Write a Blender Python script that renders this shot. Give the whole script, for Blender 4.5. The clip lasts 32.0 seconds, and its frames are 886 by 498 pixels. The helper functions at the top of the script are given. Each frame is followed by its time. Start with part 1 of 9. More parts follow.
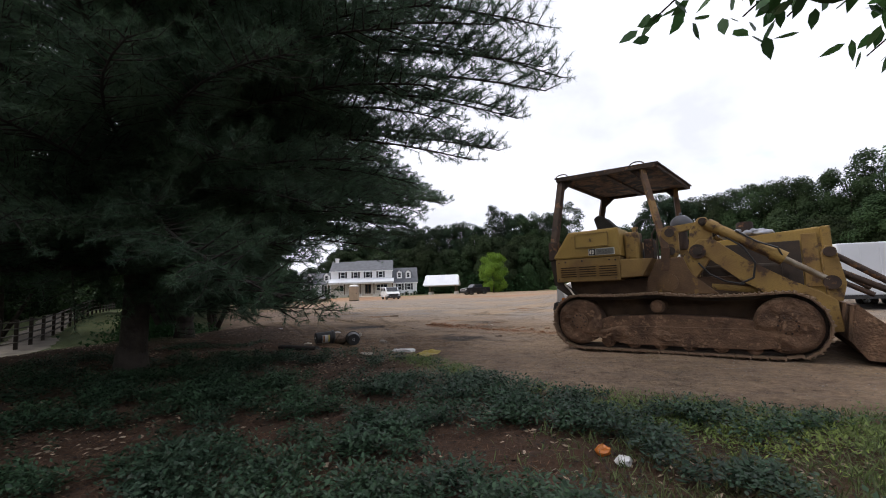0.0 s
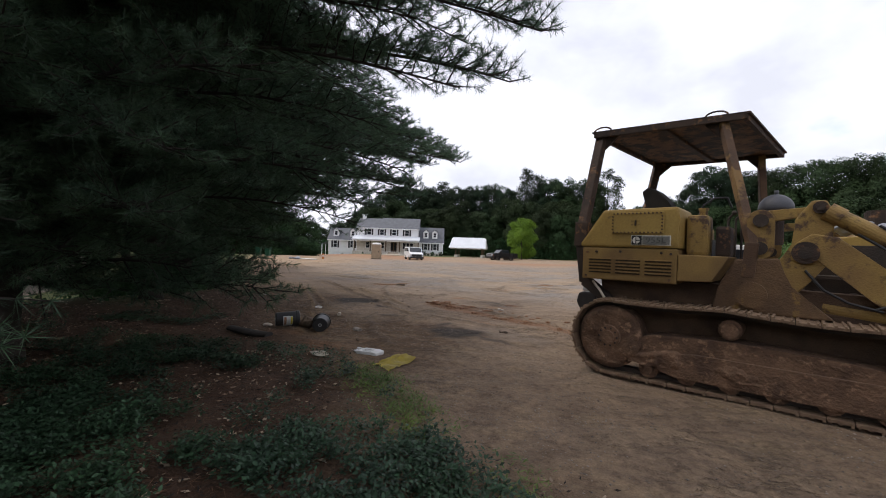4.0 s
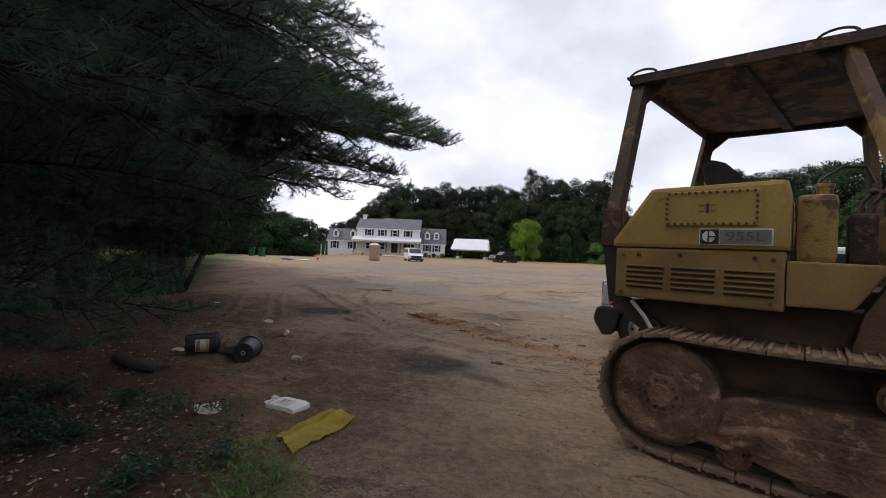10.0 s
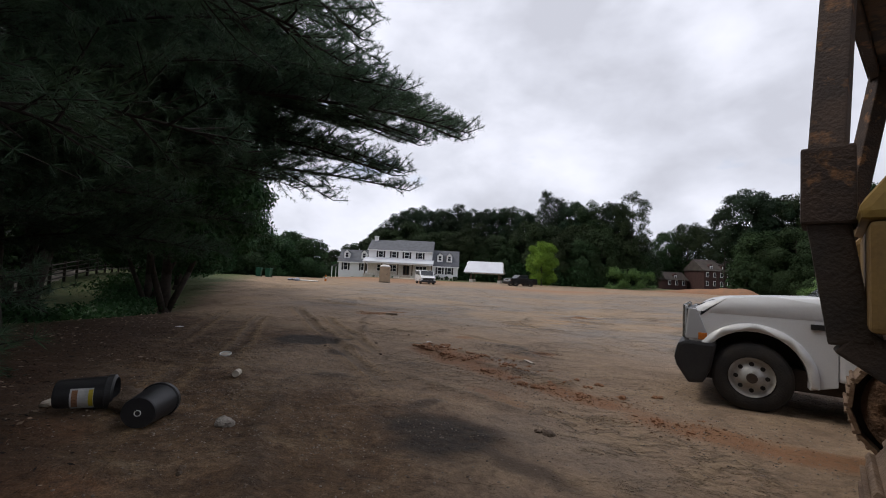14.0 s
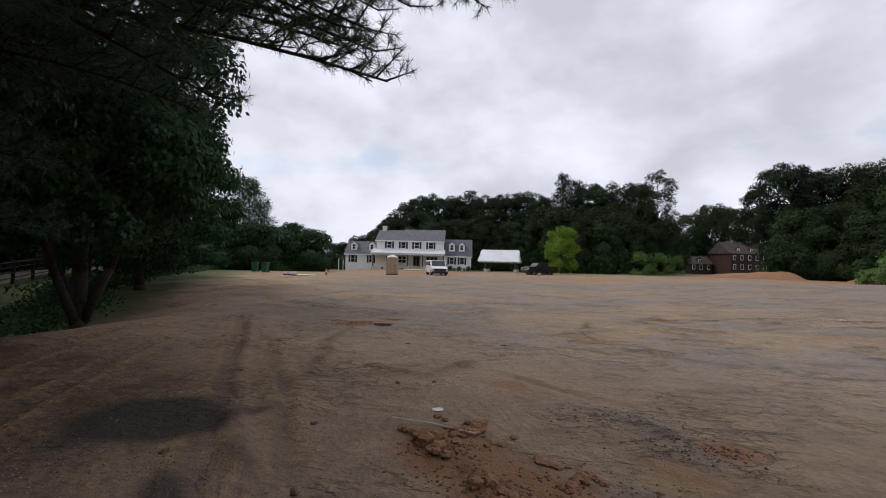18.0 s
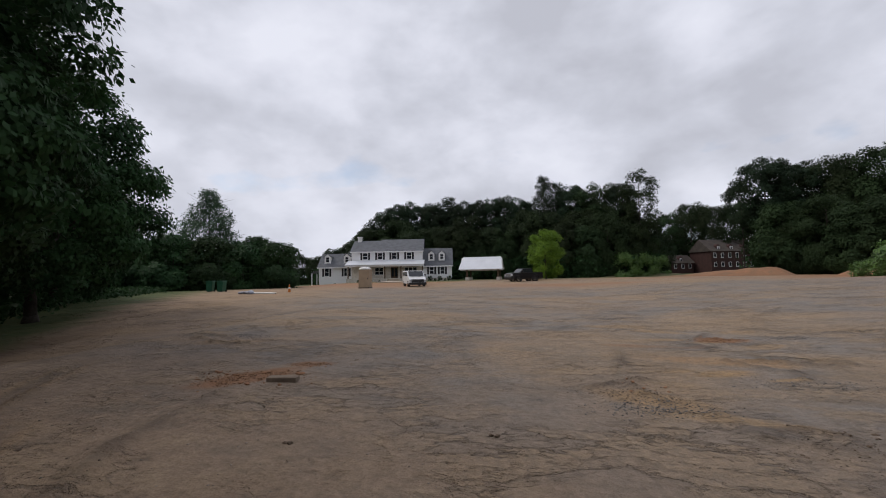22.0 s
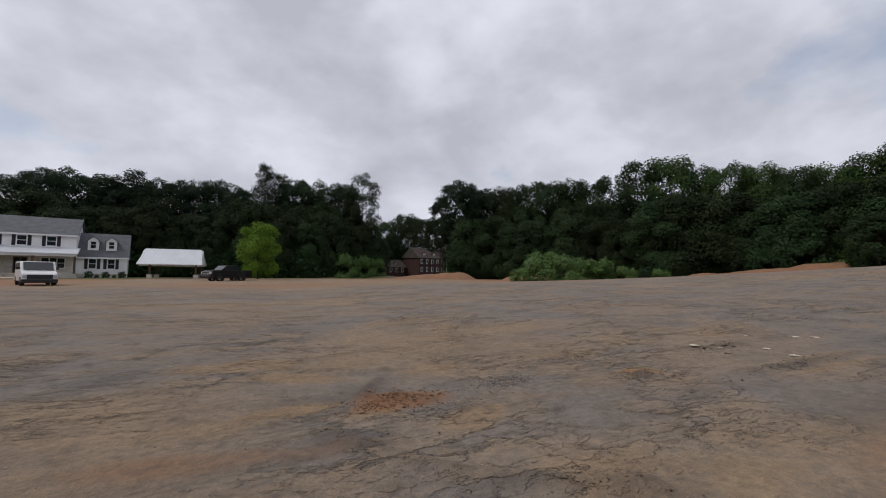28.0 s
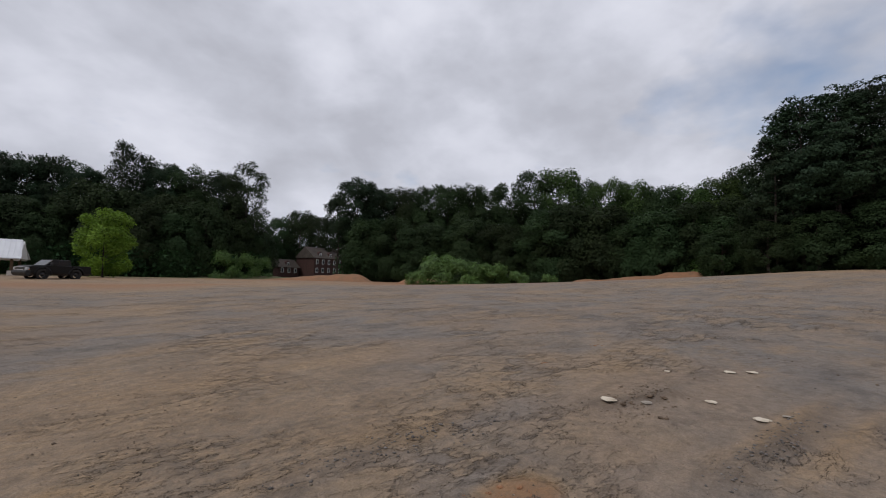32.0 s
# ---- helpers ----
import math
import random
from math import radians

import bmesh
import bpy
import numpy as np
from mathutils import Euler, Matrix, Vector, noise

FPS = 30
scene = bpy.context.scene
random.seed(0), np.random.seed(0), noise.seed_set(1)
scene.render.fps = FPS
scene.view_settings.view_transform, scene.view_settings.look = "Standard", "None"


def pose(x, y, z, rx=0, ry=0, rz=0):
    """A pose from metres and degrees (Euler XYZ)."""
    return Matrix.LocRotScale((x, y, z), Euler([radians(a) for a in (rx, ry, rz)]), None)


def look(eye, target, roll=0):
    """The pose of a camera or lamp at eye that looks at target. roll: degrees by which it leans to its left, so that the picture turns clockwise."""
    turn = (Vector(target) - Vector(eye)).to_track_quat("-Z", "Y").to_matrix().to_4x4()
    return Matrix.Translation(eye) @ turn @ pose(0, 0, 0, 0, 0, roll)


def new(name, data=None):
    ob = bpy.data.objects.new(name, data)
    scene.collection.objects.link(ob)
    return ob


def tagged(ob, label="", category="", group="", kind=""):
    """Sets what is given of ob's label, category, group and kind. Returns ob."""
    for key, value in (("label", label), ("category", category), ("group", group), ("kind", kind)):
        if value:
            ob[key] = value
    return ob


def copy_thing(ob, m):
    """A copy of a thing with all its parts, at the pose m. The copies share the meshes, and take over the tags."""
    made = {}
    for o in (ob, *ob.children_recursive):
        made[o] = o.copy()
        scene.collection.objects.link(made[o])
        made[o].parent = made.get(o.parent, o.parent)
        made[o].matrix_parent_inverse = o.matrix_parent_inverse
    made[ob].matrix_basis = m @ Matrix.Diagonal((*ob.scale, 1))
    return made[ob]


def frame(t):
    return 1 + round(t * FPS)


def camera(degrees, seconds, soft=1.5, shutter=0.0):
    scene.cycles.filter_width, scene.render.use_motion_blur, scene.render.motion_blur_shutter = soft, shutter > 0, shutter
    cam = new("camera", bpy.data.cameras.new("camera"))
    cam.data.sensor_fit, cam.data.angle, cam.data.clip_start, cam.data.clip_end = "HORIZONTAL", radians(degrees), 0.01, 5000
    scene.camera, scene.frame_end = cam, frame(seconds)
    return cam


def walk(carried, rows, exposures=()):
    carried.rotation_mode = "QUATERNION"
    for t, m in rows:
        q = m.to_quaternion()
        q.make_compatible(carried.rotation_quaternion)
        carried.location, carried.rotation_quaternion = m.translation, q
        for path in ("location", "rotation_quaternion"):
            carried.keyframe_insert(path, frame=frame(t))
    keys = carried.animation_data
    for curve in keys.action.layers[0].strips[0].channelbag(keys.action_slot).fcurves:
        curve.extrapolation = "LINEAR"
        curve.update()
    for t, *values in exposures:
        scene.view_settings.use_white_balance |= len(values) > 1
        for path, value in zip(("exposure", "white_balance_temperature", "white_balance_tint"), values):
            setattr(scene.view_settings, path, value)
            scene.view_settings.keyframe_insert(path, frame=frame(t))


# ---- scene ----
cam = camera(93.3, 32.0, 1.0)
PATH = [
    (0, (0.629, 0.632, 1.188), (0.405, 2.61, 1.381), -1.8),
    (0.5, (0.721, 0.911, 1.263), (0.347, 2.87, 1.411), 0.5),
    (1, (0.847, 1.246, 1.325), (0.449, 3.204, 1.41), 3.1),
    (1.5, (0.941, 1.469, 1.343), (0.715, 3.456, 1.379), 1.2),
    (2, (0.857, 1.852, 1.366), (0.497, 3.818, 1.457), 0.4),
    (2.5, (0.919, 2.08, 1.443), (0.584, 4.05, 1.522), 1.3),
    (4.5, (1.154, 3.21, 1.601), (0.743, 5.167, 1.591), 3.2),
    (5, (1.293, 3.485, 1.614), (0.813, 5.426, 1.652), 3.6),
    (5.5, (1.335, 3.539, 1.613), (0.819, 5.471, 1.633), -0.9),
    (6, (1.226, 3.756, 1.604), (0.813, 5.712, 1.622), -1.7),
    (6.5, (1.145, 3.9, 1.608), (0.828, 5.875, 1.606), -0.7),
    (7, (1.12, 4.014, 1.63), (0.759, 5.981, 1.616), 0.6),
    (7.5, (1.146, 4.133, 1.633), (0.774, 6.098, 1.661), 2.7),
    (8, (1.198, 4.33, 1.627), (0.772, 6.284, 1.648), 3.6),
    (8.5, (1.249, 4.468, 1.622), (0.789, 6.415, 1.625), 2.3),
    (9, (1.241, 4.604, 1.616), (0.815, 6.558, 1.605), 1.3),
    (9.5, (1.151, 4.864, 1.586), (0.777, 6.829, 1.578), 0.3),
    (10, (1.105, 5.059, 1.59), (0.715, 7.021, 1.601), 2.5),
    (10.5, (1.163, 5.307, 1.474), (0.678, 7.245, 1.57), 3.1),
    (11, (1.152, 5.584, 1.471), (0.625, 7.512, 1.55), 2.6),
    (11.5, (0.957, 5.827, 1.454), (0.406, 7.741, 1.632), -1.9),
    (12, (1.006, 6.056, 1.471), (0.621, 8.012, 1.625), 4.2),
    (12.5, (1.086, 6.221, 1.473), (0.813, 8.197, 1.615), 5.1),
    (13, (0.946, 6.449, 1.454), (0.599, 8.416, 1.564), 3.2),
    (13.5, (0.719, 6.748, 1.464), (0.349, 8.712, 1.536), 3.3),
    (14, (0.658, 7.144, 1.397), (0.204, 9.088, 1.518), 3.0),
    (14.5, (0.468, 7.649, 1.357), (-0.073, 9.574, 1.42), 1.8),
    (16.5, (-0.326, 10.274, 1.355), (-0.872, 12.196, 1.457), -0.2),
    (17, (-0.34, 10.846, 1.338), (-0.985, 12.737, 1.438), -0.9),
    (17.5, (-0.39, 11.276, 1.308), (-0.944, 13.189, 1.491), 1.2),
    (18, (-0.496, 11.764, 1.336), (-1.002, 13.697, 1.41), 1.5),
    (18.5, (-0.627, 12.309, 1.365), (-1.024, 14.269, 1.359), 2.1),
    (19, (-0.824, 12.781, 1.384), (-1.119, 14.759, 1.41), 1.2),
    (19.5, (-0.941, 13.288, 1.323), (-1.393, 15.236, 1.332), -1.0),
    (20, (-1.012, 13.773, 1.288), (-1.238, 15.756, 1.426), -0.9),
    (20.5, (-1.03, 14.169, 1.338), (-1.287, 16.152, 1.39), -0.8),
    (21, (-0.93, 14.624, 1.285), (-1.262, 16.591, 1.432), -0.3),
    (21.5, (-0.899, 15.065, 1.25), (-1.334, 17.01, 1.417), -0.3),
    (22, (-0.916, 15.479, 1.276), (-1.337, 17.431, 1.399), -1.0),
    (22.5, (-0.806, 15.926, 1.235), (-1.365, 17.839, 1.408), -2.5),
    (23, (-0.702, 16.432, 1.174), (-1.135, 18.379, 1.318), -1.3),
    (23.5, (-0.672, 16.816, 1.191), (-0.974, 18.79, 1.297), -1.8),
    (24, (-0.526, 17.288, 1.171), (-0.768, 19.268, 1.303), -2.9),
    (24.5, (-0.454, 17.717, 1.127), (-0.222, 19.694, 1.323), -2.1),
    (25, (-0.399, 17.889, 1.21), (0.139, 19.813, 1.308), 1.0),
    (25.5, (0.032, 18.635, 1.215), (0.597, 20.551, 1.311), 1.8),
    (26, (0.111, 18.973, 1.214), (0.862, 20.82, 1.377), 1.9),
    (26.5, (0.298, 19.283, 1.256), (1.119, 21.106, 1.325), 0.9),
    (28.5, (1.414, 20.673, 1.069), (2.215, 22.499, 1.228), 0.4),
    (29, (1.634, 20.944, 1.054), (2.571, 22.697, 1.277), 2.5),
    (29.5, (1.811, 21.136, 1.084), (2.784, 22.876, 1.251), 0.9),
    (30, (2.173, 21.377, 1.045), (3.044, 23.166, 1.249), 3.0),
    (30.5, (2.458, 21.673, 1.06), (3.279, 23.488, 1.24), 2.3),
    (31, (2.677, 21.873, 1.068), (3.432, 23.719, 1.227), 3.2),
    (31.5, (2.98, 22.036, 1.067), (3.873, 23.817, 1.236), 2.6),
    (32, (3.231, 22.158, 1.147), (4.43, 23.752, 1.291), 1.6),
]
walk(cam, [(t, look(eye, target, roll)) for t, eye, target, roll in PATH],
     exposures=[(0.0, 0.85), (2.5, 0.82), (6.0, 0.68), (9.0, 0.62), (11.0, 0.5), (13.0, 0.36), (14.5, 0.32), (17.0, 0.27), (19.0, 0.24), (20.5, 0.18), (22.0, 0.06), (24.0, 0.0), (29.0, -0.08), (32.0, -0.08)])

# ---------------------------------------------------------------- light
SUN_DIR = Vector((-0.61, 0.02, 0.79)).normalized()
world = bpy.data.worlds.new("overcast_sky")
scene.world = world
world.use_nodes = True
nt = world.node_tree
nt.nodes.clear()


def link(tree, a, b):
    tree.links.new(a, b)


w_out = nt.nodes.new("ShaderNodeOutputWorld")
w_mix = nt.nodes.new("ShaderNodeMixShader")
w_sky = nt.nodes.new("ShaderNodeTexSky")
w_sky.sky_type, w_sky.sun_disc = "NISHITA", False
w_sky.sun_elevation = math.asin(SUN_DIR.z)
w_sky.sun_rotation = math.atan2(SUN_DIR.x, SUN_DIR.y)
w_bg1 = nt.nodes.new("ShaderNodeBackground")
w_bg1.inputs["Strength"].default_value = 0.13
w_bg2 = nt.nodes.new("ShaderNodeBackground")
w_bg2.inputs["Strength"].default_value = 1.02
w_tc = nt.nodes.new("ShaderNodeTexCoord")
# clouds lie on a flat layer: the view direction is divided by its height
w_sep = nt.nodes.new("ShaderNodeSeparateXYZ")
link(nt, w_tc.outputs["Generated"], w_sep.inputs[0])
w_max = nt.nodes.new("ShaderNodeMath")
w_max.operation = "MAXIMUM"
w_max.inputs[1].default_value = 0.0
link(nt, w_sep.outputs[2], w_max.inputs[0])
w_add = nt.nodes.new("ShaderNodeMath")
w_add.operation = "ADD"
w_add.inputs[1].default_value = 0.32
link(nt, w_max.outputs[0], w_add.inputs[0])
w_inv = nt.nodes.new("ShaderNodeMath")
w_inv.operation = "DIVIDE"
w_inv.inputs[0].default_value = 1.0
link(nt, w_add.outputs[0], w_inv.inputs[1])
w_flat = nt.nodes.new("ShaderNodeVectorMath")
w_flat.operation = "SCALE"
link(nt, w_tc.outputs["Generated"], w_flat.inputs[0])
link(nt, w_inv.outputs[0], w_flat.inputs["Scale"])
w_n3 = nt.nodes.new("ShaderNodeTexNoise")
w_n3.inputs["Scale"].default_value, w_n3.inputs["Detail"].default_value = 3.0, 5
w_n3.inputs["Roughness"].default_value, w_n3.inputs["Distortion"].default_value = 0.5, 0.0
w_puff = nt.nodes.new("ShaderNodeMapping")
w_puff.inputs["Scale"].default_value = (1.0, 1.0, 1.65)
link(nt, w_tc.outputs["Generated"], w_puff.inputs[0])
link(nt, w_puff.outputs[0], w_n3.inputs["Vector"])
w_sum = nt.nodes.new("ShaderNodeMix")
w_sum.inputs[0].default_value = 0.74
w_n1 = nt.nodes.new("ShaderNodeTexNoise")
w_n1.inputs["Scale"].default_value, w_n1.inputs["Detail"].default_value = 6.5, 7
w_n1.inputs["Roughness"].default_value = 0.5
w_n1.inputs["Distortion"].default_value = 0.25
w_ramp = nt.nodes.new("ShaderNodeValToRGB")
els = w_ramp.color_ramp.elements
els[0].position, els[0].color = 0.38, (0.49, 0.503, 0.572, 1)
els[1].position, els[1].color = 0.64, (0.755, 0.77, 0.86, 1)
e = els.new(0.47)
e.color = (0.575, 0.592, 0.672, 1)
e = els.new(0.55)
e.color = (0.675, 0.691, 0.78, 1)
w_n2 = nt.nodes.new("ShaderNodeTexNoise")
w_n2.inputs["Scale"].default_value, w_n2.inputs["Detail"].default_value = 1.3, 6
w_map2 = nt.nodes.new("ShaderNodeMapping")
w_map2.inputs["Location"].default_value = (3.1, 1.7, 0.4)
w_r2 = nt.nodes.new("ShaderNodeValToRGB")
w_r2.color_ramp.elements[0].position = 0.27
w_r2.color_ramp.elements[1].position = 0.43
link(nt, w_flat.outputs[0], w_map2.inputs[0])
link(nt, w_puff.outputs[0], w_n1.inputs["Vector"])
link(nt, w_map2.outputs[0], w_n2.inputs["Vector"])
link(nt, w_n1.outputs["Fac"], w_sum.inputs[2])
link(nt, w_n3.outputs["Fac"], w_sum.inputs[3])
link(nt, w_sum.outputs[0], w_ramp.inputs[0])
link(nt, w_n2.outputs["Fac"], w_r2.inputs[0])
link(nt, w_ramp.outputs[0], w_bg2.inputs["Color"])
link(nt, w_sky.outputs[0], w_bg1.inputs["Color"])
link(nt, w_r2.outputs[0], w_mix.inputs[0])
link(nt, w_bg1.outputs[0], w_mix.inputs[1])
link(nt, w_bg2.outputs[0], w_mix.inputs[2])
link(nt, w_mix.outputs[0], w_out.inputs[0])

sun_data = bpy.data.lights.new("sun", "SUN")
sun_data.energy, sun_data.angle, sun_data.color = 1.65, radians(30), (1.0, 0.93, 0.84)
sun = new("sun", sun_data)
sun.matrix_world = look((0, 0, 60), Vector((0, 0, 60)) - SUN_DIR)


# ---------------------------------------------------------------- materials
def material(name, base, alt=None, scale=3.0, rough=0.8, metal=0.0, bump=0.0, bump_scale=60.0, fine=0.25, wear=None,
             wear_at=0.62, wear_scale=5.0, island=0.0, spec=0.4, coords="Object", translucent=0.0, per_object=0.0):
    """Principled surface with a coarse and a fine variation, an optional worn second colour and relief."""
    m = bpy.data.materials.new(name)
    m.use_nodes = True
    t = m.node_tree
    p = t.nodes["Principled BSDF"]
    out = t.nodes["Material Output"]
    p.inputs["Roughness"].default_value = rough
    p.inputs["Metallic"].default_value = metal
    p.inputs["Specular IOR Level"].default_value = spec
    tc = t.nodes.new("ShaderNodeTexCoord")
    src = tc.outputs[coords]
    n1 = t.nodes.new("ShaderNodeTexNoise")
    n1.inputs["Scale"].default_value, n1.inputs["Detail"].default_value = scale, 5
    link(t, src, n1.inputs["Vector"])
    mix = t.nodes.new("ShaderNodeMix")
    mix.data_type = "RGBA"
    mix.inputs[6].default_value = (*base, 1)
    mix.inputs[7].default_value = (*(alt or [c * 0.7 for c in base]), 1)
    r1 = t.nodes.new("ShaderNodeMapRange")
    r1.inputs[1].default_value, r1.inputs[2].default_value = 0.35, 0.65
    link(t, n1.outputs["Fac"], r1.inputs[0])
    link(t, r1.outputs[0], mix.inputs[0])
    col = mix.outputs[2]
    n2 = t.nodes.new("ShaderNodeTexNoise")
    n2.inputs["Scale"].default_value, n2.inputs["Detail"].default_value = bump_scale, 4
    link(t, src, n2.inputs["Vector"])
    if wear:
        n3 = t.nodes.new("ShaderNodeTexNoise")
        n3.inputs["Scale"].default_value, n3.inputs["Detail"].default_value = wear_scale, 8
        n3.inputs["Roughness"].default_value = 0.65
        link(t, src, n3.inputs["Vector"])
        r3 = t.nodes.new("ShaderNodeMapRange")
        r3.inputs[1].default_value, r3.inputs[2].default_value = wear_at - 0.04, wear_at + 0.05
        link(t, n3.outputs["Fac"], r3.inputs[0])
        mw = t.nodes.new("ShaderNodeMix")
        mw.data_type = "RGBA"
        mw.inputs[7].default_value = (*wear, 1)
        link(t, r3.outputs[0], mw.inputs[0])
        link(t, col, mw.inputs[6])
        col = mw.outputs[2]
    hsv = t.nodes.new("ShaderNodeHueSaturation")
    link(t, col, hsv.inputs["Color"])
    val = t.nodes.new("ShaderNodeMapRange")
    val.inputs[3].default_value, val.inputs[4].default_value = 1 - fine, 1 + fine
    link(t, n2.outputs["Fac"], val.inputs[0])
    vout = val.outputs[0]
    if island or per_object:
        if island:
            g = t.nodes.new("ShaderNodeNewGeometry")
            rnd, amt = g.outputs["Random Per Island"], island
        else:
            g = t.nodes.new("ShaderNodeObjectInfo")
            rnd, amt = g.outputs["Random"], per_object
        v2 = t.nodes.new("ShaderNodeMapRange")
        v2.inputs[3].default_value, v2.inputs[4].default_value = 1 - amt, 1 + amt
        link(t, rnd, v2.inputs[0])
        mu = t.nodes.new("ShaderNodeMath")
        mu.operation = "MULTIPLY"
        link(t, vout, mu.inputs[0])
        link(t, v2.outputs[0], mu.inputs[1])
        vout = mu.outputs[0]
        if island and per_object:
            g2 = t.nodes.new("ShaderNodeObjectInfo")
            v3 = t.nodes.new("ShaderNodeMapRange")
            v3.inputs[3].default_value, v3.inputs[4].default_value = 1 - per_object, 1 + per_object
            link(t, g2.outputs["Random"], v3.inputs[0])
            mu2 = t.nodes.new("ShaderNodeMath")
            mu2.operation = "MULTIPLY"
            link(t, vout, mu2.inputs[0])
            link(t, v3.outputs[0], mu2.inputs[1])
            vout = mu2.outputs[0]
            hue = t.nodes.new("ShaderNodeMapRange")
            hue.inputs[3].default_value, hue.inputs[4].default_value = 0.475, 0.515
            link(t, g2.outputs["Random"], hue.inputs[0])
            link(t, hue.outputs[0], hsv.inputs["Hue"])
    link(t, vout, hsv.inputs["Value"])
    link(t, hsv.outputs[0], p.inputs["Base Color"])
    if bump:
        b = t.nodes.new("ShaderNodeBump")
        b.inputs["Strength"].default_value, b.inputs["Distance"].default_value = bump, 0.02
        link(t, n2.outputs["Fac"], b.inputs["Height"])
        link(t, b.outputs[0], p.inputs["Normal"])
    if translucent:
        tr = t.nodes.new("ShaderNodeBsdfTranslucent")
        link(t, hsv.outputs[0], tr.inputs["Color"])
        ms = t.nodes.new("ShaderNodeMixShader")
        ms.inputs[0].default_value = translucent
        link(t, p.outputs[0], ms.inputs[1])
        link(t, tr.outputs[0], ms.inputs[2])
        link(t, ms.outputs[0], out.inputs[0])
    return m


M = {}
M["yellow"] = material("faded_yellow_paint", (0.33, 0.215, 0.055), (0.26, 0.165, 0.045), 2.0, 0.55, wear=(0.10, 0.055, 0.03), wear_at=0.66, wear_scale=4.0, bump=0.06, bump_scale=40)
M["yellow_rust"] = material("rusted_yellow_paint", (0.29, 0.185, 0.05), (0.20, 0.118, 0.040), 2.4, 0.7, wear=(0.075, 0.042, 0.025), wear_at=0.555, wear_scale=4.5, bump=0.3)
M["yellow_dirty"] = material("dirt_streaked_yellow_paint", (0.235, 0.145, 0.045), (0.15, 0.09, 0.036), 2.6, 0.75, wear=(0.095, 0.058, 0.03), wear_at=0.64, wear_scale=5.0, bump=0.1)
M["rust"] = material("dark_rusted_steel", (0.058, 0.036, 0.026), (0.03, 0.021, 0.018), 5.0, 0.85, wear=(0.17, 0.085, 0.04), wear_at=0.60, wear_scale=8, bump=0.4)
M["rust_under"] = material("peeling_canopy_paint", (0.17, 0.095, 0.042), (0.085, 0.048, 0.027), 3.0, 0.85, wear=(0.02, 0.015, 0.013), wear_at=0.49, wear_scale=4.0, bump=0.4)
M["mud"] = material("dried_mud_on_steel", (0.172, 0.100, 0.060), (0.080, 0.046, 0.029), 4.0, 0.95, wear=(0.24, 0.145, 0.088), wear_at=0.60, wear_scale=11, bump=1.0, bump_scale=35)
M["plate_mud"] = material("mud_stained_yellow_plate", (0.15, 0.088, 0.044), (0.085, 0.05, 0.03), 2.6, 0.9, wear=(0.24, 0.145, 0.045), wear_at=0.64, wear_scale=4.0, bump=0.5)
M["hull_mud"] = material("dusty_mud_film_on_hull", (0.115, 0.07, 0.042), (0.06, 0.037, 0.025), 3.0, 0.95, bump=0.5)
M["track"] = material("worn_muddy_track_steel", (0.27, 0.185, 0.118), (0.12, 0.072, 0.046), 4.0, 0.75, 0.2, bump=0.7, bump_scale=40)
M["dark_steel"] = material("dark_greasy_steel", (0.035, 0.028, 0.024), (0.06, 0.042, 0.032), 5.0, 0.7, 0.3, bump=0.3)
M["chrome_rod"] = material("dull_steel_rod", (0.34, 0.30, 0.24), (0.2, 0.15, 0.1), 6.0, 0.4, 0.7)
M["black"] = material("black_plastic", (0.016, 0.016, 0.018), (0.026, 0.025, 0.025), 6.0, 0.45)
M["rubber"] = material("dusty_black_rubber", (0.018, 0.017, 0.017), (0.036, 0.031, 0.027), 4.0, 0.9, bump=0.3)
M["post_rust"] = material("rusted_post_with_paint", (0.105, 0.056, 0.029), (0.055, 0.032, 0.021), 3.0, 0.8, wear=(0.19, 0.112, 0.042), wear_at=0.54, wear_scale=4, bump=0.35)
M["gravel_drive"] = material("dim_gravel", (0.21, 0.18, 0.145), (0.15, 0.13, 0.105), 0.8, 0.95, bump=0.5, bump_scale=30)
M["grey_dome"] = material("grey_plastic_dome", (0.09, 0.09, 0.105), None, 4.0, 0.5)
M["white_paint"] = material("white_house_paint", (0.82, 0.82, 0.82), (0.77, 0.77, 0.77), 0.8, 0.6, fine=0.05)
M["car_white"] = material("white_vehicle_paint", (0.70, 0.71, 0.73), (0.60, 0.60, 0.60), 1.5, 0.25, spec=0.5, fine=0.06)
M["car_black"] = material("black_vehicle_paint", (0.008, 0.008, 0.010), (0.013, 0.013, 0.013), 1.5, 0.3, spec=0.3, fine=0.1)
M["shutter"] = material("black_shutter_paint", (0.02, 0.021, 0.024), None, 3.0, 0.6)
M["shingle"] = material("grey_asphalt_shingle", (0.115, 0.12, 0.135), (0.085, 0.09, 0.10), 1.4, 0.9, bump=0.4, bump_scale=22)
M["metal_roof"] = material("white_metal_roofing", (0.62, 0.64, 0.68), (0.55, 0.57, 0.61), 0.6, 0.35, 0.1, fine=0.05)
M["stone_wash"] = material("pale_washed_stone", (0.62, 0.58, 0.52), (0.50, 0.45, 0.38), 3.0, 0.9, bump=0.5, bump_scale=12)
M["porch_dark"] = material("shaded_brown_timber", (0.11, 0.065, 0.035), (0.07, 0.045, 0.028), 4.0, 0.7)
M["beige"] = material("tan_plastic", (0.36, 0.27, 0.18), (0.31, 0.23, 0.155), 2.0, 0.6, fine=0.08)
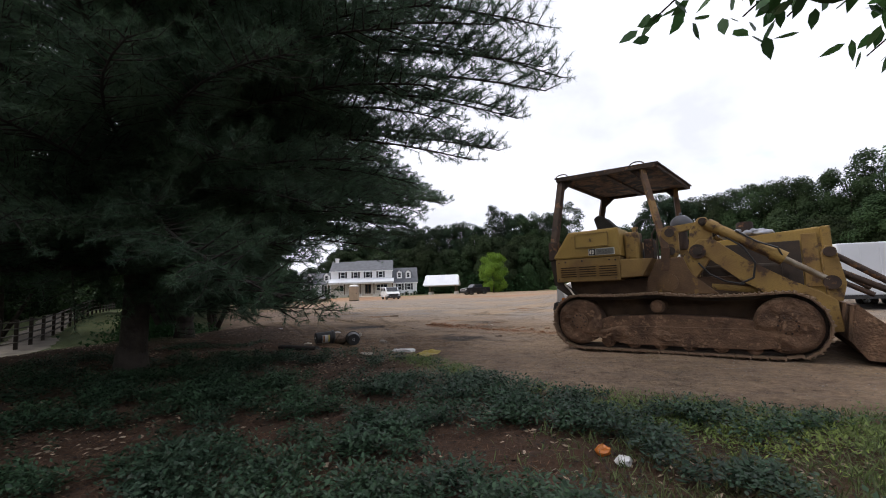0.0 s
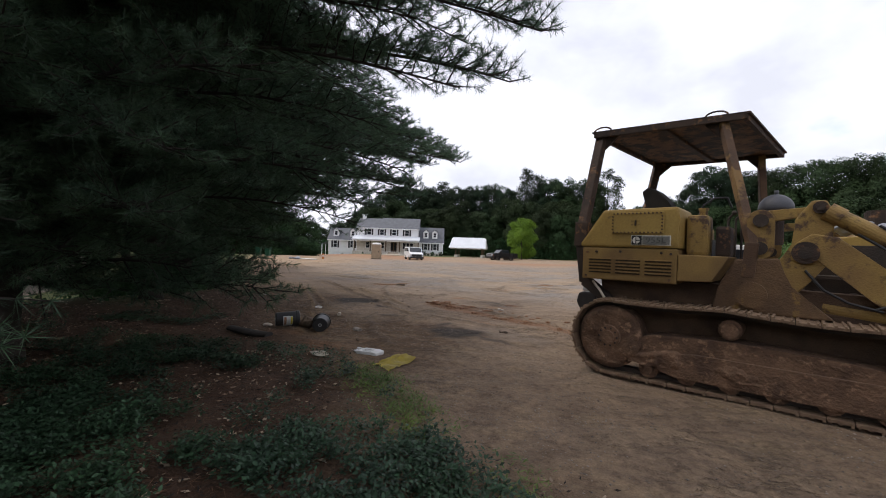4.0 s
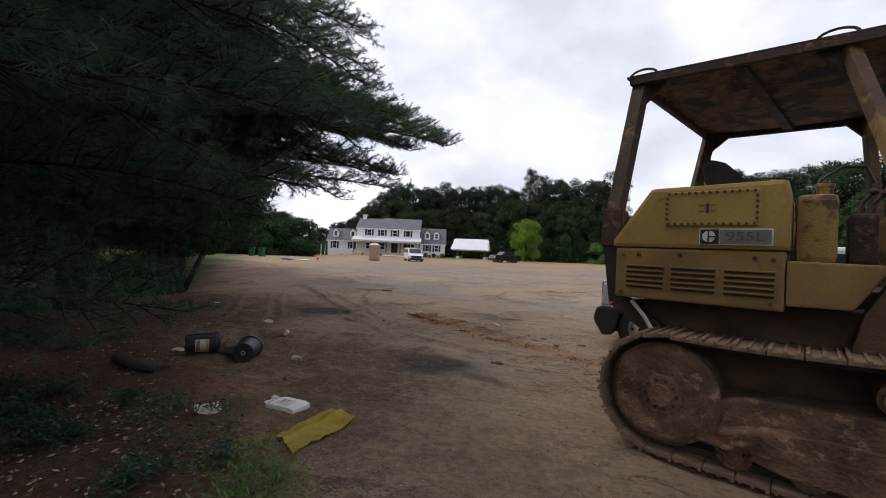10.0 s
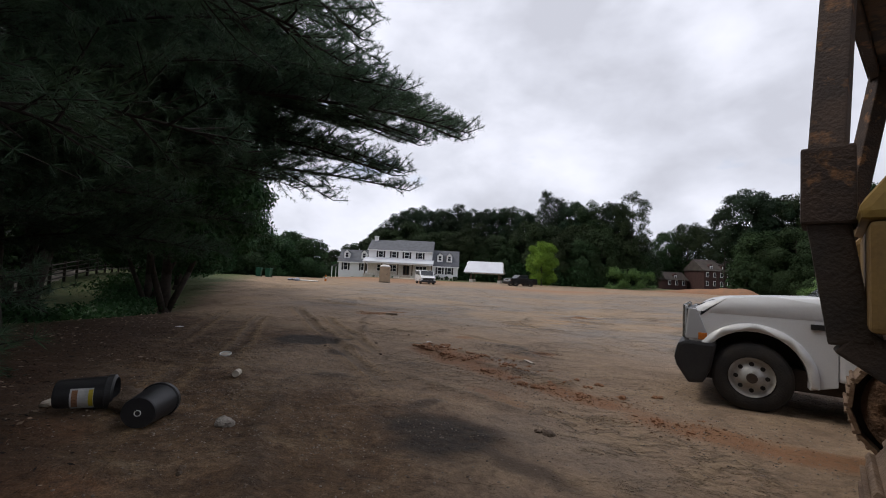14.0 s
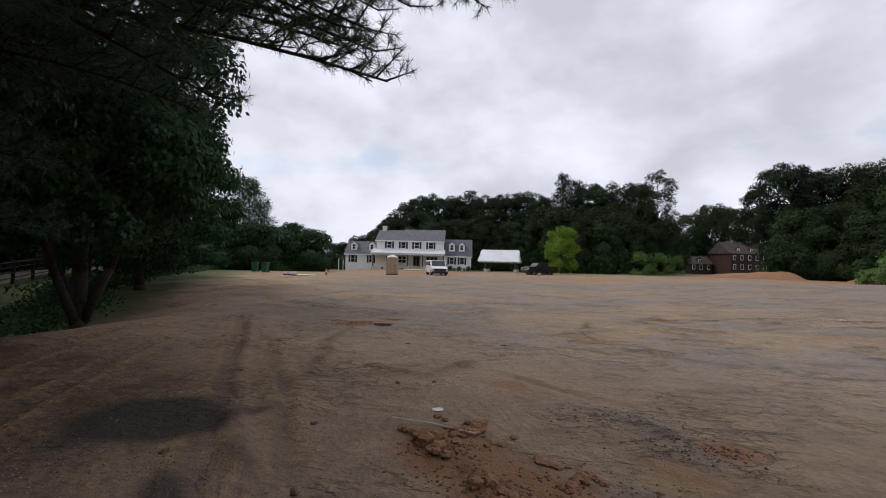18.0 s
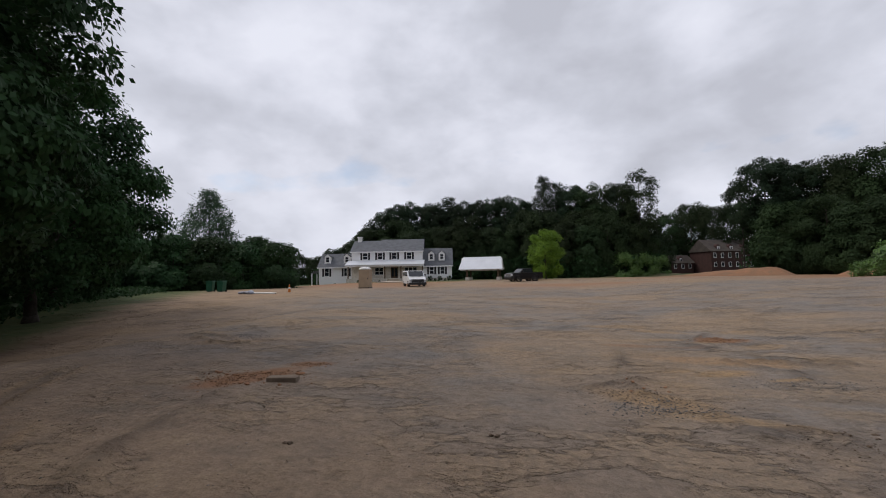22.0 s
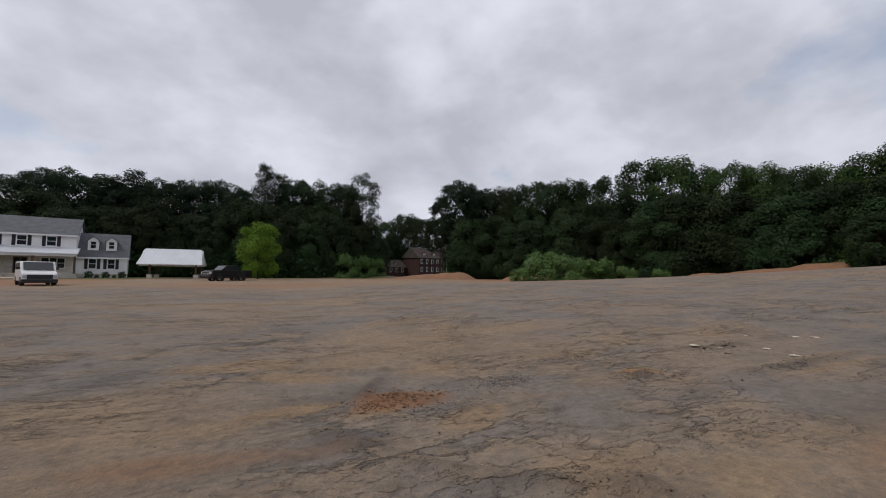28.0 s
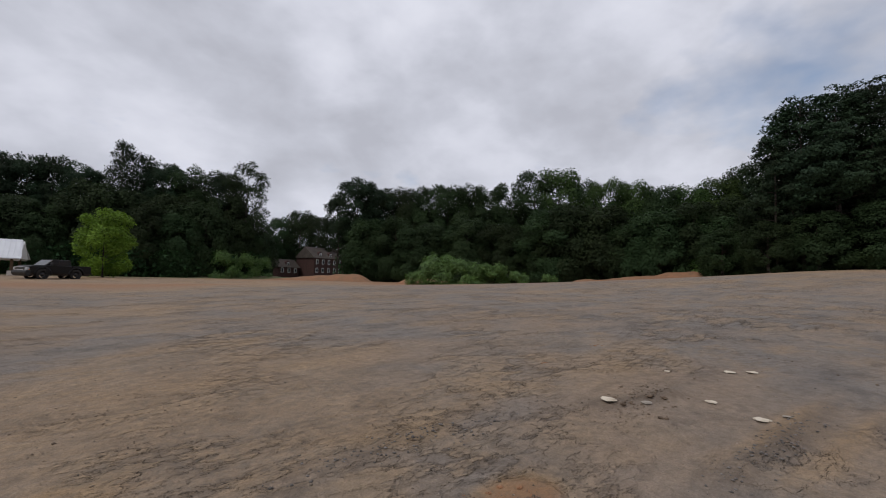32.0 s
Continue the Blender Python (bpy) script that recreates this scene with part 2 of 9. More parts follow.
M["red_brick"] = material("red_brick", (0.048, 0.020, 0.017), (0.034, 0.015, 0.013), 1.2, 0.9, fine=0.3, bump=0.3, bump_scale=14)
M["green_bin"] = material("dark_green_plastic", (0.012, 0.085, 0.045), (0.010, 0.06, 0.035), 2.0, 0.5)
M["bark"] = material("grey_brown_bark", (0.052, 0.041, 0.033), (0.028, 0.022, 0.018), 7.0, 0.95, bump=1.0, bump_scale=22)
M["twig"] = material("dark_twig_bark", (0.026, 0.020, 0.016), None, 9.0, 0.95)
M["weed"] = material("yellow_green_weeds", (0.17, 0.22, 0.045), (0.09, 0.14, 0.035), 0.9, 0.6, island=0.4, translucent=0.25)
M["needles"] = material("white_pine_needles", (0.068, 0.118, 0.058), (0.045, 0.088, 0.050), 0.8, 0.6, island=0.35, translucent=0.42, spec=0.6, fine=0.2)
M["leaf_near"] = material("glossy_green_leaves", (0.055, 0.125, 0.035), (0.035, 0.085, 0.03), 0.5, 0.45, island=0.45, translucent=0.3)
M["leaf_dark"] = material("dark_green_leaves", (0.034, 0.074, 0.026), (0.022, 0.050, 0.021), 0.35, 0.6, island=0.24, per_object=0.22, spec=0.12, translucent=0.25)
M["leaf_wood"] = material("woodland_leaves", (0.030, 0.051, 0.020), (0.019, 0.035, 0.015), 0.12, 0.65, island=0.14, per_object=0.35, spec=0.10, translucent=0.22)
M["leaf_fresh"] = material("fresh_green_woodland_leaves", (0.052, 0.088, 0.026), (0.034, 0.060, 0.020), 0.12, 0.65, island=0.16, per_object=0.3, spec=0.10, translucent=0.25)
M["leaf_pine"] = material("woodland_pine_needles", (0.025, 0.043, 0.0215), (0.0175, 0.031, 0.0175), 0.15, 0.65, island=0.14, per_object=0.25, spec=0.10, translucent=0.15)
M["leaf_cedar"] = material("blue_green_evergreen_sprays", (0.052, 0.088, 0.046), (0.036, 0.064, 0.036), 0.4, 0.65, island=0.22, per_object=0.2, spec=0.1, translucent=0.2)
M["leaf_lime"] = material("bright_spring_leaves", (0.15, 0.25, 0.03), (0.115, 0.20, 0.027), 0.6, 0.55, island=0.22, spec=0.1, translucent=0.3)
M["leaf_shrub"] = material("shrub_leaves", (0.10, 0.18, 0.04), (0.065, 0.13, 0.033), 0.5, 0.55, island=0.4, translucent=0.25)
M["rim_steel"] = material("dull_silver_wheel_steel", (0.50, 0.50, 0.49), (0.36, 0.34, 0.31), 5.0, 0.45, 0.35)
M["ivy"] = material("ground_cover_leaves", (0.036, 0.074, 0.034), (0.022, 0.046, 0.026), 0.9, 0.5, island=0.5, spec=0.3, translucent=0.2)
M["grass"] = material("grass_blades", (0.085, 0.125, 0.035), (0.075, 0.085, 0.03), 0.7, 0.6, island=0.4, translucent=0.25)
M["dead_leaf"] = material("dry_fallen_leaves", (0.36, 0.28, 0.20), (0.17, 0.11, 0.07), 2.0, 0.8, island=0.45)
M["straw"] = material("pine_straw", (0.16, 0.085, 0.045), (0.10, 0.055, 0.033), 2.0, 0.85, island=0.45)
M["fence"] = material("dark_stained_fence_boards", (0.04, 0.033, 0.028), (0.06, 0.048, 0.04), 3.0, 0.85, bump=0.3)
M["clay_bank"] = material("red_clay_bank", (0.25, 0.125, 0.068), (0.19, 0.11, 0.065), 0.8, 0.95, bump=0.9, bump_scale=6)
M["clay"] = material("orange_clay_clod", (0.30, 0.145, 0.075), (0.22, 0.12, 0.068), 9.0, 0.95, bump=0.9, bump_scale=45)
M["soil_clod"] = material("brown_soil_clod", (0.15, 0.105, 0.072), (0.09, 0.065, 0.046), 9.0, 0.95, bump=0.9, bump_scale=45)
M["crust"] = material("broken_soil_crust", (0.20, 0.152, 0.112), (0.135, 0.10, 0.075), 5.0, 0.95, island=0.35)
M["rock"] = material("pale_grey_rock", (0.33, 0.30, 0.26), (0.22, 0.19, 0.16), 8.0, 0.9, bump=0.6)
M["jug"] = material("white_plastic_jug", (0.72, 0.72, 0.71), (0.6, 0.59, 0.56), 9.0, 0.45, fine=0.06)
M["label"] = material("pale_print_label", (0.55, 0.55, 0.53), None, 9.0, 0.6)
M["yellow_sheet"] = material("bright_yellow_plastic_sheet", (0.52, 0.40, 0.025), (0.40, 0.30, 0.02), 7.0, 0.5, wear=(0.16, 0.12, 0.04), wear_at=0.68, wear_scale=14)
M["paper"] = material("dirty_paper", (0.60, 0.55, 0.46), (0.45, 0.38, 0.30), 9.0, 0.9)
M["plate_white"] = material("white_decal", (0.62, 0.60, 0.54), (0.5, 0.47, 0.4), 8.0, 0.6, wear=(0.3, 0.2, 0.1), wear_at=0.68, wear_scale=12)
M["plate_grey"] = material("grey_decal", (0.17, 0.17, 0.15), (0.13, 0.125, 0.11), 8.0, 0.6)
M["number_paint"] = material("faded_number_paint", (0.062, 0.060, 0.055), (0.10, 0.095, 0.085), 9.0, 0.7)
M["decal_black"] = material("black_decal", (0.02, 0.02, 0.02), None, 8.0, 0.6)
M["orange_lamp"] = material("amber_lens", (0.55, 0.17, 0.03), None, 8.0, 0.25)
M["chrome"] = material("chrome_trim", (0.6, 0.6, 0.6), None, 8.0, 0.2, 0.9, fine=0.05)
M["tarp"] = material("grey_plastic_sheeting", (0.34, 0.36, 0.42), (0.20, 0.21, 0.25), 5.0, 0.6)
M["slot"] = material("grimy_louvre_gap", (0.045, 0.030, 0.016), None, 8.0, 0.9)
M["seam"] = material("dark_panel_seam", (0.02, 0.018, 0.016), None, 8.0, 0.9)
M["concrete"] = material("pale_concrete", (0.42, 0.36, 0.29), (0.34, 0.29, 0.23), 1.0, 0.9, bump=0.2)


def glass_material(name, tint, rough=0.08):
    m = bpy.data.materials.new(name)
    m.use_nodes = True
    p = m.node_tree.nodes["Principled BSDF"]
    p.inputs["Base Color"].default_value = (*tint, 1)
    p.inputs["Roughness"].default_value = rough
    p.inputs["Specular IOR Level"].default_value = 0.7
    return m


M["pane"] = glass_material("dark_window_glass", (0.02, 0.024, 0.03))
M["lamp_glass"] = glass_material("headlight_glass", (0.42, 0.43, 0.45))


# ---------------------------------------------------------------- building helpers
def finish(me, mat, smooth):
    if mat:
        me.materials.append(mat)
    if smooth:
        me.polygons.foreach_set("use_smooth", np.ones(len(me.polygons), dtype=bool))
    me.update()


def part(name, bm, mat, parent, label="", smooth=False):
    """Links a bmesh as one mesh object under a thing or a part."""
    bmesh.ops.recalc_face_normals(bm, faces=bm.faces[:])
    me = bpy.data.meshes.new(name)
    bm.to_mesh(me)
    bm.free()
    finish(me, mat, smooth)
    ob = new(name, me)
    ob.parent = parent
    if label:
        ob["label"] = label
    return ob


def part_np(name, verts, faces, mat, parent=None, label="", smooth=False):
    """Links arrays of vertices and of equal-sided faces as one mesh object."""
    me = bpy.data.meshes.new(name)
    verts, faces = np.asarray(verts, dtype=np.float32), np.asarray(faces, dtype=np.int32)
    k = faces.shape[1]
    me.vertices.add(len(verts))
    me.vertices.foreach_set("co", verts.ravel())
    me.loops.add(faces.size)
    me.loops.foreach_set("vertex_index", faces.ravel())
    me.polygons.add(len(faces))
    me.polygons.foreach_set("loop_start", np.arange(0, faces.size, k, dtype=np.int32))
    me.polygons.foreach_set("loop_total", np.full(len(faces), k, dtype=np.int32))
    me.update(calc_edges=True)
    finish(me, mat, smooth)
    ob = new(name, me)
    if parent:
        ob.parent = parent
    if label:
        ob["label"] = label
    return ob


def twin(ob, m, parent=None):
    """Another object on the same mesh."""
    o = new(ob.name.split(".")[0], ob.data)
    o.parent = parent or ob.parent
    o.matrix_basis = m
    return o


def thing(name, m, label, category, group="", kind=""):
    ob = new(name)
    ob.empty_display_size = 0.2
    ob.matrix_basis = m
    return tagged(ob, label, category, group, kind)


def box(bm, x0, x1, y0, y1, z0, z1, bevel=0.0, m=None):
    r = bmesh.ops.create_cube(bm, size=1)
    vs = r["verts"]
    bmesh.ops.scale(bm, vec=(x1 - x0, y1 - y0, z1 - z0), verts=vs)
    bmesh.ops.translate(bm, vec=((x0 + x1) / 2, (y0 + y1) / 2, (z0 + z1) / 2), verts=vs)
    if bevel:
        es = list({e for v in vs for e in v.link_edges})
        vs = [v for v in bmesh.ops.bevel(bm, geom=es, offset=bevel, segments=2, affect="EDGES", profile=0.6)["verts"]] + [v for v in vs if v.is_valid]
        vs = list(set(vs))
    if m is not None:
        bmesh.ops.transform(bm, matrix=m, verts=vs)
    return bm


def rod(bm, a, b, r, seg=12, r2=None):
    a, b = Vector(a), Vector(b)
    d = b - a
    q = bmesh.ops.create_cone(bm, cap_ends=True, segments=seg, radius1=r, radius2=r if r2 is None else r2, depth=d.length)
    bmesh.ops.transform(bm, matrix=Matrix.Translation((a + b) / 2) @ d.to_track_quat("Z", "Y").to_matrix().to_4x4(), verts=q["verts"])
    return bm


def tube(bm, pts, r, seg=8):
    for a, b in zip(pts[:-1], pts[1:]):
        rod(bm, a, b, r, seg)
    for p in pts[1:-1]:
        q = bmesh.ops.create_icosphere(bm, subdivisions=1, radius=r * 1.02)
        bmesh.ops.translate(bm, vec=p, verts=q["verts"])
    return bm


def prism(bm, outline, y0, y1, bevel=0.0):
    """An outline in x and z, drawn out from y0 to y1."""
    v0 = [bm.verts.new((x, y0, z)) for x, z in outline]
    v1 = [bm.verts.new((x, y1, z)) for x, z in outline]
    f = [bm.faces.new(v0), bm.faces.new(v1[::-1])]
    n = len(outline)
    for i in range(n):
        f.append(bm.faces.new((v0[i], v1[i], v1[(i + 1) % n], v0[(i + 1) % n])))
    if bevel:
        es = list({e for a in f for e in a.edges})
        bmesh.ops.bevel(bm, geom=es, offset=bevel, segments=2, affect="EDGES", profile=0.6)
    return bm


def disc(bm, c, r, depth, seg=28):
    """A flat drum with its axis along y, from c towards -y."""
    return rod(bm, (c[0], c[1], c[2]), (c[0], c[1] - depth, c[2]), r, seg)


def lump(bm, c, size, rng, squash=0.6, sub=2):
    q = bmesh.ops.create_icosphere(bm, subdivisions=sub, radius=1)
    off = Vector((rng.uniform(0, 50), rng.uniform(0, 50), rng.uniform(0, 50)))
    for v in q["verts"]:
        k = 1 + 0.55 * noise.noise(v.co * 1.3 + off) + 0.25 * noise.noise(v.co * 3.1 + off)
        v.co = Vector((v.co.x * k * size, v.co.y * k * size * rng.uniform(0.95, 1.05), v.co.z * k * size * squash)) + Vector(c)
    return bm


# ---------------------------------------------------------------- ground
def smooth(a, b, x):
    t = np.clip((x - a) / (b - a), 0, 1)
    return t * t * (3 - 2 * t)


def fbm(x, y, scale, octaves=4, seed=0):
    """Smooth value noise on arrays."""
    total, amp, norm = np.zeros_like(x), 1.0, 0.0
    for o in range(octaves):
        f = scale * 2 ** o
        xs, ys = x * f + 17.3 * seed + 5.1 * o, y * f + 9.7 * seed - 3.3 * o
        xi, yi = np.floor(xs), np.floor(ys)
        xf, yf = xs - xi, ys - yi
        xf, yf = xf * xf * (3 - 2 * xf), yf * yf * (3 - 2 * yf)

        def h(a, b):
            s = np.sin(a * 127.1 + b * 311.7 + seed * 74.7) * 43758.5453
            return s - np.floor(s)

        v = (h(xi, yi) * (1 - xf) + h(xi + 1, yi) * xf) * (1 - yf) + (h(xi, yi + 1) * (1 - xf) + h(xi + 1, yi + 1) * xf) * yf
        total, norm, amp = total + amp * v, norm + amp, amp * 0.5
    return total / norm - 0.5


def lie(x, y):
    """The lie of the land: flat by the loader, rising gently to the east, falling west of the house."""
    x, y = np.asarray(x, float), np.asarray(y, float)
    far = smooth(15, 23, y)
    z = far * 0.95 * (1 - np.exp(-np.maximum(0, x - 2.5) / 17))
    z = z * (1 - 0.9 * smooth(28, 62, np.hypot(x, y - 19)) * smooth(42, 62, y))
    z = z + 0.055 * np.maximum(0, x - 20) * smooth(62, 30, y) * smooth(0, 12, y)
    z = z + 0.25 * smooth(66, 84, y) * smooth(-36, -30, x)
    z = z - 1.1 * smooth(-33, -42, x) * smooth(60, 85, y)
    z = z - 0.5 * smooth(-9, -16, x) * smooth(30, 20, y) + smooth(-8.5, -12, x) * (0.22 * smooth(10, 5, y) - 0.42 * smooth(11, 17, y) * smooth(36, 26, y))
    return z


RUTS = [((-0.9, 11.8), (-8.2, 21.1), 0.083), ((-1.7, 13.7), (-5.9, 19.0), 0.061), ((-3.4, 11.9), (-7.2, 18.2), 0.088), ((-5.1, 12.6), (-8.6, 18.4), 0.083), ((-2.3, 9.2), (-4.4, 12.6), 0.077),
        ((-0.3, 15.6), (0.9, 14.6), 0.072), ((2.1, 22.3), (3.6, 21.4), 0.083), ((4.0, 24.5), (5.4, 24.2), 0.077), ((3.2, 23.5), (4.6, 23.2), 0.083), ((5.4, 23.1), (8.4, 22.8), 0.088), ((-10.4, 25.1), (-6.6, 22.7), 0.110), ((0.85, 26.4), (2.2, 24.8), 0.110), ((-1.6, 17.4), (0.6, 16.0), 0.066)]


# broken crust pushed up along the edges of old wheel tracks
RIDGES = [((0.16, 21.4), (0.18, 20.5), (0.32, 19.9)), ((0.68, 19.6), (0.77, 19.25), (1.18, 19.36), (1.46, 19.2)), ((-8.9, 24.4), (-8.6, 23.6), (-7.7, 23.1)), ((-8.5, 25.5), (-7.1, 24.2)),
          ((-6.7, 19.4), (-5.6, 18.0), (-3.3, 14.95), (-2.5, 14.2)), ((-0.35, 20.4), (0.35, 20.8)), ((0.7, 19.2), (1.35, 18.95), (2.2, 18.5)), ((1.7, 22.0), (1.8, 21.7), (2.1, 21.4), (2.05, 21.1)),
          ((0.4, 22.5), (0.3, 21.7)), ((1.6, 23.4), (2.25, 22.5), (3.06, 21.95)), ((-2.7, 16.85), (-1.9, 16.6), (-1.6, 17.5)),
          ((-3.2, 16.2), (-4.1, 18.2), (-4.4, 19.6)), ((-1.4, 15.0), (-0.9, 14.4), (0.0, 13.8), (1.1, 13.1)), ((2.4, 24.6), (2.0, 24.2), (2.5, 23.9)), ((6.2, 24.1), (6.9, 23.9)), ((-1.0, 12.6), (0.4, 11.7)), ((2.03, 22.11), (2.5, 21.97), (2.85, 21.75)), ((4.3, 24.36), (5.0, 24.46)), ((-0.35, 16.05), (0.15, 15.87), (0.4, 15.55)), ((5.8, 23.05), (7.0, 22.95)), ((-7.7, 23.05), (-6.5, 22.8)), ((4.4, 23.6), (4.75, 23.42)), ((-2.3, 11.8), (-1.6, 10.4), (-1.0, 9.4))]


def ridge_marks(x, y):
    r = np.zeros_like(x)
    wob = 0.22 * fbm(x, y, 1.3, 3, 6)
    for line in RIDGES:
        for (ax, ay), (bx, by) in zip(line[:-1], line[1:]):
            dx, dy = bx - ax, by - ay
            s = np.clip(((x - ax) * dx + (y - ay) * dy) / (dx * dx + dy * dy), 0, 1)
            d = np.hypot(x - ax - s * dx + wob, y - ay - s * dy - wob)
            r = np.maximum(r, np.exp(-(d / 0.095) ** 2))
    return r * np.clip(0.8 + 1.3 * fbm(x, y, 1.7, 4, 7), 0, 1.3)


def relief(x, y):
    z = 0.06 * fbm(x, y, 0.5, 4, 1) + (0.022 + 0.04 * smooth(16, 11, y)) * fbm(x, y, 2.2, 3, 2) + 0.035 * smooth(14.5, 11, y) * fbm(x, y, 5.2, 2, 4)
    churn = smooth(0.02, 0.22, fbm(x, y, 0.28, 3, 14)) * smooth(9, 12, y)
    z = z + churn * 0.09 * np.abs(fbm(x * 0.7 + y * 0.3, y - 0.2 * x, 3.2, 3, 15))
    z = z + 0.06 * ridge_marks(x, y) * (0.6 + 1.8 * np.abs(fbm(x, y, 5.0, 2, 8)))
    for (ax, ay), (bx, by), r in RUTS:
        d = np.array((bx - ax, by - ay))
        ln = np.hypot(*d)
        d = d / ln
        s = (x - ax) * d[0] + (y - ay) * d[1]
        o = (x - ax) * -d[1] + (y - ay) * d[0] + 0.35 * fbm(x, y, 0.4, 4, 5)
        on = smooth(0, 1.2, s) * smooth(ln, ln - 1.5, s)
        z = z + on * (-0.026 * np.exp(-(o / r) ** 2) + 0.020 * np.exp(-((np.abs(o) - r * 1.9) / 0.055) ** 2)) * (0.8 + 1.4 * fbm(x, y, 4.0, 3, 16))
    return z


def rut_marks(x, y):
    """Compacted dark soil in the ruts and pale loose soil on their shoulders."""
    low, high = np.zeros_like(x), np.zeros_like(x)
    for (ax, ay), (bx, by), r in RUTS:
        d = np.array((bx - ax, by - ay))
        ln = np.hypot(*d)
        d = d / ln
        s = (x - ax) * d[0] + (y - ay) * d[1]
        o = (x - ax) * -d[1] + (y - ay) * d[0] + 0.35 * fbm(x, y, 0.4, 4, 5)
        on = smooth(0, 1.2, s) * smooth(ln, ln - 1.5, s)
        low = np.maximum(low, on * (0.45 * np.exp(-(o / (r * 0.8)) ** 2) * (0.6 + 0.4 * np.sin(s * 38)) + 0.75 * np.exp(-((o - r) / 0.045) ** 2)))
        high = np.maximum(high, on * np.exp(-((np.abs(o) - r * 1.9) / 0.07) ** 2))
    return low, high


def axis(near0, near1, step, far0, far1):
    a = list(np.arange(near0, near1, step))
    g, s = near1, step
    while g < far1:
        a.append(g)
        s *= 1.12
        g += s
    g, s = near0 - step, step
    while g > far0:
        a.insert(0, g)
        s *= 1.12
        g -= s
    return np.array([far0, *[v for v in a if far0 < v < far1], far1])


gx, gy = axis(-7.5, 9.5, 0.058, -1800, 1800), axis(3.0, 27.0, 0.058, -1500, 2500)
GX, GY = np.meshgrid(gx, gy)
near = smooth(45, 25, np.hypot(GX, GY - 14))
GZ = lie(GX, GY) + relief(GX, GY) * near
nx, ny = len(gx), len(gy)
idx = np.arange(nx * ny).reshape(ny, nx)
gf = np.stack([idx[:-1, :-1], idx[:-1, 1:], idx[1:, 1:], idx[1:, :-1]], -1).reshape(-1, 4)


def blobs(x, y, spots, wob, scale, seed):
    """Ragged patches: place, two radii, turn in degrees, strength."""
    c = np.zeros_like(x)
    w = wob * fbm(x, y, scale, 5, seed)
    for cx, cy, rx, ry, turn, k in spots:
        ca, sa = math.cos(radians(turn)), math.sin(radians(turn))
        u, v = (x - cx) * ca + (y - cy) * sa, (y - cy) * ca - (x - cx) * sa
        c = np.maximum(c, k * smooth(1.2, 0.55, np.hypot(u / rx, v / ry) + w))
    return c


def litter_zone(x, y):
    """Where pine straw, leaves and ground cover lie instead of bare dirt; the verge band also carries tree shade."""
    n = 0.9 * fbm(x, y, 0.5, 3, 9)
    edge = np.where(x > 0, 5.75 - 0.36 * x, np.where(x > -1.4, 5.75 + 1.55 * -x, 7.92 + 1.05 * (-1.4 - x)))
    edge = np.minimum(edge, 11.5)
    yard = smooth(0.9, -0.9, y - edge + 1.6 * n) * smooth(20, 14, np.abs(x))
    # band of leaf litter whose dark colour also stands for shade under the trees
    litter_shade_verge = 0.8 * smooth(0.9, -1.4, x + 4.6 + 0.55 * (y - 12) + 3.0 * smooth(13.5, 18.5, y) + 2.2 * n) * smooth(9, 12, y) * smooth(29, 24, y)
    return np.maximum(yard, litter_shade_verge)


def grass_zone(x, y):
    n = 1.2 * fbm(x, y, 0.4, 3, 12)
    far = smooth(0.6, -1.2, x + 8.6 + 0.62 * (y - 13) + n) * smooth(10, 13, y)
    wood = smooth(96, 100, y) + smooth(64, 70, x + n) + smooth(-44, -50, x)
    lawn = smooth(80.5, 82.5, y) * smooth(-48, -46, x) * smooth(-10, -14, x)
    back = smooth(88, 94, y + n * 3)
    return np.clip(far + wood + lawn + back + smooth(-2, -6, y), 0, 1)


def gravel_zone(x, y):
    """Grey-blue crushed stone, spread thin over the dirt in the middle of the lot."""
    reach = smooth(14.5, 21.5, y + 0.45 * x) * smooth(-15, -5, x + 0.25 * (y - 20)) * (1 - 0.75 * smooth(46, 60, y + 0.2 * x + 14 * fbm(x, y, 0.06, 3, 22)))
    n = fbm(x * 0.75, y * 1.4, 0.42, 6, 23)
    patch = smooth(-0.20, 0.02, n + 0.10 * fbm(x, y, 1.3, 4, 24))
    near_bits = blobs(x, y, ((0.1, 15.9, 0.5, 0.22, -30, 0.5), (-0.3, 16.1, 0.35, 0.2, 10, 0.4), (0.55, 15.3, 0.4, 0.2, -40, 0.5), (0.15, 14.4, 0.5, 0.25, -20, 0.3), (0.9, 11.0, 0.9, 0.5, -35, 0.3), (1.9, 20.9, 0.5, 0.2, -10, 0.9), (0.15, 19.75, 0.45, 0.18, -20, 0.9),
                                    (3.4, 23.95, 0.28, 0.2, 0, 1.0), (-7.1, 23.6, 0.5, 0.25, 20, 0.8)), 0.9, 1.7, 25)
    return np.clip(np.maximum(reach * (0.62 + 0.38 * patch), near_bits), 0, 1) * smooth(56, 44, x)


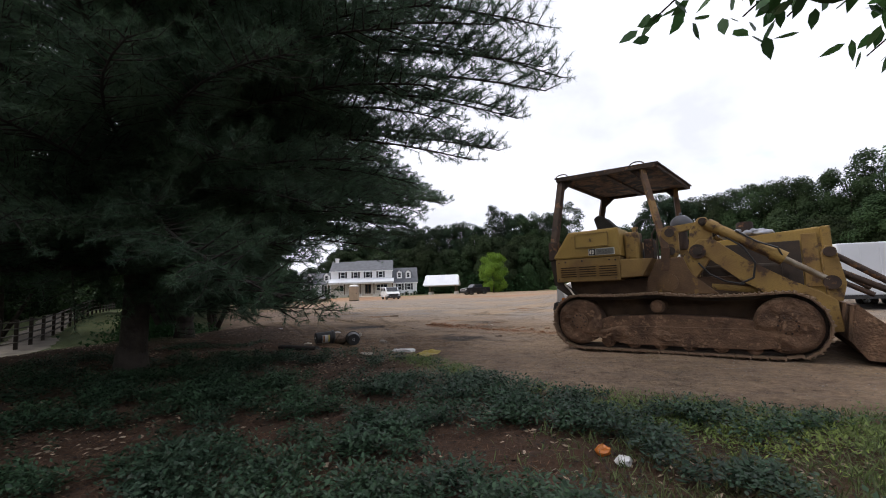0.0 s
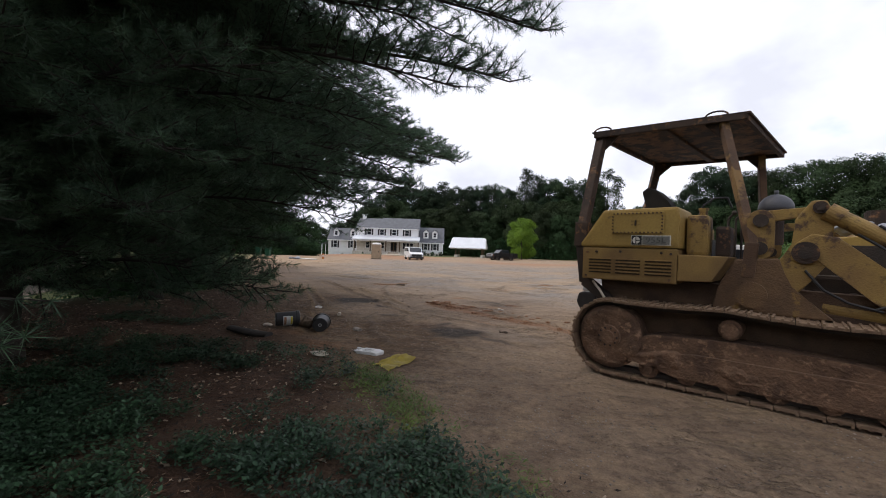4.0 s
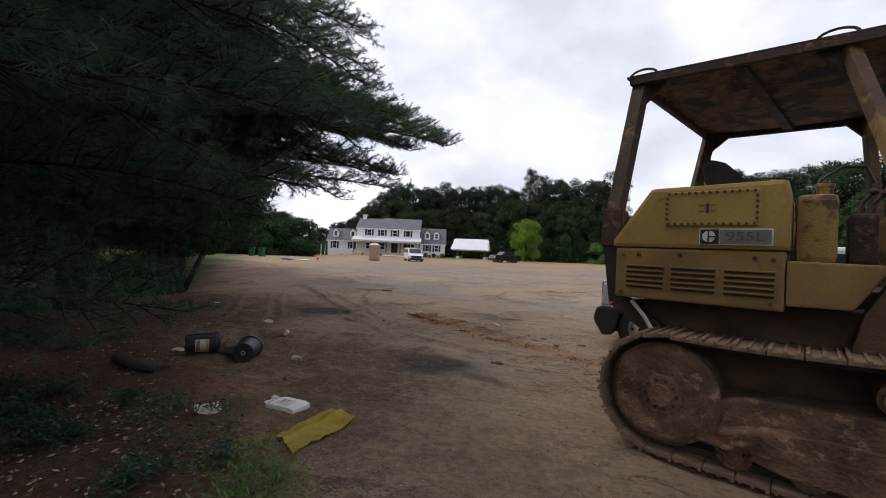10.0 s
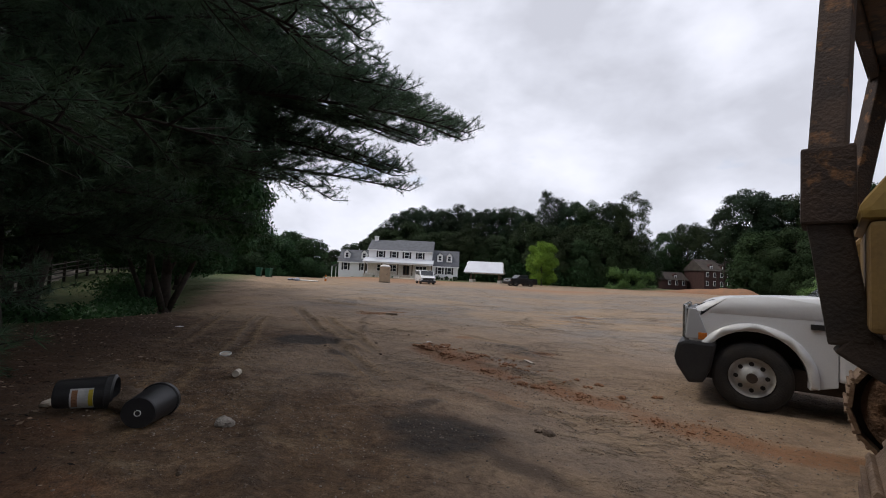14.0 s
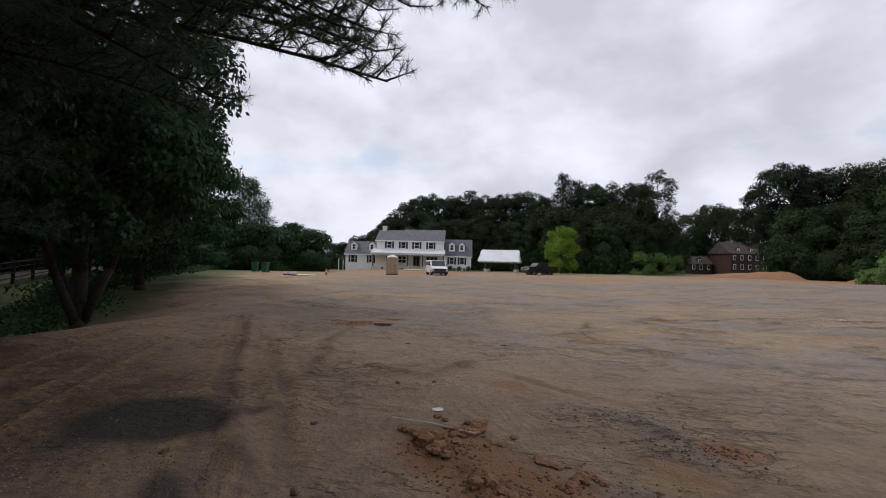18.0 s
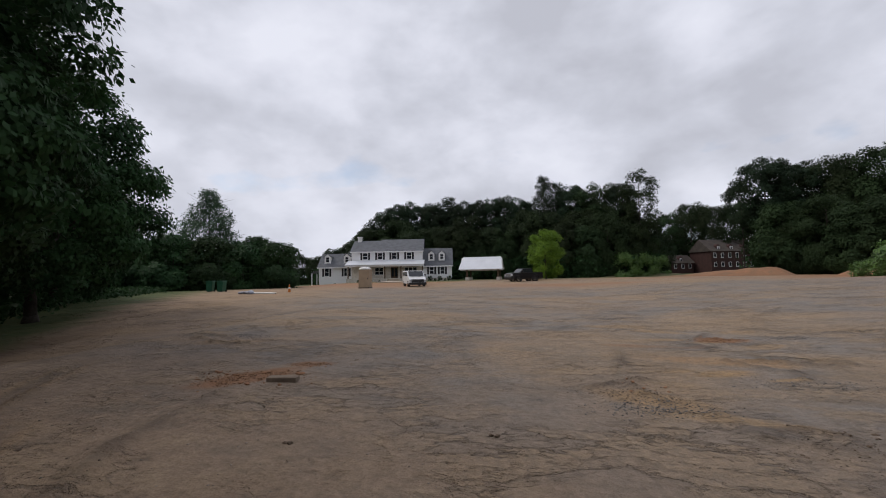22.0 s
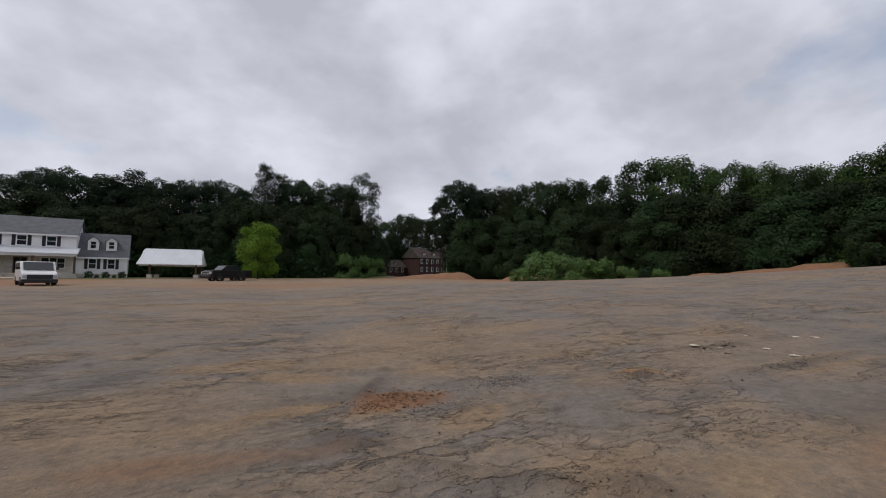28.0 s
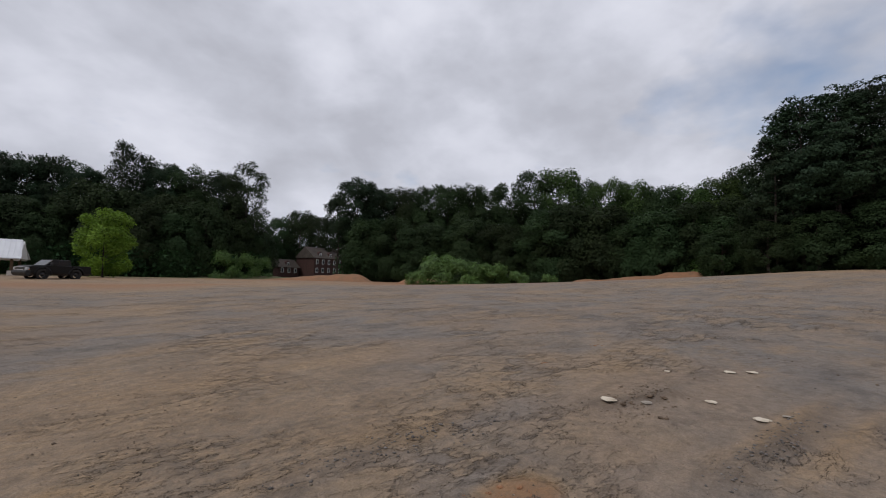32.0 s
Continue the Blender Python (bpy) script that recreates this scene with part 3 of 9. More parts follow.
def clay_zone(x, y):
    c = blobs(x, y, ((-4.55, 20.4, 0.85, 0.34, 52, 1.0), (-4.15, 21.2, 0.35, 0.16, 10, 0.8), (1.6, 22.0, 1.0, 0.32, -12, 0.25), (2.34, 23.95, 0.42, 0.26, -20, 1.0), (0.76, 15.35, 0.26, 0.17, 0, 1.0), (4.8, 23.55, 0.22, 0.16, 0, 0.6), (2.1, 23.84, 0.3, 0.15, 0, 0.8),
                     (-1.15, 14.75, 0.5, 0.42, -40, 1.0), (-0.6, 14.2, 0.75, 0.45, -45, 1.0), (0.0, 13.4, 0.8, 0.3, -40, 1.0), (1.2, 12.6, 0.9, 0.26, -30, 1.0), (2.3, 11.75, 0.9, 0.28, -20, 0.95), (3.1, 11.5, 0.8, 0.3, -8, 0.9)), 0.95, 1.6, 31)
    c = np.maximum(c, blobs(x, y, ((-0.98, 16.6, 0.22, 0.16, 0, 0.8), (0.3, 12.1, 0.5, 0.16, -40, 0.5), (-2.4, 9.0, 0.7, 0.32, 10, 0.55), (-3.2, 8.2, 0.6, 0.35, 30, 0.5), (-2.3, 8.6, 0.4, 0.3, 0, 0.5), (-3.2, 9.8, 0.5, 0.25, 0, 0.5), (5.2, 21.4, 1.2, 0.3, -10, 0.4), (0.9, 23.2, 0.9, 0.16, -8, 0.45), (0.4, 14.9, 0.3, 0.14, -20, 0.6)), 1.0, 1.8, 32))
    band = smooth(0.0, 0.22, fbm(x, y, 0.05, 4, 33) + 0.12) * smooth(48, 62, y + 0.3 * x) * 0.75
    return np.clip(np.maximum(c, band), 0, 1)


def ochre_zone(x, y):
    """Pale yellow-tan subsoil showing where the surface was scraped off."""
    c = blobs(x, y, ((1.6, 22.0, 0.9, 0.36, -12, 0.8), (1.35, 21.3, 0.55, 0.22, 12, 1.0), (0.85, 21.4, 0.3, 0.12, 10, 0.8), (1.9, 21.06, 0.25, 0.1, 0, 0.9), (0.15, 20.1, 0.6, 0.3, -25, 0.9), (0.75, 19.5, 0.7, 0.16, -20, 0.8), (1.6, 25.1, 0.7, 0.3, -20, 0.8), (0.9, 26.0, 0.8, 0.4, 0, 0.7), (2.9, 24.9, 0.5, 0.25, -10, 0.7), (1.45, 24.0, 0.45, 0.2, 10, 0.8),
                     (2.7, 23.3, 0.4, 0.2, 20, 0.7), (4.8, 23.6, 0.28, 0.18, 0, 0.8), (2.0, 23.72, 0.3, 0.12, 0, 0.7), (0.3, 14.75, 0.25, 0.14, 0, 0.9), (-7.0, 22.9, 0.9, 0.3, 20, 0.6)), 0.9, 1.5, 36)
    n = smooth(0.04, 0.2, fbm(x * 0.8, y * 1.3, 0.3, 5, 37)) * smooth(15, 19, y) * 0.42
    return np.clip(np.maximum(c, n), 0, 1)


def stain_zone(x, y):
    return np.clip(1.45 * blobs(x, y, ((-0.1, 10.8, 0.72, 0.50, -20, 0.8), (0.55, 10.42, 0.75, 0.16, -30, 0.5), (-0.5, 11.5, 0.4, 0.16, 60, 0.5), (-3.68, 14.55, 0.78, 0.50, 30, 1.0), (-3.1, 14.95, 0.3, 0.12, 40, 0.5), (-2.6, 13.7, 0.3, 0.14, -40, 0.6), (-1.9, 12.2, 0.4, 0.2, 0, 0.45)), 0.75, 1.9, 41), 0, 1)


ground = part_np("ground", np.stack([GX, GY, GZ], -1).reshape(-1, 3), gf, None, smooth=True)
tagged(ground, "bare tan dirt lot with grey gravel, orange clay and pine litter", "ground", kind="structure")
zones = np.stack([gravel_zone(GX, GY), clay_zone(GX, GY), litter_zone(GX, GY), grass_zone(GX, GY)], -1).reshape(-1, 4).astype(np.float32)
att = ground.data.color_attributes.new("soil", "FLOAT_COLOR", "POINT")
att.data.foreach_set("color", zones.ravel())
rut_low, rut_high = rut_marks(GX, GY)
rut_low = np.maximum(0.75 * rut_low, 0.7 * ridge_marks(GX, GY))
rut_high = np.maximum(0.6 * rut_high, ochre_zone(GX, GY))
# browner soil by the pines, with their shade painted into its colour
shaded_soil = np.clip(smooth(12.4, 8.6, GY + 0.6 * GX + 5 * fbm(GX, GY, 0.35, 4, 81)) * (1 - 0.6 * smooth(-1.0, 0.6, GX + 1.5 * fbm(GX, GY, 0.6, 4, 84))) + smooth(-3.0, -5.4, GX + 3 * fbm(GX, GY, 0.5, 4, 82)) * smooth(18, 14.5, GY), 0, 1) * np.clip(0.95 + 1.1 * fbm(GX, GY, 0.9, 4, 83), 0, 1)
st = np.stack([stain_zone(GX, GY), rut_low, rut_high, shaded_soil], -1).reshape(-1, 4).astype(np.float32)
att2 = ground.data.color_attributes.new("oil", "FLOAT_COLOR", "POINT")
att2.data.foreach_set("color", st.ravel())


def ground_material():
    m = bpy.data.materials.new("bare_dirt")
    m.use_nodes = True
    t = m.node_tree
    p = t.nodes["Principled BSDF"]
    p.inputs["Roughness"].default_value = 0.92
    p.inputs["Specular IOR Level"].default_value = 0.25
    geo = t.nodes.new("ShaderNodeNewGeometry")

    def noise_node(scale, detail=6, rough=0.6):
        n = t.nodes.new("ShaderNodeTexNoise")
        n.inputs["Scale"].default_value, n.inputs["Detail"].default_value, n.inputs["Roughness"].default_value = scale, detail, rough
        link(t, geo.outputs["Position"], n.inputs["Vector"])
        return n.outputs["Fac"]

    def ranged(v, a, b, c=0.0, d=1.0):
        r = t.nodes.new("ShaderNodeMapRange")
        for i, x in enumerate((a, b, c, d)):
            r.inputs[i + 1].default_value = x
        link(t, v, r.inputs[0])
        return r.outputs[0]

    def blend(fac, a, b):
        x = t.nodes.new("ShaderNodeMix")
        x.data_type = "RGBA"
        link(t, fac, x.inputs[0])
        for sock, c in ((6, a), (7, b)):
            if isinstance(c, tuple):
                x.inputs[sock].default_value = (*c, 1)
            else:
                link(t, c, x.inputs[sock])
        return x.outputs[2]

    def times(a, b):
        x = t.nodes.new("ShaderNodeMath")
        x.operation = "MULTIPLY"
        link(t, a, x.inputs[0])
        link(t, b, x.inputs[1])
        return x.outputs[0]

    def streaks(scale, turn, stretch):
        mp = t.nodes.new("ShaderNodeMapping")
        mp.inputs["Rotation"].default_value = (0, 0, radians(turn))
        mp.inputs["Scale"].default_value = (scale, scale * stretch, scale)
        link(t, geo.outputs["Position"], mp.inputs[0])
        n = t.nodes.new("ShaderNodeTexNoise")
        n.inputs["Scale"].default_value, n.inputs["Detail"].default_value, n.inputs["Roughness"].default_value = 1.0, 6, 0.62
        link(t, mp.outputs[0], n.inputs["Vector"])
        return n.outputs["Fac"]

    soil = t.nodes.new("ShaderNodeVertexColor")
    soil.layer_name = "soil"
    sep = t.nodes.new("ShaderNodeSeparateColor")
    link(t, soil.outputs["Color"], sep.inputs[0])
    oil = t.nodes.new("ShaderNodeVertexColor")
    oil.layer_name = "oil"
    osep = t.nodes.new("ShaderNodeSeparateColor")
    link(t, oil.outputs["Color"], osep.inputs[0])
    big, mid, fine, grit = noise_node(0.35), noise_node(2.1), noise_node(14.0, 5, 0.7), noise_node(75.0, 3, 0.7)
    dirt = blend(ranged(big, 0.35, 0.65), (0.305, 0.213, 0.142), (0.245, 0.174, 0.118))
    dirt = blend(ranged(mid, 0.51, 0.68, 0, 0.8), dirt, (0.345, 0.248, 0.158))
    dirt = blend(ranged(mid, 0.48, 0.30, 0, 0.6), dirt, (0.172, 0.120, 0.082))
    gravel = blend(ranged(mid, 0.35, 0.65), (0.212, 0.190, 0.170), (0.152, 0.141, 0.136))
    clay = blend(ranged(fine, 0.3, 0.7), (0.31, 0.145, 0.066), (0.20, 0.105, 0.058))
    straw = blend(ranged(fine, 0.35, 0.65), (0.085, 0.044, 0.024), (0.042, 0.026, 0.017))
    turf = blend(ranged(mid, 0.35, 0.65), (0.05, 0.074, 0.024), (0.082, 0.09, 0.036))
    c = dirt
    run, cross = streaks(0.35, 12, 5.0), streaks(0.5, -28, 6.0)
    c = blend(ranged(run, 0.54, 0.70, 0, 0.7), c, (0.35, 0.255, 0.165))
    c = blend(ranged(cross, 0.54, 0.68, 0, 0.3), c, (0.155, 0.115, 0.084))
    # dark brown carries the painted tree shade besides the soil's own tone
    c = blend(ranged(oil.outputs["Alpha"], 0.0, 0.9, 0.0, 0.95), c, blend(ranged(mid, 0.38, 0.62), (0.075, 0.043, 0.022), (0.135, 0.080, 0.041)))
    ochre = streaks(0.9, 35, 2.2)
    c = blend(ranged(ochre, 0.56, 0.68, 0, 0.5), c, (0.27, 0.19, 0.11))
    patch = noise_node(0.75, 7, 0.62)
    c = blend(times(sep.outputs[0], ranged(patch, 0.36, 0.62, 1.0, 0.62)), c, gravel)
    mottle, mottle2 = streaks(0.75, 8, 1.9), noise_node(2.6, 8, 0.66)
    c = blend(times(sep.outputs[0], ranged(mottle, 0.53, 0.64, 0, 0.6)), c, (0.112, 0.100, 0.092))
    c = blend(times(sep.outputs[0], ranged(mottle, 0.46, 0.36, 0, 0.62)), c, (0.26, 0.19, 0.125))
    c = blend(times(sep.outputs[0], ranged(mottle2, 0.56, 0.68, 0, 0.7)), c, (0.088, 0.076, 0.068))
    c = blend(times(osep.outputs[2], ranged(fine, 0.25, 0.6, 0.35, 0.95)), c, blend(ranged(mid, 0.35, 0.65), (0.37, 0.245, 0.128), (0.27, 0.172, 0.085)))
    c = blend(times(sep.outputs[1], ranged(fine, 0.25, 0.55, 0.35, 1.0)), c, clay)
    spots, chips = noise_node(5.5, 8, 0.72), noise_node(32.0, 5, 0.75)
    # speckle strength follows the same painted-shade mask
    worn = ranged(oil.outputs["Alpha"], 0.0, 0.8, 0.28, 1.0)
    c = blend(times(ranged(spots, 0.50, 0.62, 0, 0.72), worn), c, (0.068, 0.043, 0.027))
    c = blend(times(ranged(spots, 0.45, 0.34, 0, 0.34), worn), c, (0.30, 0.225, 0.15))
    c = blend(times(ranged(chips, 0.60, 0.70, 0, 0.75), worn), c, (0.07, 0.05, 0.037))
    c = blend(ranged(chips, 0.36, 0.27, 0, 0.42), c, (0.36, 0.31, 0.25))
    c = blend(times(osep.outputs[1], ranged(fine, 0.2, 0.55, 0.35, 0.95)), c, (0.072, 0.054, 0.042))
    # faint curved prints of turning tracks
    tread = t.nodes.new("ShaderNodeTexWave")
    tread.wave_type, tread.rings_direction = "RINGS", "Z"
    for name, value in (("Scale", 2.6), ("Distortion", 14.0), ("Detail", 3.0), ("Detail Scale", 0.6), ("Detail Roughness", 0.6)):
        tread.inputs[name].default_value = value
    off = t.nodes.new("ShaderNodeMapping")
    off.inputs["Location"].default_value = (-2.4, -17.5, 0.0)
    link(t, geo.outputs["Position"], off.inputs[0])
    link(t, off.outputs[0], tread.inputs["Vector"])
    prints = times(ranged(tread.outputs["Fac"], 0.62, 0.9), ranged(noise_node(0.6, 4, 0.6), 0.50, 0.66, 0.0, 0.26))
    c = blend(prints, c, (0.105, 0.086, 0.072))
    # scraped layers: low crisp steps between the upper ochre crust and the grey bed
    run_a, run_b = streaks(1.0, 22, 2.0), streaks(2.1, -34, 2.4)
    open_dirt = times(ranged(oil.outputs["Alpha"], 0.0, 0.7, 1.0, 0.35), times(ranged(noise_node(0.5, 4, 0.6), 0.46, 0.60), ranged(sep.outputs[1], 0.0, 0.35, 1.0, 0.0)))
    step_a, step_b = times(ranged(run_a, 0.485, 0.512), open_dirt), times(ranged(run_b, 0.50, 0.525), open_dirt)
    lip_a = times(times(ranged(run_a, 0.455, 0.485), ranged(run_a, 0.50, 0.485)), open_dirt)
    lip_b = times(times(ranged(run_b, 0.475, 0.50), ranged(run_b, 0.512, 0.50)), open_dirt)
    c = blend(times(step_a, ranged(fine, 0.3, 0.6, 0.15, 0.5)), c, (0.30, 0.215, 0.135))
    c = blend(times(lip_a, ranged(fine, 0.3, 0.6, 0.15, 0.6)), c, (0.11, 0.085, 0.066))
    c = blend(times(lip_b, ranged(fine, 0.3, 0.6, 0.05, 0.42)), c, (0.12, 0.092, 0.07))
    c = blend(sep.outputs[2], c, straw)
    c = blend(soil.outputs["Alpha"], c, turf)
    c = blend(times(osep.outputs[0], ranged(fine, 0.2, 0.6, 0.6, 1.0)), c, (0.035, 0.028, 0.023))
    hsv = t.nodes.new("ShaderNodeHueSaturation")
    link(t, c, hsv.inputs["Color"])
    vmix = t.nodes.new("ShaderNodeMix")
    link(t, worn, vmix.inputs[0])
    link(t, times(ranged(fine, 0.25, 0.75, 0.85, 1.15), ranged(grit, 0.25, 0.75, 0.92, 1.08)), vmix.inputs[2])
    link(t, times(ranged(fine, 0.25, 0.75, 0.52, 1.48), ranged(grit, 0.25, 0.75, 0.6, 1.4)), vmix.inputs[3])
    link(t, vmix.outputs[0], hsv.inputs["Value"])
    link(t, hsv.outputs[0], p.inputs["Base Color"])
    b1 = t.nodes.new("ShaderNodeBump")
    b1.inputs["Strength"].default_value, b1.inputs["Distance"].default_value = 0.9, 0.045
    link(t, fine, b1.inputs["Height"])
    b0 = t.nodes.new("ShaderNodeBump")
    b0.inputs["Strength"].default_value, b0.inputs["Distance"].default_value = 0.6, 0.03
    b0.invert = True
    link(t, prints, b0.inputs["Height"])
    for height, rise in ((step_a, 0.045), (step_b, 0.028)):
        bs = t.nodes.new("ShaderNodeBump")
        bs.inputs["Strength"].default_value, bs.inputs["Distance"].default_value = 0.9, rise
        link(t, height, bs.inputs["Height"])
        link(t, b0.outputs[0], bs.inputs["Normal"])
        b0 = bs
    link(t, b0.outputs[0], b1.inputs["Normal"])
    b2 = t.nodes.new("ShaderNodeBump")
    b2.inputs["Strength"].default_value, b2.inputs["Distance"].default_value = 0.35, 0.008
    link(t, grit, b2.inputs["Height"])
    link(t, b1.outputs[0], b2.inputs["Normal"])
    link(t, b2.outputs[0], p.inputs["Normal"])
    return m


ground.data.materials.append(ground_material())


def level(x, y):
    """Ground height at one place."""
    a, b = np.array([float(x)]), np.array([float(y)])
    return float((lie(a, b) + relief(a, b) * smooth(45, 25, np.hypot(a, b - 14)))[0])


# ---------------------------------------------------------------- track loader
def text_part(name, body, size, m, mat, parent, depth=0.004):
    cu = bpy.data.curves.new(name, "FONT")
    cu.body, cu.size, cu.extrude, cu.align_x, cu.align_y = body, size, depth, "CENTER", "CENTER"
    tmp = bpy.data.objects.new(name, cu)
    me = bpy.data.meshes.new_from_object(tmp)
    bpy.data.objects.remove(tmp)
    me.materials.clear()
    me.materials.append(mat)
    ob = new(name, me)
    ob.parent = parent
    ob.matrix_basis = m
    return ob




def track_path(n):
    """Points and directions along one closed track loop, evenly spaced, from the rear bottom round."""
    pts = []
    rear, front, r = (-2.44, 0.52), (0.56, 0.52), 0.47
    for a in np.linspace(270, 90, 30):
        pts.append((rear[0] + r * math.cos(radians(a)), rear[1] + r * math.sin(radians(a))))
    for s in np.linspace(0, 1, 30)[1:-1]:
        x = rear[0] + (front[0] - rear[0]) * s
        sag = -0.055 * math.sin(math.pi * min(1, max(0, (s - 0.42) / 0.58))) - 0.02 * math.sin(math.pi * min(1, s / 0.42))
        pts.append((x, 0.99 + 0.02 * math.sin(s * 3) + sag))
    for a in np.linspace(90, -60, 26):
        pts.append((front[0] + r * math.cos(radians(a)), front[1] + r * math.sin(radians(a))))
    pts.append((0.45, 0.05))
    pts.append((-2.2, 0.05))
    pts = np.array(pts + [pts[0]])
    seg = np.hypot(*np.diff(pts, axis=0).T)
    cum = np.r_[0, np.cumsum(seg)]
    out = []
    for s in np.linspace(0, cum[-1], n, endpoint=False):
        i = min(len(seg) - 1, int(np.searchsorted(cum, s, side="right") - 1))
        k = (s - cum[i]) / max(seg[i], 1e-6)
        p = pts[i] * (1 - k) + pts[i + 1] * k
        d = (pts[i + 1] - pts[i]) / max(seg[i], 1e-6)
        out.append((p, d))
    return out


def loader():
    rng = random.Random(4)
    root = thing("track_loader", pose(4.32, 7.482, 0.0, 0, 0, -30), "faded yellow crawler loader with rusty canopy and muddy tracks", "loader")
    # tracks
    for y0, name in ((0.0, "near"), (2.70, "far")):
        bm = bmesh.new()
        prism(bm, [(-2.25, 0.30), (-2.05, 0.22), (0.35, 0.22), (0.5, 0.32), (0.42, 0.55), (-0.2, 0.62), (-1.1, 0.66), (-1.9, 0.62), (-2.25, 0.5)], y0 + 0.05, y0 + 0.42, 0.02)
        frame_part = part("track_frame", bm, M["mud"], root, "mud-caked track frame")
        bm = bmesh.new()
        prism(bm, [(-1.85, 0.20), (-1.80, 0.40), (-1.45, 0.46), (0.15, 0.46), (0.38, 0.40), (0.42, 0.20), (0.2, 0.15), (-1.65, 0.15)], y0 + 0.01, y0 + 0.06, 0.012)
        part("guard_plate", bm, M["mud"], frame_part)
        for cx, rr in ((-2.44, 0.40), (0.56, 0.40)):
            bm = bmesh.new()
            disc(bm, (cx, y0 + 0.38, 0.52), rr, 0.30, 36)
            disc(bm, (cx, y0 + 0.09, 0.52), rr * 0.72, 0.05, 32)
            disc(bm, (cx, y0 + 0.06, 0.52), 0.15, 0.06, 20)
            disc(bm, (cx, y0 + 0.01, 0.52), 0.085, 0.05, 16)
            wheel = part("sprocket" if cx < -1 else "idler_wheel", bm, M["mud"], root)
            for k in range(10):
                a = k * math.tau / 10
                bm = bmesh.new()
                disc(bm, (cx + 0.115 * math.cos(a), y0 + 0.005, 0.52 + 0.115 * math.sin(a)), 0.014, 0.016, 6)
                part("bolt", bm, M["rust"], wheel)
        for k in range(6):
            bm = bmesh.new()
            x = -1.95 + k * 0.42
            disc(bm, (x, y0 + 0.40, 0.19), 0.115, 0.34, 18)
            disc(bm, (x, y0 + 0.07, 0.19), 0.06, 0.05, 12)
            part("track_roller", bm, M["mud"], root)
        bm = bmesh.new()
        disc(bm, (-1.12, y0 + 0.44, 0.79), 0.115, 0.36, 22)
        disc(bm, (-1.12, y0 + 0.09, 0.79), 0.085, 0.06, 18)
        part("carrier_roller", bm, M["mud"], root)
        # mud caked over the frame, and lumps broken off it
        u, w = np.meshgrid(np.linspace(-2.18, 0.52, 130), np.linspace(0.0, 1.0, 30))
        top = 0.60 - 0.05 * np.abs(u + 0.9) + 0.10 * fbm(u, u * 0, 2.2, 4, 91)
        mz = 0.25 + 0.05 * fbm(u, u * 0, 5.0, 3, 96) + (top - 0.25) * w
        my = y0 + 0.06 - 0.20 * np.maximum(0, fbm(u, mz, 2.6, 5, 92) + 0.08) - 0.11 * np.abs(fbm(u, mz, 9.0, 3, 93)) + 0.13 * smooth(0.45, 0.7, w + 0.5 * fbm(u, u * 0, 1.3, 3, 97)) + 0.14 * smooth(0.8, 1.0, w)
        gi = np.arange(u.size).reshape(u.shape)
        part_np("mud_crust", np.stack([u, my, mz], -1).reshape(-1, 3), np.stack([gi[:-1, :-1], gi[:-1, 1:], gi[1:, 1:], gi[1:, :-1]], -1).reshape(-1, 4), M["mud"], frame_part, "thick crust of dried mud")
        for k in range(46):
            x = rng.uniform(-2.15, 0.48)
            r = rng.choice((0.025, 0.035, 0.05, 0.06)) * rng.uniform(0.8, 1.2)
            bm = bmesh.new()
            for q in range(1):
                lump(bm, (x + rng.uniform(-1, 1) * r, y0 + rng.uniform(0.06, 0.26), 0.60 + rng.uniform(-0.03, 0.05) - 0.05 * abs(x + 0.9)), r, rng, rng.uniform(0.35, 0.8), 1)
            part("mud_clump", bm, M["mud"], frame_part)
        for cx in (-2.44, 0.56):
            gr, ga = np.meshgrid(np.linspace(0.13, 0.405, 12), np.linspace(0, math.tau, 60))
            cxx, czz = cx + gr * np.cos(ga), 0.52 + gr * np.sin(ga)
            cyy = y0 + 0.05 - 0.17 * np.maximum(0, fbm(cxx, czz, 3.4, 4, 94) + 0.06) - 0.07 * np.abs(fbm(cxx, czz, 11.0, 3, 95)) + 0.05 * smooth(0.36, 0.40, gr)
            gi = np.arange(gr.size).reshape(gr.shape)
            part_np("mud_crust", np.stack([cxx, cyy, czz], -1).reshape(-1, 3), np.stack([gi[:-1, :-1], gi[:-1, 1:], gi[1:, 1:], gi[1:, :-1]], -1).reshape(-1, 4), M["mud"], frame_part)
        # shoes: one mesh, an object each
        bm = bmesh.new()
        box(bm, -0.098, 0.098, y0 - 0.02, y0 + 0.48, -0.018, 0.012, 0.004)
        box(bm, -0.098, -0.072, y0 - 0.02, y0 + 0.48, 0.010, 0.034, 0.005)
        box(bm, -0.012, 0.012, y0 - 0.02, y0 + 0.48, 0.010, 0.026, 0.004)
        box(bm, 0.062, 0.080, y0 - 0.02, y0 + 0.48, 0.010, 0.028, 0.004)
        shoe = None
        for p, d in track_path(44):
            a = math.degrees(math.atan2(d[1], d[0]))
            m = pose(p[0], 0, p[1], 0, -a, 0)
            if shoe is None:
                shoe = part("track_shoe", bm, M["track"], root)
                shoe.matrix_basis = m
            else:
                twin(shoe, m)
        bm = bmesh.new()
        for (p, d), (p2, d2) in zip(track_path(44), track_path(44)[1:] + track_path(44)[:1]):
            nrm = Vector((d[1], 0, -d[0]))
            a = Vector((p[0], y0 + 0.23, p[1])) + nrm * 0.04
            b = Vector((p2[0], y0 + 0.23, p2[1])) + nrm * 0.04
            mid = (a + b) / 2
            dd = b - a
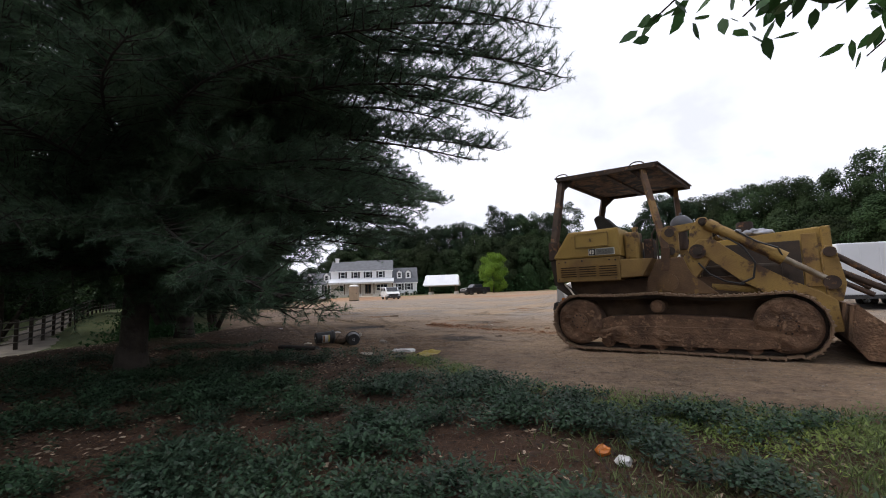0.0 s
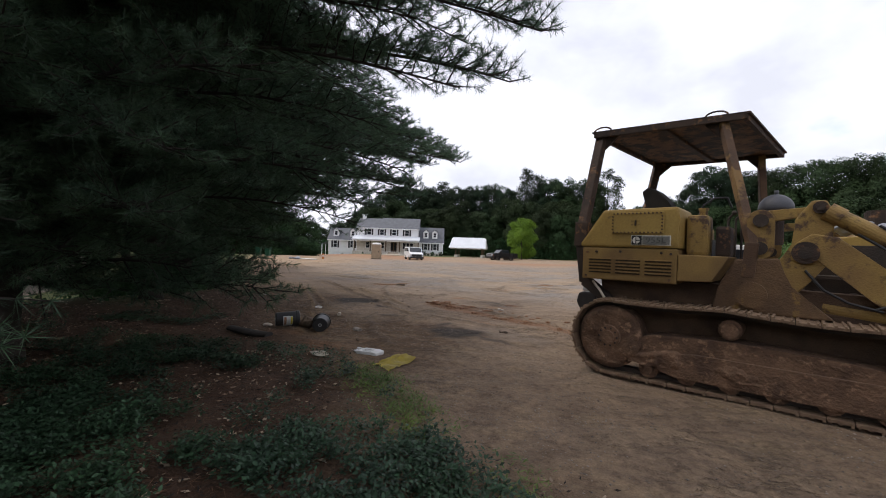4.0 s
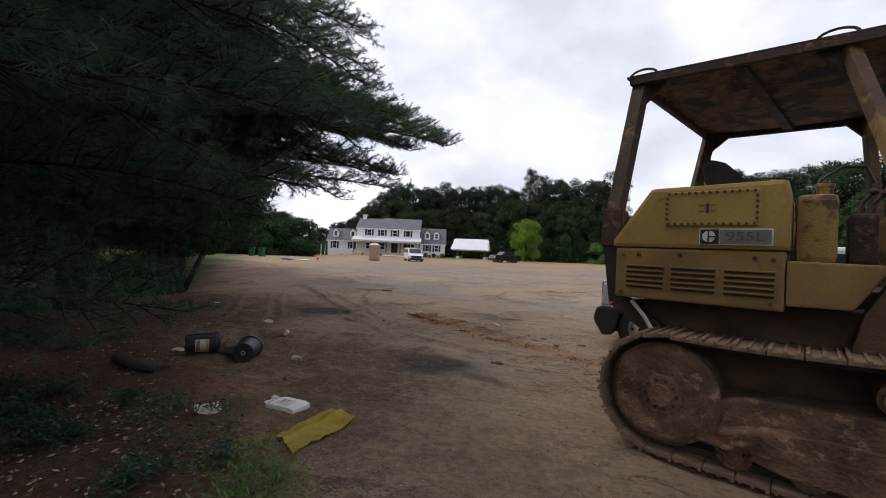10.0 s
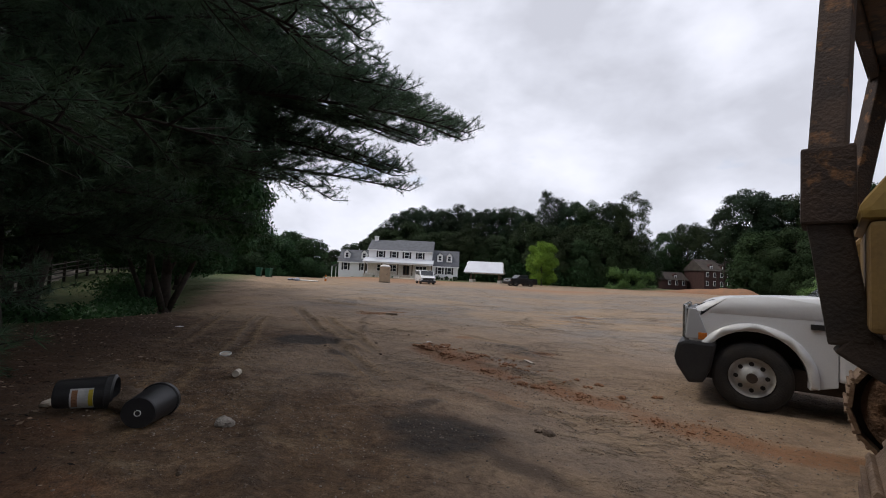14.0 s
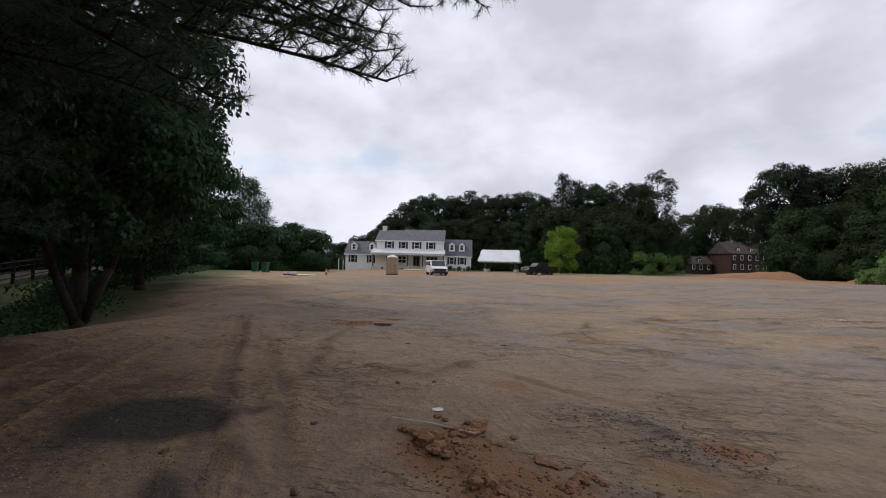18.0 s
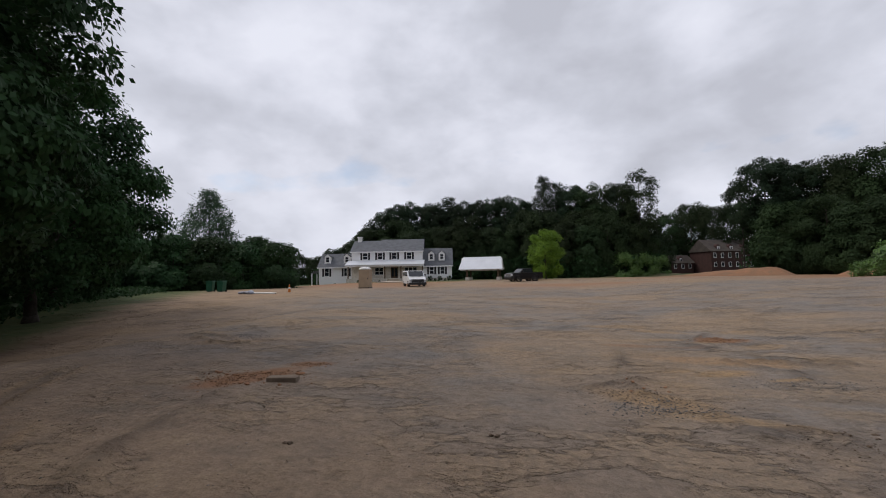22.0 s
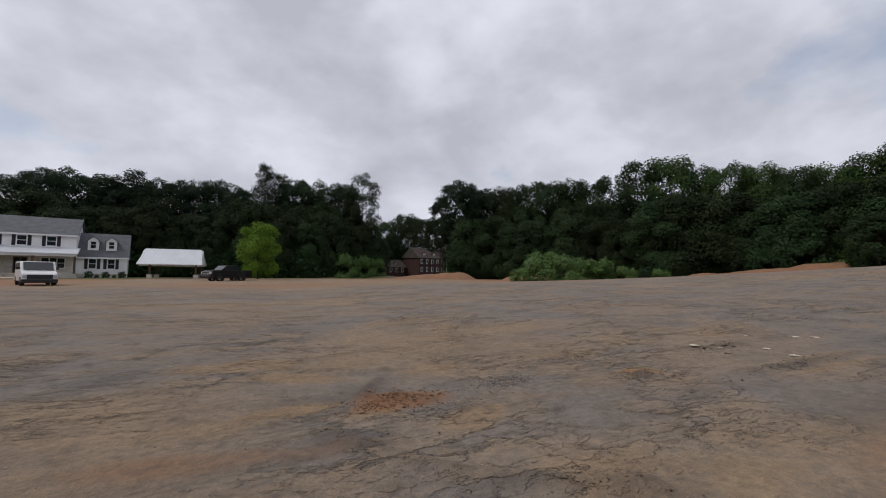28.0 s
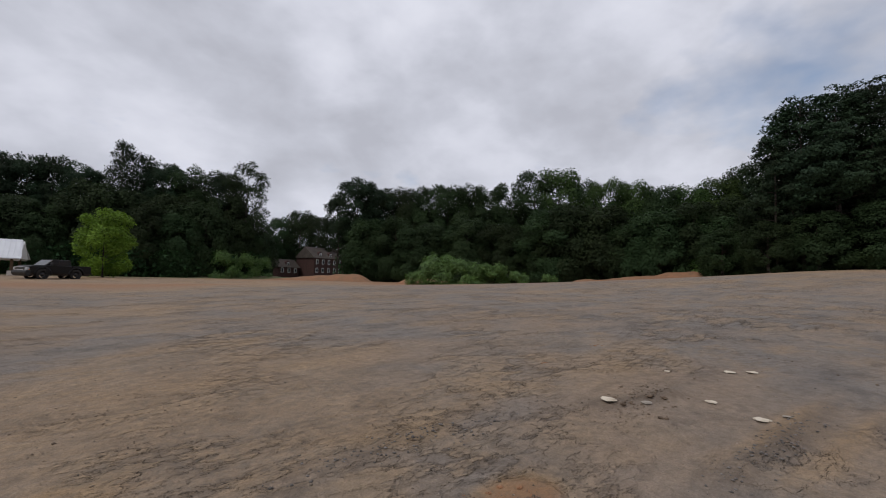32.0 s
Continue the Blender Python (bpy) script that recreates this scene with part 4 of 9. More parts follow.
            box(bm, -dd.length * 0.55, dd.length * 0.55, -0.07, 0.07, -0.035, 0.035, 0, Matrix.Translation(mid) @ pose(0, 0, 0, 0, -math.degrees(math.atan2(dd.z, dd.x)), 0))
        part("track_chain", bm, M["dark_steel"], root)
    # hull
    bm = bmesh.new()
    prism(bm, [(-2.75, 1.27), (-2.7, 0.95), (-2.3, 0.55), (0.9, 0.5), (1.0, 1.0), (0.2, 1.25), (-0.9, 1.28)], 0.52, 2.68, 0.02)
    part("hull", bm, M["hull_mud"], root, "oily brown lower hull")
    # side tank with engine-side panel
    bm = bmesh.new()
    prism(bm, [(-2.93, 1.70), (-2.93, 1.76), (-2.62, 2.21), (-1.70, 2.225), (-1.68, 2.10), (-1.68, 1.70)], 0.19, 0.98, 0.035)
    tank = part("upper_tank", bm, M["yellow"], root, "faded yellow side tank")
    bm = bmesh.new()
    box(bm, -2.50, -1.86, 0.172, 0.20, 1.885, 2.165, 0.008)
    cover = part("bolted_cover", bm, M["yellow"], tank)
    bolts = [(x, z) for x in np.linspace(-2.47, -1.89, 13) for z in (1.90, 2.15)] + [(x, z) for z in np.linspace(1.94, 2.11, 5) for x in (-2.485, -1.875)]
    first = None
    for x, z in bolts:
        if first is None:
            bm = bmesh.new()
            disc(bm, (0, 0, 0), 0.011, 0.016, 6)
            first = part("bolt", bm, M["rust"], cover)
            first.matrix_basis = pose(x, 0.174, z)
        else:
            twin(first, pose(x, 0.174, z))
    bm = bmesh.new()
    box(bm, -2.205, -2.185, 0.160, 0.174, 1.99, 2.06, 0.003)
    part("latch", bm, M["dark_steel"], cover)
    for sx in (-2.235, -2.155):
        for sz in (2.0, 2.05):
            bm = bmesh.new()
            box(bm, sx - 0.016, sx + 0.016, 0.168, 0.176, sz - 0.004, sz + 0.004)
            part("weld_mark", bm, M["yellow_rust"], cover)
    # maker's plate: a white frame, a black mark and the model number
    bm = bmesh.new()
    box(bm, -2.245, -1.775, 0.176, 0.192, 1.735, 1.862, 0.003)
    plate = part("model_plate", bm, M["plate_white"], tank, "white-framed model plate")
    bm = bmesh.new()
    box(bm, -2.237, -2.112, 0.170, 0.178, 1.741, 1.856, 0.002)
    part("mark_ground", bm, M["decal_black"], plate)
    bm = bmesh.new()
    disc(bm, (-2.178, 0.171, 1.799), 0.045, 0.005, 24)
    part("mark_disc", bm, M["plate_white"], plate)
    bm = bmesh.new()
    box(bm, -2.186, -2.176, 0.161, 0.167, 1.752, 1.846)
    box(bm, -2.178, -2.13, 0.161, 0.167, 1.792, 1.804)
    part("mark_bar", bm, M["decal_black"], plate)
    bm = bmesh.new()
    box(bm, -2.105, -1.785, 0.170, 0.178, 1.745, 1.852, 0.002)
    part("number_ground", bm, M["plate_grey"], plate)
    text_part("model_number", "955L", 0.098, pose(-1.945, 0.168, 1.798, 90, 0, 0) @ Matrix.Diagonal((1.25, 1, 1, 1)), M["number_paint"], plate, 0.002)
    # louvred lower panel
    bm = bmesh.new()
    box(bm, -2.90, -1.70, 0.20, 0.98, 1.255, 1.695, 0.02)
    lower = part("louvre_panel", bm, M["yellow_dirty"], root, "yellow louvred side panel")
    for x0, x1 in ((-2.80, -2.50), (-2.44, -2.13), (-2.07, -1.76)):
        for z in np.linspace(1.36, 1.53, 5):
            # solid dark strip painted in for the shaded opening under each louvre
            bm = bmesh.new()
            prism(bm, [(x0, z - 0.013), (x1, z - 0.013), (x1, z + 0.004), (x0, z + 0.004)], 0.190, 0.206)
            part("louvre_slot", bm, M["slot"], lower)
            bm = bmesh.new()
            box(bm, x0, x1, 0.180, 0.203, z + 0.004, z + 0.017, 0.004)
            part("louvre", bm, M["yellow_dirty"], lower)
    for x, z in ((-2.83, 1.63), (-2.70, 1.64), (-2.38, 1.645), (-1.88, 1.64), (-1.77, 1.63), (-2.84, 1.30), (-1.78, 1.30)):
        bm = bmesh.new()
        disc(bm, (x, 0.20, z), 0.016, 0.02, 8)
        part("bolt", bm, M["rust"], lower)
    # step fender ahead of the tank
    bm = bmesh.new()
    prism(bm, [(-1.695, 1.30), (-1.34, 1.31), (-1.16, 1.62), (-1.695, 1.63)], 0.20, 0.95, 0.015)
    part("fender", bm, M["yellow_dirty"], root, "yellow step fender")
    bm = bmesh.new()
    box(bm, -1.66, -1.42, 0.45, 0.85, 1.62, 2.14, 0.05)
    part("control_box", bm, M["yellow_rust"], root)
    bm = bmesh.new()
    box(bm, -1.36, -1.20, 0.6, 0.95, 1.62, 2.0, 0.03)
    part("battery_box", bm, M["rust"], root)
    bm = bmesh.new()
    rod(bm, (-1.50, 0.62, 2.14), (-1.50, 0.62, 2.21), 0.05, 16)
    rod(bm, (-1.50, 0.62, 2.21), (-1.50, 0.62, 2.235), 0.06, 16)
    part("filler_cap", bm, M["yellow_rust"], root)
    bm = bmesh.new()
    rod(bm, (-2.42, 1.0, 2.18), (-2.42, 1.0, 2.24), 0.06, 16)
    rod(bm, (-2.42, 1.0, 2.24), (-2.42, 1.0, 2.27), 0.045, 12)
    part("fuel_cap", bm, M["yellow_rust"], root)
    bm = bmesh.new()
    tube(bm, [(-1.58, 0.7, 2.1), (-1.52, 0.7, 2.28), (-1.40, 0.75, 2.38), (-1.27, 0.8, 2.38), (-1.22, 0.8, 2.25)], 0.012)
    part("hose", bm, M["black"], root)
    for x, y in ((-1.27, 0.95), (-1.20, 1.05), (-1.12, 0.9)):
        bm = bmesh.new()
        tube(bm, [(x, y, 1.6), (x, y, 2.12), (x + 0.06, y, 2.2)], 0.014)
        q = bmesh.ops.create_icosphere(bm, subdivisions=2, radius=0.03)
        bmesh.ops.translate(bm, vec=(x + 0.06, y, 2.2), verts=q["verts"])
        part("lever", bm, M["dark_steel"], root)
    # far-side tank, mirrored, and the operator's deck and seat
    bm = bmesh.new()
    prism(bm, [(-2.90, 1.26), (-2.93, 1.76), (-2.62, 2.1), (-1.7, 2.1), (-1.68, 1.3)], 2.3, 3.0, 0.03)
    part("far_tank", bm, M["yellow_rust"], root)
    bm = bmesh.new()
    box(bm, -2.6, -0.9, 0.95, 2.35, 1.2, 1.42, 0.02)
    part("deck", bm, M["rust"], root)
    bm = bmesh.new()
    box(bm, -2.0, -1.5, 1.3, 1.9, 1.42, 1.88, 0.05)
    prism(bm, [(-2.14, 1.85), (-1.98, 1.85), (-1.99, 2.30), (-2.08, 2.44), (-2.24, 2.62), (-2.38, 2.67), (-2.46, 2.60), (-2.38, 2.30)], 1.35, 1.80, 0.04)
    part("seat", bm, M["rubber"], root, "cracked black seat", smooth=False)
    # canopy
    canopy_m = Matrix(((1, 0.12, 0, -1.92), (0.07, 0.95, 0, 2.11), (0, -0.03, 1, 0.04), (0, 0, 0, 1)))
    bm = bmesh.new()
    box(bm, -1.0, 1.0, -1.28, 1.28, 3.40, 3.43, 0.006, canopy_m)
    for a, b in (((-0.97, -1.28), (0.97, -1.22)), ((-0.97, 1.22), (0.97, 1.28))):
        box(bm, a[0], b[0], a[1], b[1], 3.335, 3.43, 0.006, canopy_m)
    for a, b in (((-0.97, -1.28), (-0.91, 1.28)), ((0.91, -1.28), (0.97, 1.28))):
        box(bm, a[0], b[0], a[1], b[1], 3.335, 3.425, 0.006, canopy_m)
    canopy = part("canopy", bm, M["rust"], root, "rusty steel canopy roof")
    bm = bmesh.new()
    box(bm, -0.90, 0.90, -1.18, 1.18, 3.386, 3.398, 0, canopy_m)
    part("canopy_underside", bm, M["rust_under"], canopy, "peeling yellow-brown underside")
    bm = bmesh.new()
    box(bm, -0.10, 0.0, -1.18, 1.18, 3.34, 3.384, 0.005, canopy_m)
    part("cross_beam", bm, M["rust"], canopy)
    for lx, ly in ((-0.86, -1.23), (0.62, -1.23)):
        bm = bmesh.new()
        c = canopy_m @ Vector((lx, ly, 3.43))
        pts = [c + Vector((0.13 * math.cos(a), 0.0, 0.065 * math.sin(a))) for a in np.linspace(0, math.pi, 9)]
        tube(bm, pts, 0.012)
        part("lifting_eye", bm, M["rust"], canopy)

    def post(pts, w, d, name):
        bm = bmesh.new()
        for a, b in zip(pts[:-1], pts[1:]):
            a, b = Vector(a), Vector(b)
            dd = b - a
            q = dd.to_track_quat("Z", "Y").to_matrix().to_4x4()
            box(bm, -w / 2, w / 2, -d / 2, d / 2, -dd.length / 2 - 0.015, dd.length / 2 + 0.015, 0.012, Matrix.Translation((a + b) / 2) @ q)
        return part(name, bm, M["dark_steel"] if name == "rear_support" else M["rust"] if "rear" in name else M["post_rust"], root)

    rl, rr = canopy_m @ Vector((-0.90, -1.16, 3.36)), canopy_m @ Vector((-0.90, 1.16, 3.36))
    fl, fr = canopy_m @ Vector((0.68, -1.16, 3.36)), canopy_m @ Vector((0.68, 1.16, 3.36))
    post([rl, (-3.02, 0.50, 2.05)], 0.13, 0.13, "rear_post")
    post([(-3.02, 0.50, 2.05), (-3.02, 0.48, 1.72)], 0.19, 0.19, "rear_socket")
    post([(-3.02, 0.48, 1.72), (-2.95, 0.48, 1.2), (-2.6, 0.5, 0.95)], 0.15, 0.15, "rear_support")
    post([rr, (-2.9, 3.0, 2.05)], 0.13, 0.13, "rear_post")
    post([(-2.9, 3.0, 2.05), (-2.85, 2.9, 1.2), (-2.5, 2.6, 0.95)], 0.16, 0.16, "rear_support")
    post([fl, (-0.97, 0.40, 1.76)], 0.10, 0.10, "front_post")
    post([(-0.97, 0.40, 1.78), (-1.0, 0.40, 1.40)], 0.135, 0.135, "front_socket")
    post([fr, (-0.98, 2.95, 1.6)], 0.10, 0.10, "front_post")
    post([(-0.98, 2.95, 1.62), (-0.98, 2.9, 1.2)], 0.19, 0.19, "front_socket")
    for c, dx in ((rl, 0.24), (rr, 0.24), (fl, -0.2), (fr, -0.2)):
        bm = bmesh.new()
        prism(bm, [(-dx * 0.35, 0.0), (dx, 0.0), (dx, -0.03), (0.02 * dx, -0.24), (-dx * 0.35, -0.03)], -0.03, 0.03)
        bmesh.ops.transform(bm, matrix=Matrix.Translation(c) @ pose(0, 0, 0, 0, 0, 5), verts=bm.verts[:])
        part("gusset", bm, M["rust"], canopy)
    # loader frame plate, tower and arms on both sides
    for y0, side in ((0.40, "near"), (2.62, "far")):
        bm = bmesh.new()
        prism(bm, [(-1.35, 0.98), (-1.28, 1.28), (-1.12, 1.60), (-0.72, 1.62), (-0.62, 1.3), (-0.25, 0.98)], y0 - 0.06, y0 + 0.10, 0.02)
        part("frame_plate", bm, M["plate_mud"], root, "mud-stained pivot plate")
        if side == "near":
            bm = bmesh.new()
            disc(bm, (-0.96, y0 - 0.06, 1.19), 0.15, 0.04, 28)
            disc(bm, (-0.96, y0 - 0.10, 1.19), 0.035, 0.02, 12)
            part("pivot_cap", bm, M["plate_mud"], root)
        bm = bmesh.new()
        prism(bm, [(-0.72, 1.30), (-0.76, 1.55), (-0.60, 1.78), (-0.60, 2.05), (-0.46, 2.26), (-0.34, 2.26), (-0.27, 2.1), (-0.30, 1.6), (-0.42, 1.42), (-0.55, 1.25)], y0, y0 + 0.16, 0.02)
        tower = part("loader_tower", bm, M["yellow_rust"], root, "yellow lift-arm tower")
        for cx, cz, r in ((-0.39, 2.18, 0.065), (-0.50, 1.69, 0.12)):
            bm = bmesh.new()
            disc(bm, (cx, y0, cz), r, 0.05, 22)
            part("pivot_pin", bm, M["rust"], tower)
            bm = bmesh.new()
            disc(bm, (cx, y0 - 0.05, cz), r * 0.55, 0.03, 18)
            part("pin_end", bm, M["dark_steel"], tower)
        bm = bmesh.new()
        outline = [(-0.90 + 0.13 * math.cos(a), 2.05 + 0.13 * math.sin(a)) for a in np.linspace(-0.1, math.pi + 0.1, 10)]
        outline += [(-0.90 + 0.13 * math.cos(a), 1.73 + 0.13 * math.sin(a)) for a in np.linspace(math.pi - 0.1, math.tau + 0.1, 10)]
        prism(bm, outline, y0 + 0.02, y0 + 0.12, 0.012)
        lever = part("tilt_lever", bm, M["yellow_rust"], root)
        for cz in (2.05, 1.73):
            bm = bmesh.new()
            disc(bm, (-0.90, y0 + 0.02, cz), 0.075, 0.03, 20)
            part("lever_eye", bm, M["dark_steel"], lever)
        bm = bmesh.new()
        prism(bm, [(-0.95, 2.02), (-0.4, 2.1), (-0.4, 2.2), (-0.92, 2.16)], y0 + 0.03, y0 + 0.11, 0.01)
        part("tilt_link", bm, M["yellow_rust"], root)
        bm = bmesh.new()
        prism(bm, [(-0.60, 1.78), (-0.45, 1.90), (-0.24, 1.86), (0.14, 1.52), (0.64, 1.16), (0.98, 1.0), (1.16, 0.86), (1.20, 0.42), (1.0, 0.40), (0.88, 0.72), (0.42, 0.92), (0.04, 1.20), (-0.30, 1.52)], y0 - 0.02, y0 + 0.11, 0.02)
        part("lift_arm", bm, M["yellow_rust"], root, "scuffed yellow lift arm")
        bm = bmesh.new()
        prism(bm, [(1.06, 0.85), (1.04, 1.55), (1.10, 1.66), (1.20, 1.62), (1.28, 1.1), (1.22, 0.85)], y0, y0 + 0.12, 0.015)
        link_part = part("bucket_link", bm, M["yellow_rust"], root)
        for px, pz, pr in ((1.13, 1.56, 0.075), (1.12, 1.12, 0.10)):
            bm = bmesh.new()
            disc(bm, (px, y0, pz), pr, 0.045, 20)
            part("pivot_pin", bm, M["rust"], link_part)
        bm = bmesh.new()
        rod(bm, (-0.28, y0 + 0.02, 2.10), (0.52, y0 - 0.01, 1.56), 0.085, 20)
        rod(bm, (-0.34, y0 + 0.02, 2.14), (-0.22, y0 + 0.02, 2.06), 0.10, 20)
        rod(bm, (0.48, y0 - 0.01, 1.587), (0.62, y0 - 0.01, 1.49), 0.11, 20)
        cyl = part("lift_cylinder", bm, M["yellow_rust"], root, "hydraulic cylinder in scuffed yellow")
        bm = bmesh.new()
        rod(bm, (0.58, y0 - 0.01, 1.52), (1.10, y0, 1.15), 0.045, 16)
        part("piston_rod", bm, M["chrome_rod"], cyl)
        bm = bmesh.new()
        rod(bm, (-0.35, y0 + 0.2, 1.10), (0.32, y0 + 0.2, 1.02), 0.095, 20)
        part("lower_cylinder", bm, M["yellow_rust"], root)
        bm = bmesh.new()
        tube(bm, [(-0.1, y0 - 0.03, 1.9), (0.12, y0 - 0.06, 1.72), (0.26, y0 - 0.07, 1.45), (0.22, y0 - 0.06, 1.22), (0.05, y0 - 0.04, 1.14)], 0.015)
        part("hydraulic_hose", bm, M["black"], root)
        bm = bmesh.new()
        tube(bm, [(-0.5, y0 - 0.03, 1.5), (-0.35, y0 - 0.05, 1.3), (-0.15, y0 - 0.05, 1.18), (0.1, y0 - 0.04, 1.12)], 0.014)
        part("hydraulic_hose", bm, M["black"], root)
        bm = bmesh.new()
        tube(bm, [(0.05, y0 - 0.05, 1.98), (0.3, y0 - 0.1, 1.78), (0.55, y0 - 0.12, 1.66), (0.6, y0 - 0.1, 1.52)], 0.014)
        part("hydraulic_hose", bm, M["black"], root)
        for a, b in (((1.15, 1.54), (1.86, 0.98)), ((1.17, 1.30), (1.90, 0.86))):
            bm = bmesh.new()
            rod(bm, (a[0], y0 + 0.05, a[1]), (b[0], y0 + 0.05, b[1]), 0.045, 14)
            part("push_rod", bm, M["rust"], root)
    # hood, radiator guard and what stands on top
    bm = bmesh.new()
    prism(bm, [(-0.55, 1.25), (-0.55, 1.86), (0.2, 1.93), (1.12, 2.0), (1.16, 1.95), (1.14, 0.85), (0.2, 1.0)], 1.05, 2.10, 0.03)
    hood = part("engine_hood", bm, M["yellow"], root, "yellow engine hood with rusty patches")
    # flat dark sheet on the hood stands for the shaded, greasy engine bay
    bm = bmesh.new()
    box(bm, -0.54, 0.86, 1.02, 1.048, 0.96, 1.80, 0.005)
    part("engine_bay", bm, M["dark_steel"], hood, "dark greasy panel standing in for the shaded open engine bay")
    bm = bmesh.new()
    box(bm, -0.5, 0.6, 0.75, 1.0, 0.98, 1.45, 0.04)
    part("engine_block", bm, M["dark_steel"], hood)
    for k in range(4):
        bm = bmesh.new()
        rod(bm, (-0.35 + 0.26 * k, 0.72, 1.2), (-0.35 + 0.26 * k, 0.98, 1.3), 0.06, 12)
        part("exhaust_port", bm, M["rust"], hood)
    bm = bmesh.new()
    box(bm, 0.88, 1.08, 1.028, 1.052, 1.05, 1.9, 0.01)
    part("side_door", bm, M["yellow_rust"], hood)
    bm = bmesh.new()
    box(bm, 1.12, 1.24, 1.0, 2.15, 0.72, 2.0, 0.025)
    part("radiator_guard", bm, M["yellow_rust"], root)
    bm = bmesh.new()
    rod(bm, (-0.80, 1.25, 1.80), (-0.80, 1.25, 2.26), 0.09, 18)
    part("air_stack", bm, M["rust"], root)
    bm = bmesh.new()
    q = bmesh.ops.create_uvsphere(bm, u_segments=24, v_segments=12, radius=0.19)
    for v in q["verts"]:
        v.co.z = max(v.co.z, -0.04) * (0.95 if v.co.z > 0 else 1)
    bmesh.ops.translate(bm, vec=(-0.80, 1.25, 2.27), verts=q["verts"])
    rod(bm, (-0.80, 1.25, 2.44), (-0.80, 1.25, 2.50), 0.025, 12)
    part("pre_cleaner", bm, M["grey_dome"], root, "grey domed air pre-cleaner", smooth=True)
    bm = bmesh.new()
    rod(bm, (0.16, 1.6, 1.95), (0.16, 1.6, 2.22), 0.13, 20)
    rod(bm, (0.16, 1.6, 2.22), (0.16, 1.6, 2.24), 0.11, 20)
    part("exhaust_can", bm, M["rust"], root)
    bm = bmesh.new()
    for k in range(5):
        lump(bm, (-0.1 + 0.13 * k, 1.55 + 0.05 * (k % 2), 2.02 + 0.03 * (k % 2)), 0.15, rng, 0.45, 3)
    part("plastic_sheeting", bm, M["tarp"], root, "crumpled grey plastic sheeting on the hood", smooth=True)
    # bucket
    bm = bmesh.new()
    prism(bm, [(1.34, 0.80), (1.28, 0.80), (1.22, 0.30), (1.36, 0.08), (2.35, 0.03), (2.35, 0.07), (1.40, 0.14), (1.29, 0.33)], 0.14, 3.06)
    bucket = part("bucket", bm, M["mud"], root, "mud-caked loader bucket")
    for y in (0.12, 3.04):
        bm = bmesh.new()
        prism(bm, [(1.31, 0.81), (1.22, 0.30), (1.36, 0.07), (2.36, 0.02), (2.30, 0.12), (1.80, 0.34), (1.50, 0.62)], y, y + 0.04)
        part("bucket_side", bm, M["mud"], bucket)
    for k in range(8):
        y = 0.2 + k * 0.40
        bm = bmesh.new()
        prism(bm, [(2.28, 0.03), (2.52, 0.02), (2.50, 0.045), (2.28, 0.11)], y - 0.045, y + 0.045)
        part("bucket_tooth", bm, M["dark_steel"], bucket)
    # rear: hanging pale strap and tail lamp
    bm = bmesh.new()
    tube(bm, [(-2.78, 0.3, 1.22), (-2.66, 0.26, 1.1), (-2.58, 0.25, 0.98)], 0.018)
    part("strap", bm, M["paper"], root, "pale hanging strap")
    return root


loader()


# ---------------------------------------------------------------- trees and plants
def unit(v):
    return v / np.maximum(np.linalg.norm(v, axis=-1, keepdims=True), 1e-9)


def cards(c, along, side, length, width):
    """Pointed leaves: one four-cornered face at each centre."""
    length, width = np.reshape(length, (-1, 1)), np.reshape(width, (-1, 1))
    v = np.stack([c, c + along * length * 0.45 + side * width * 0.5, c + along * length, c + along * length * 0.45 - side * width * 0.5], 1)
    n = len(c)
    return v.reshape(-1, 3), np.arange(4 * n).reshape(n, 4)


def shards(c, along, side, length, width):
    """Distant leaf sprays: one three-cornered face at each centre."""
    length, width = np.reshape(length, (-1, 1)), np.reshape(width, (-1, 1))
    v = np.stack([c + side * width * 0.5, c - side * width * 0.5, c + along * length], 1)
    return v.reshape(-1, 3), np.arange(3 * len(c)).reshape(-1, 3)


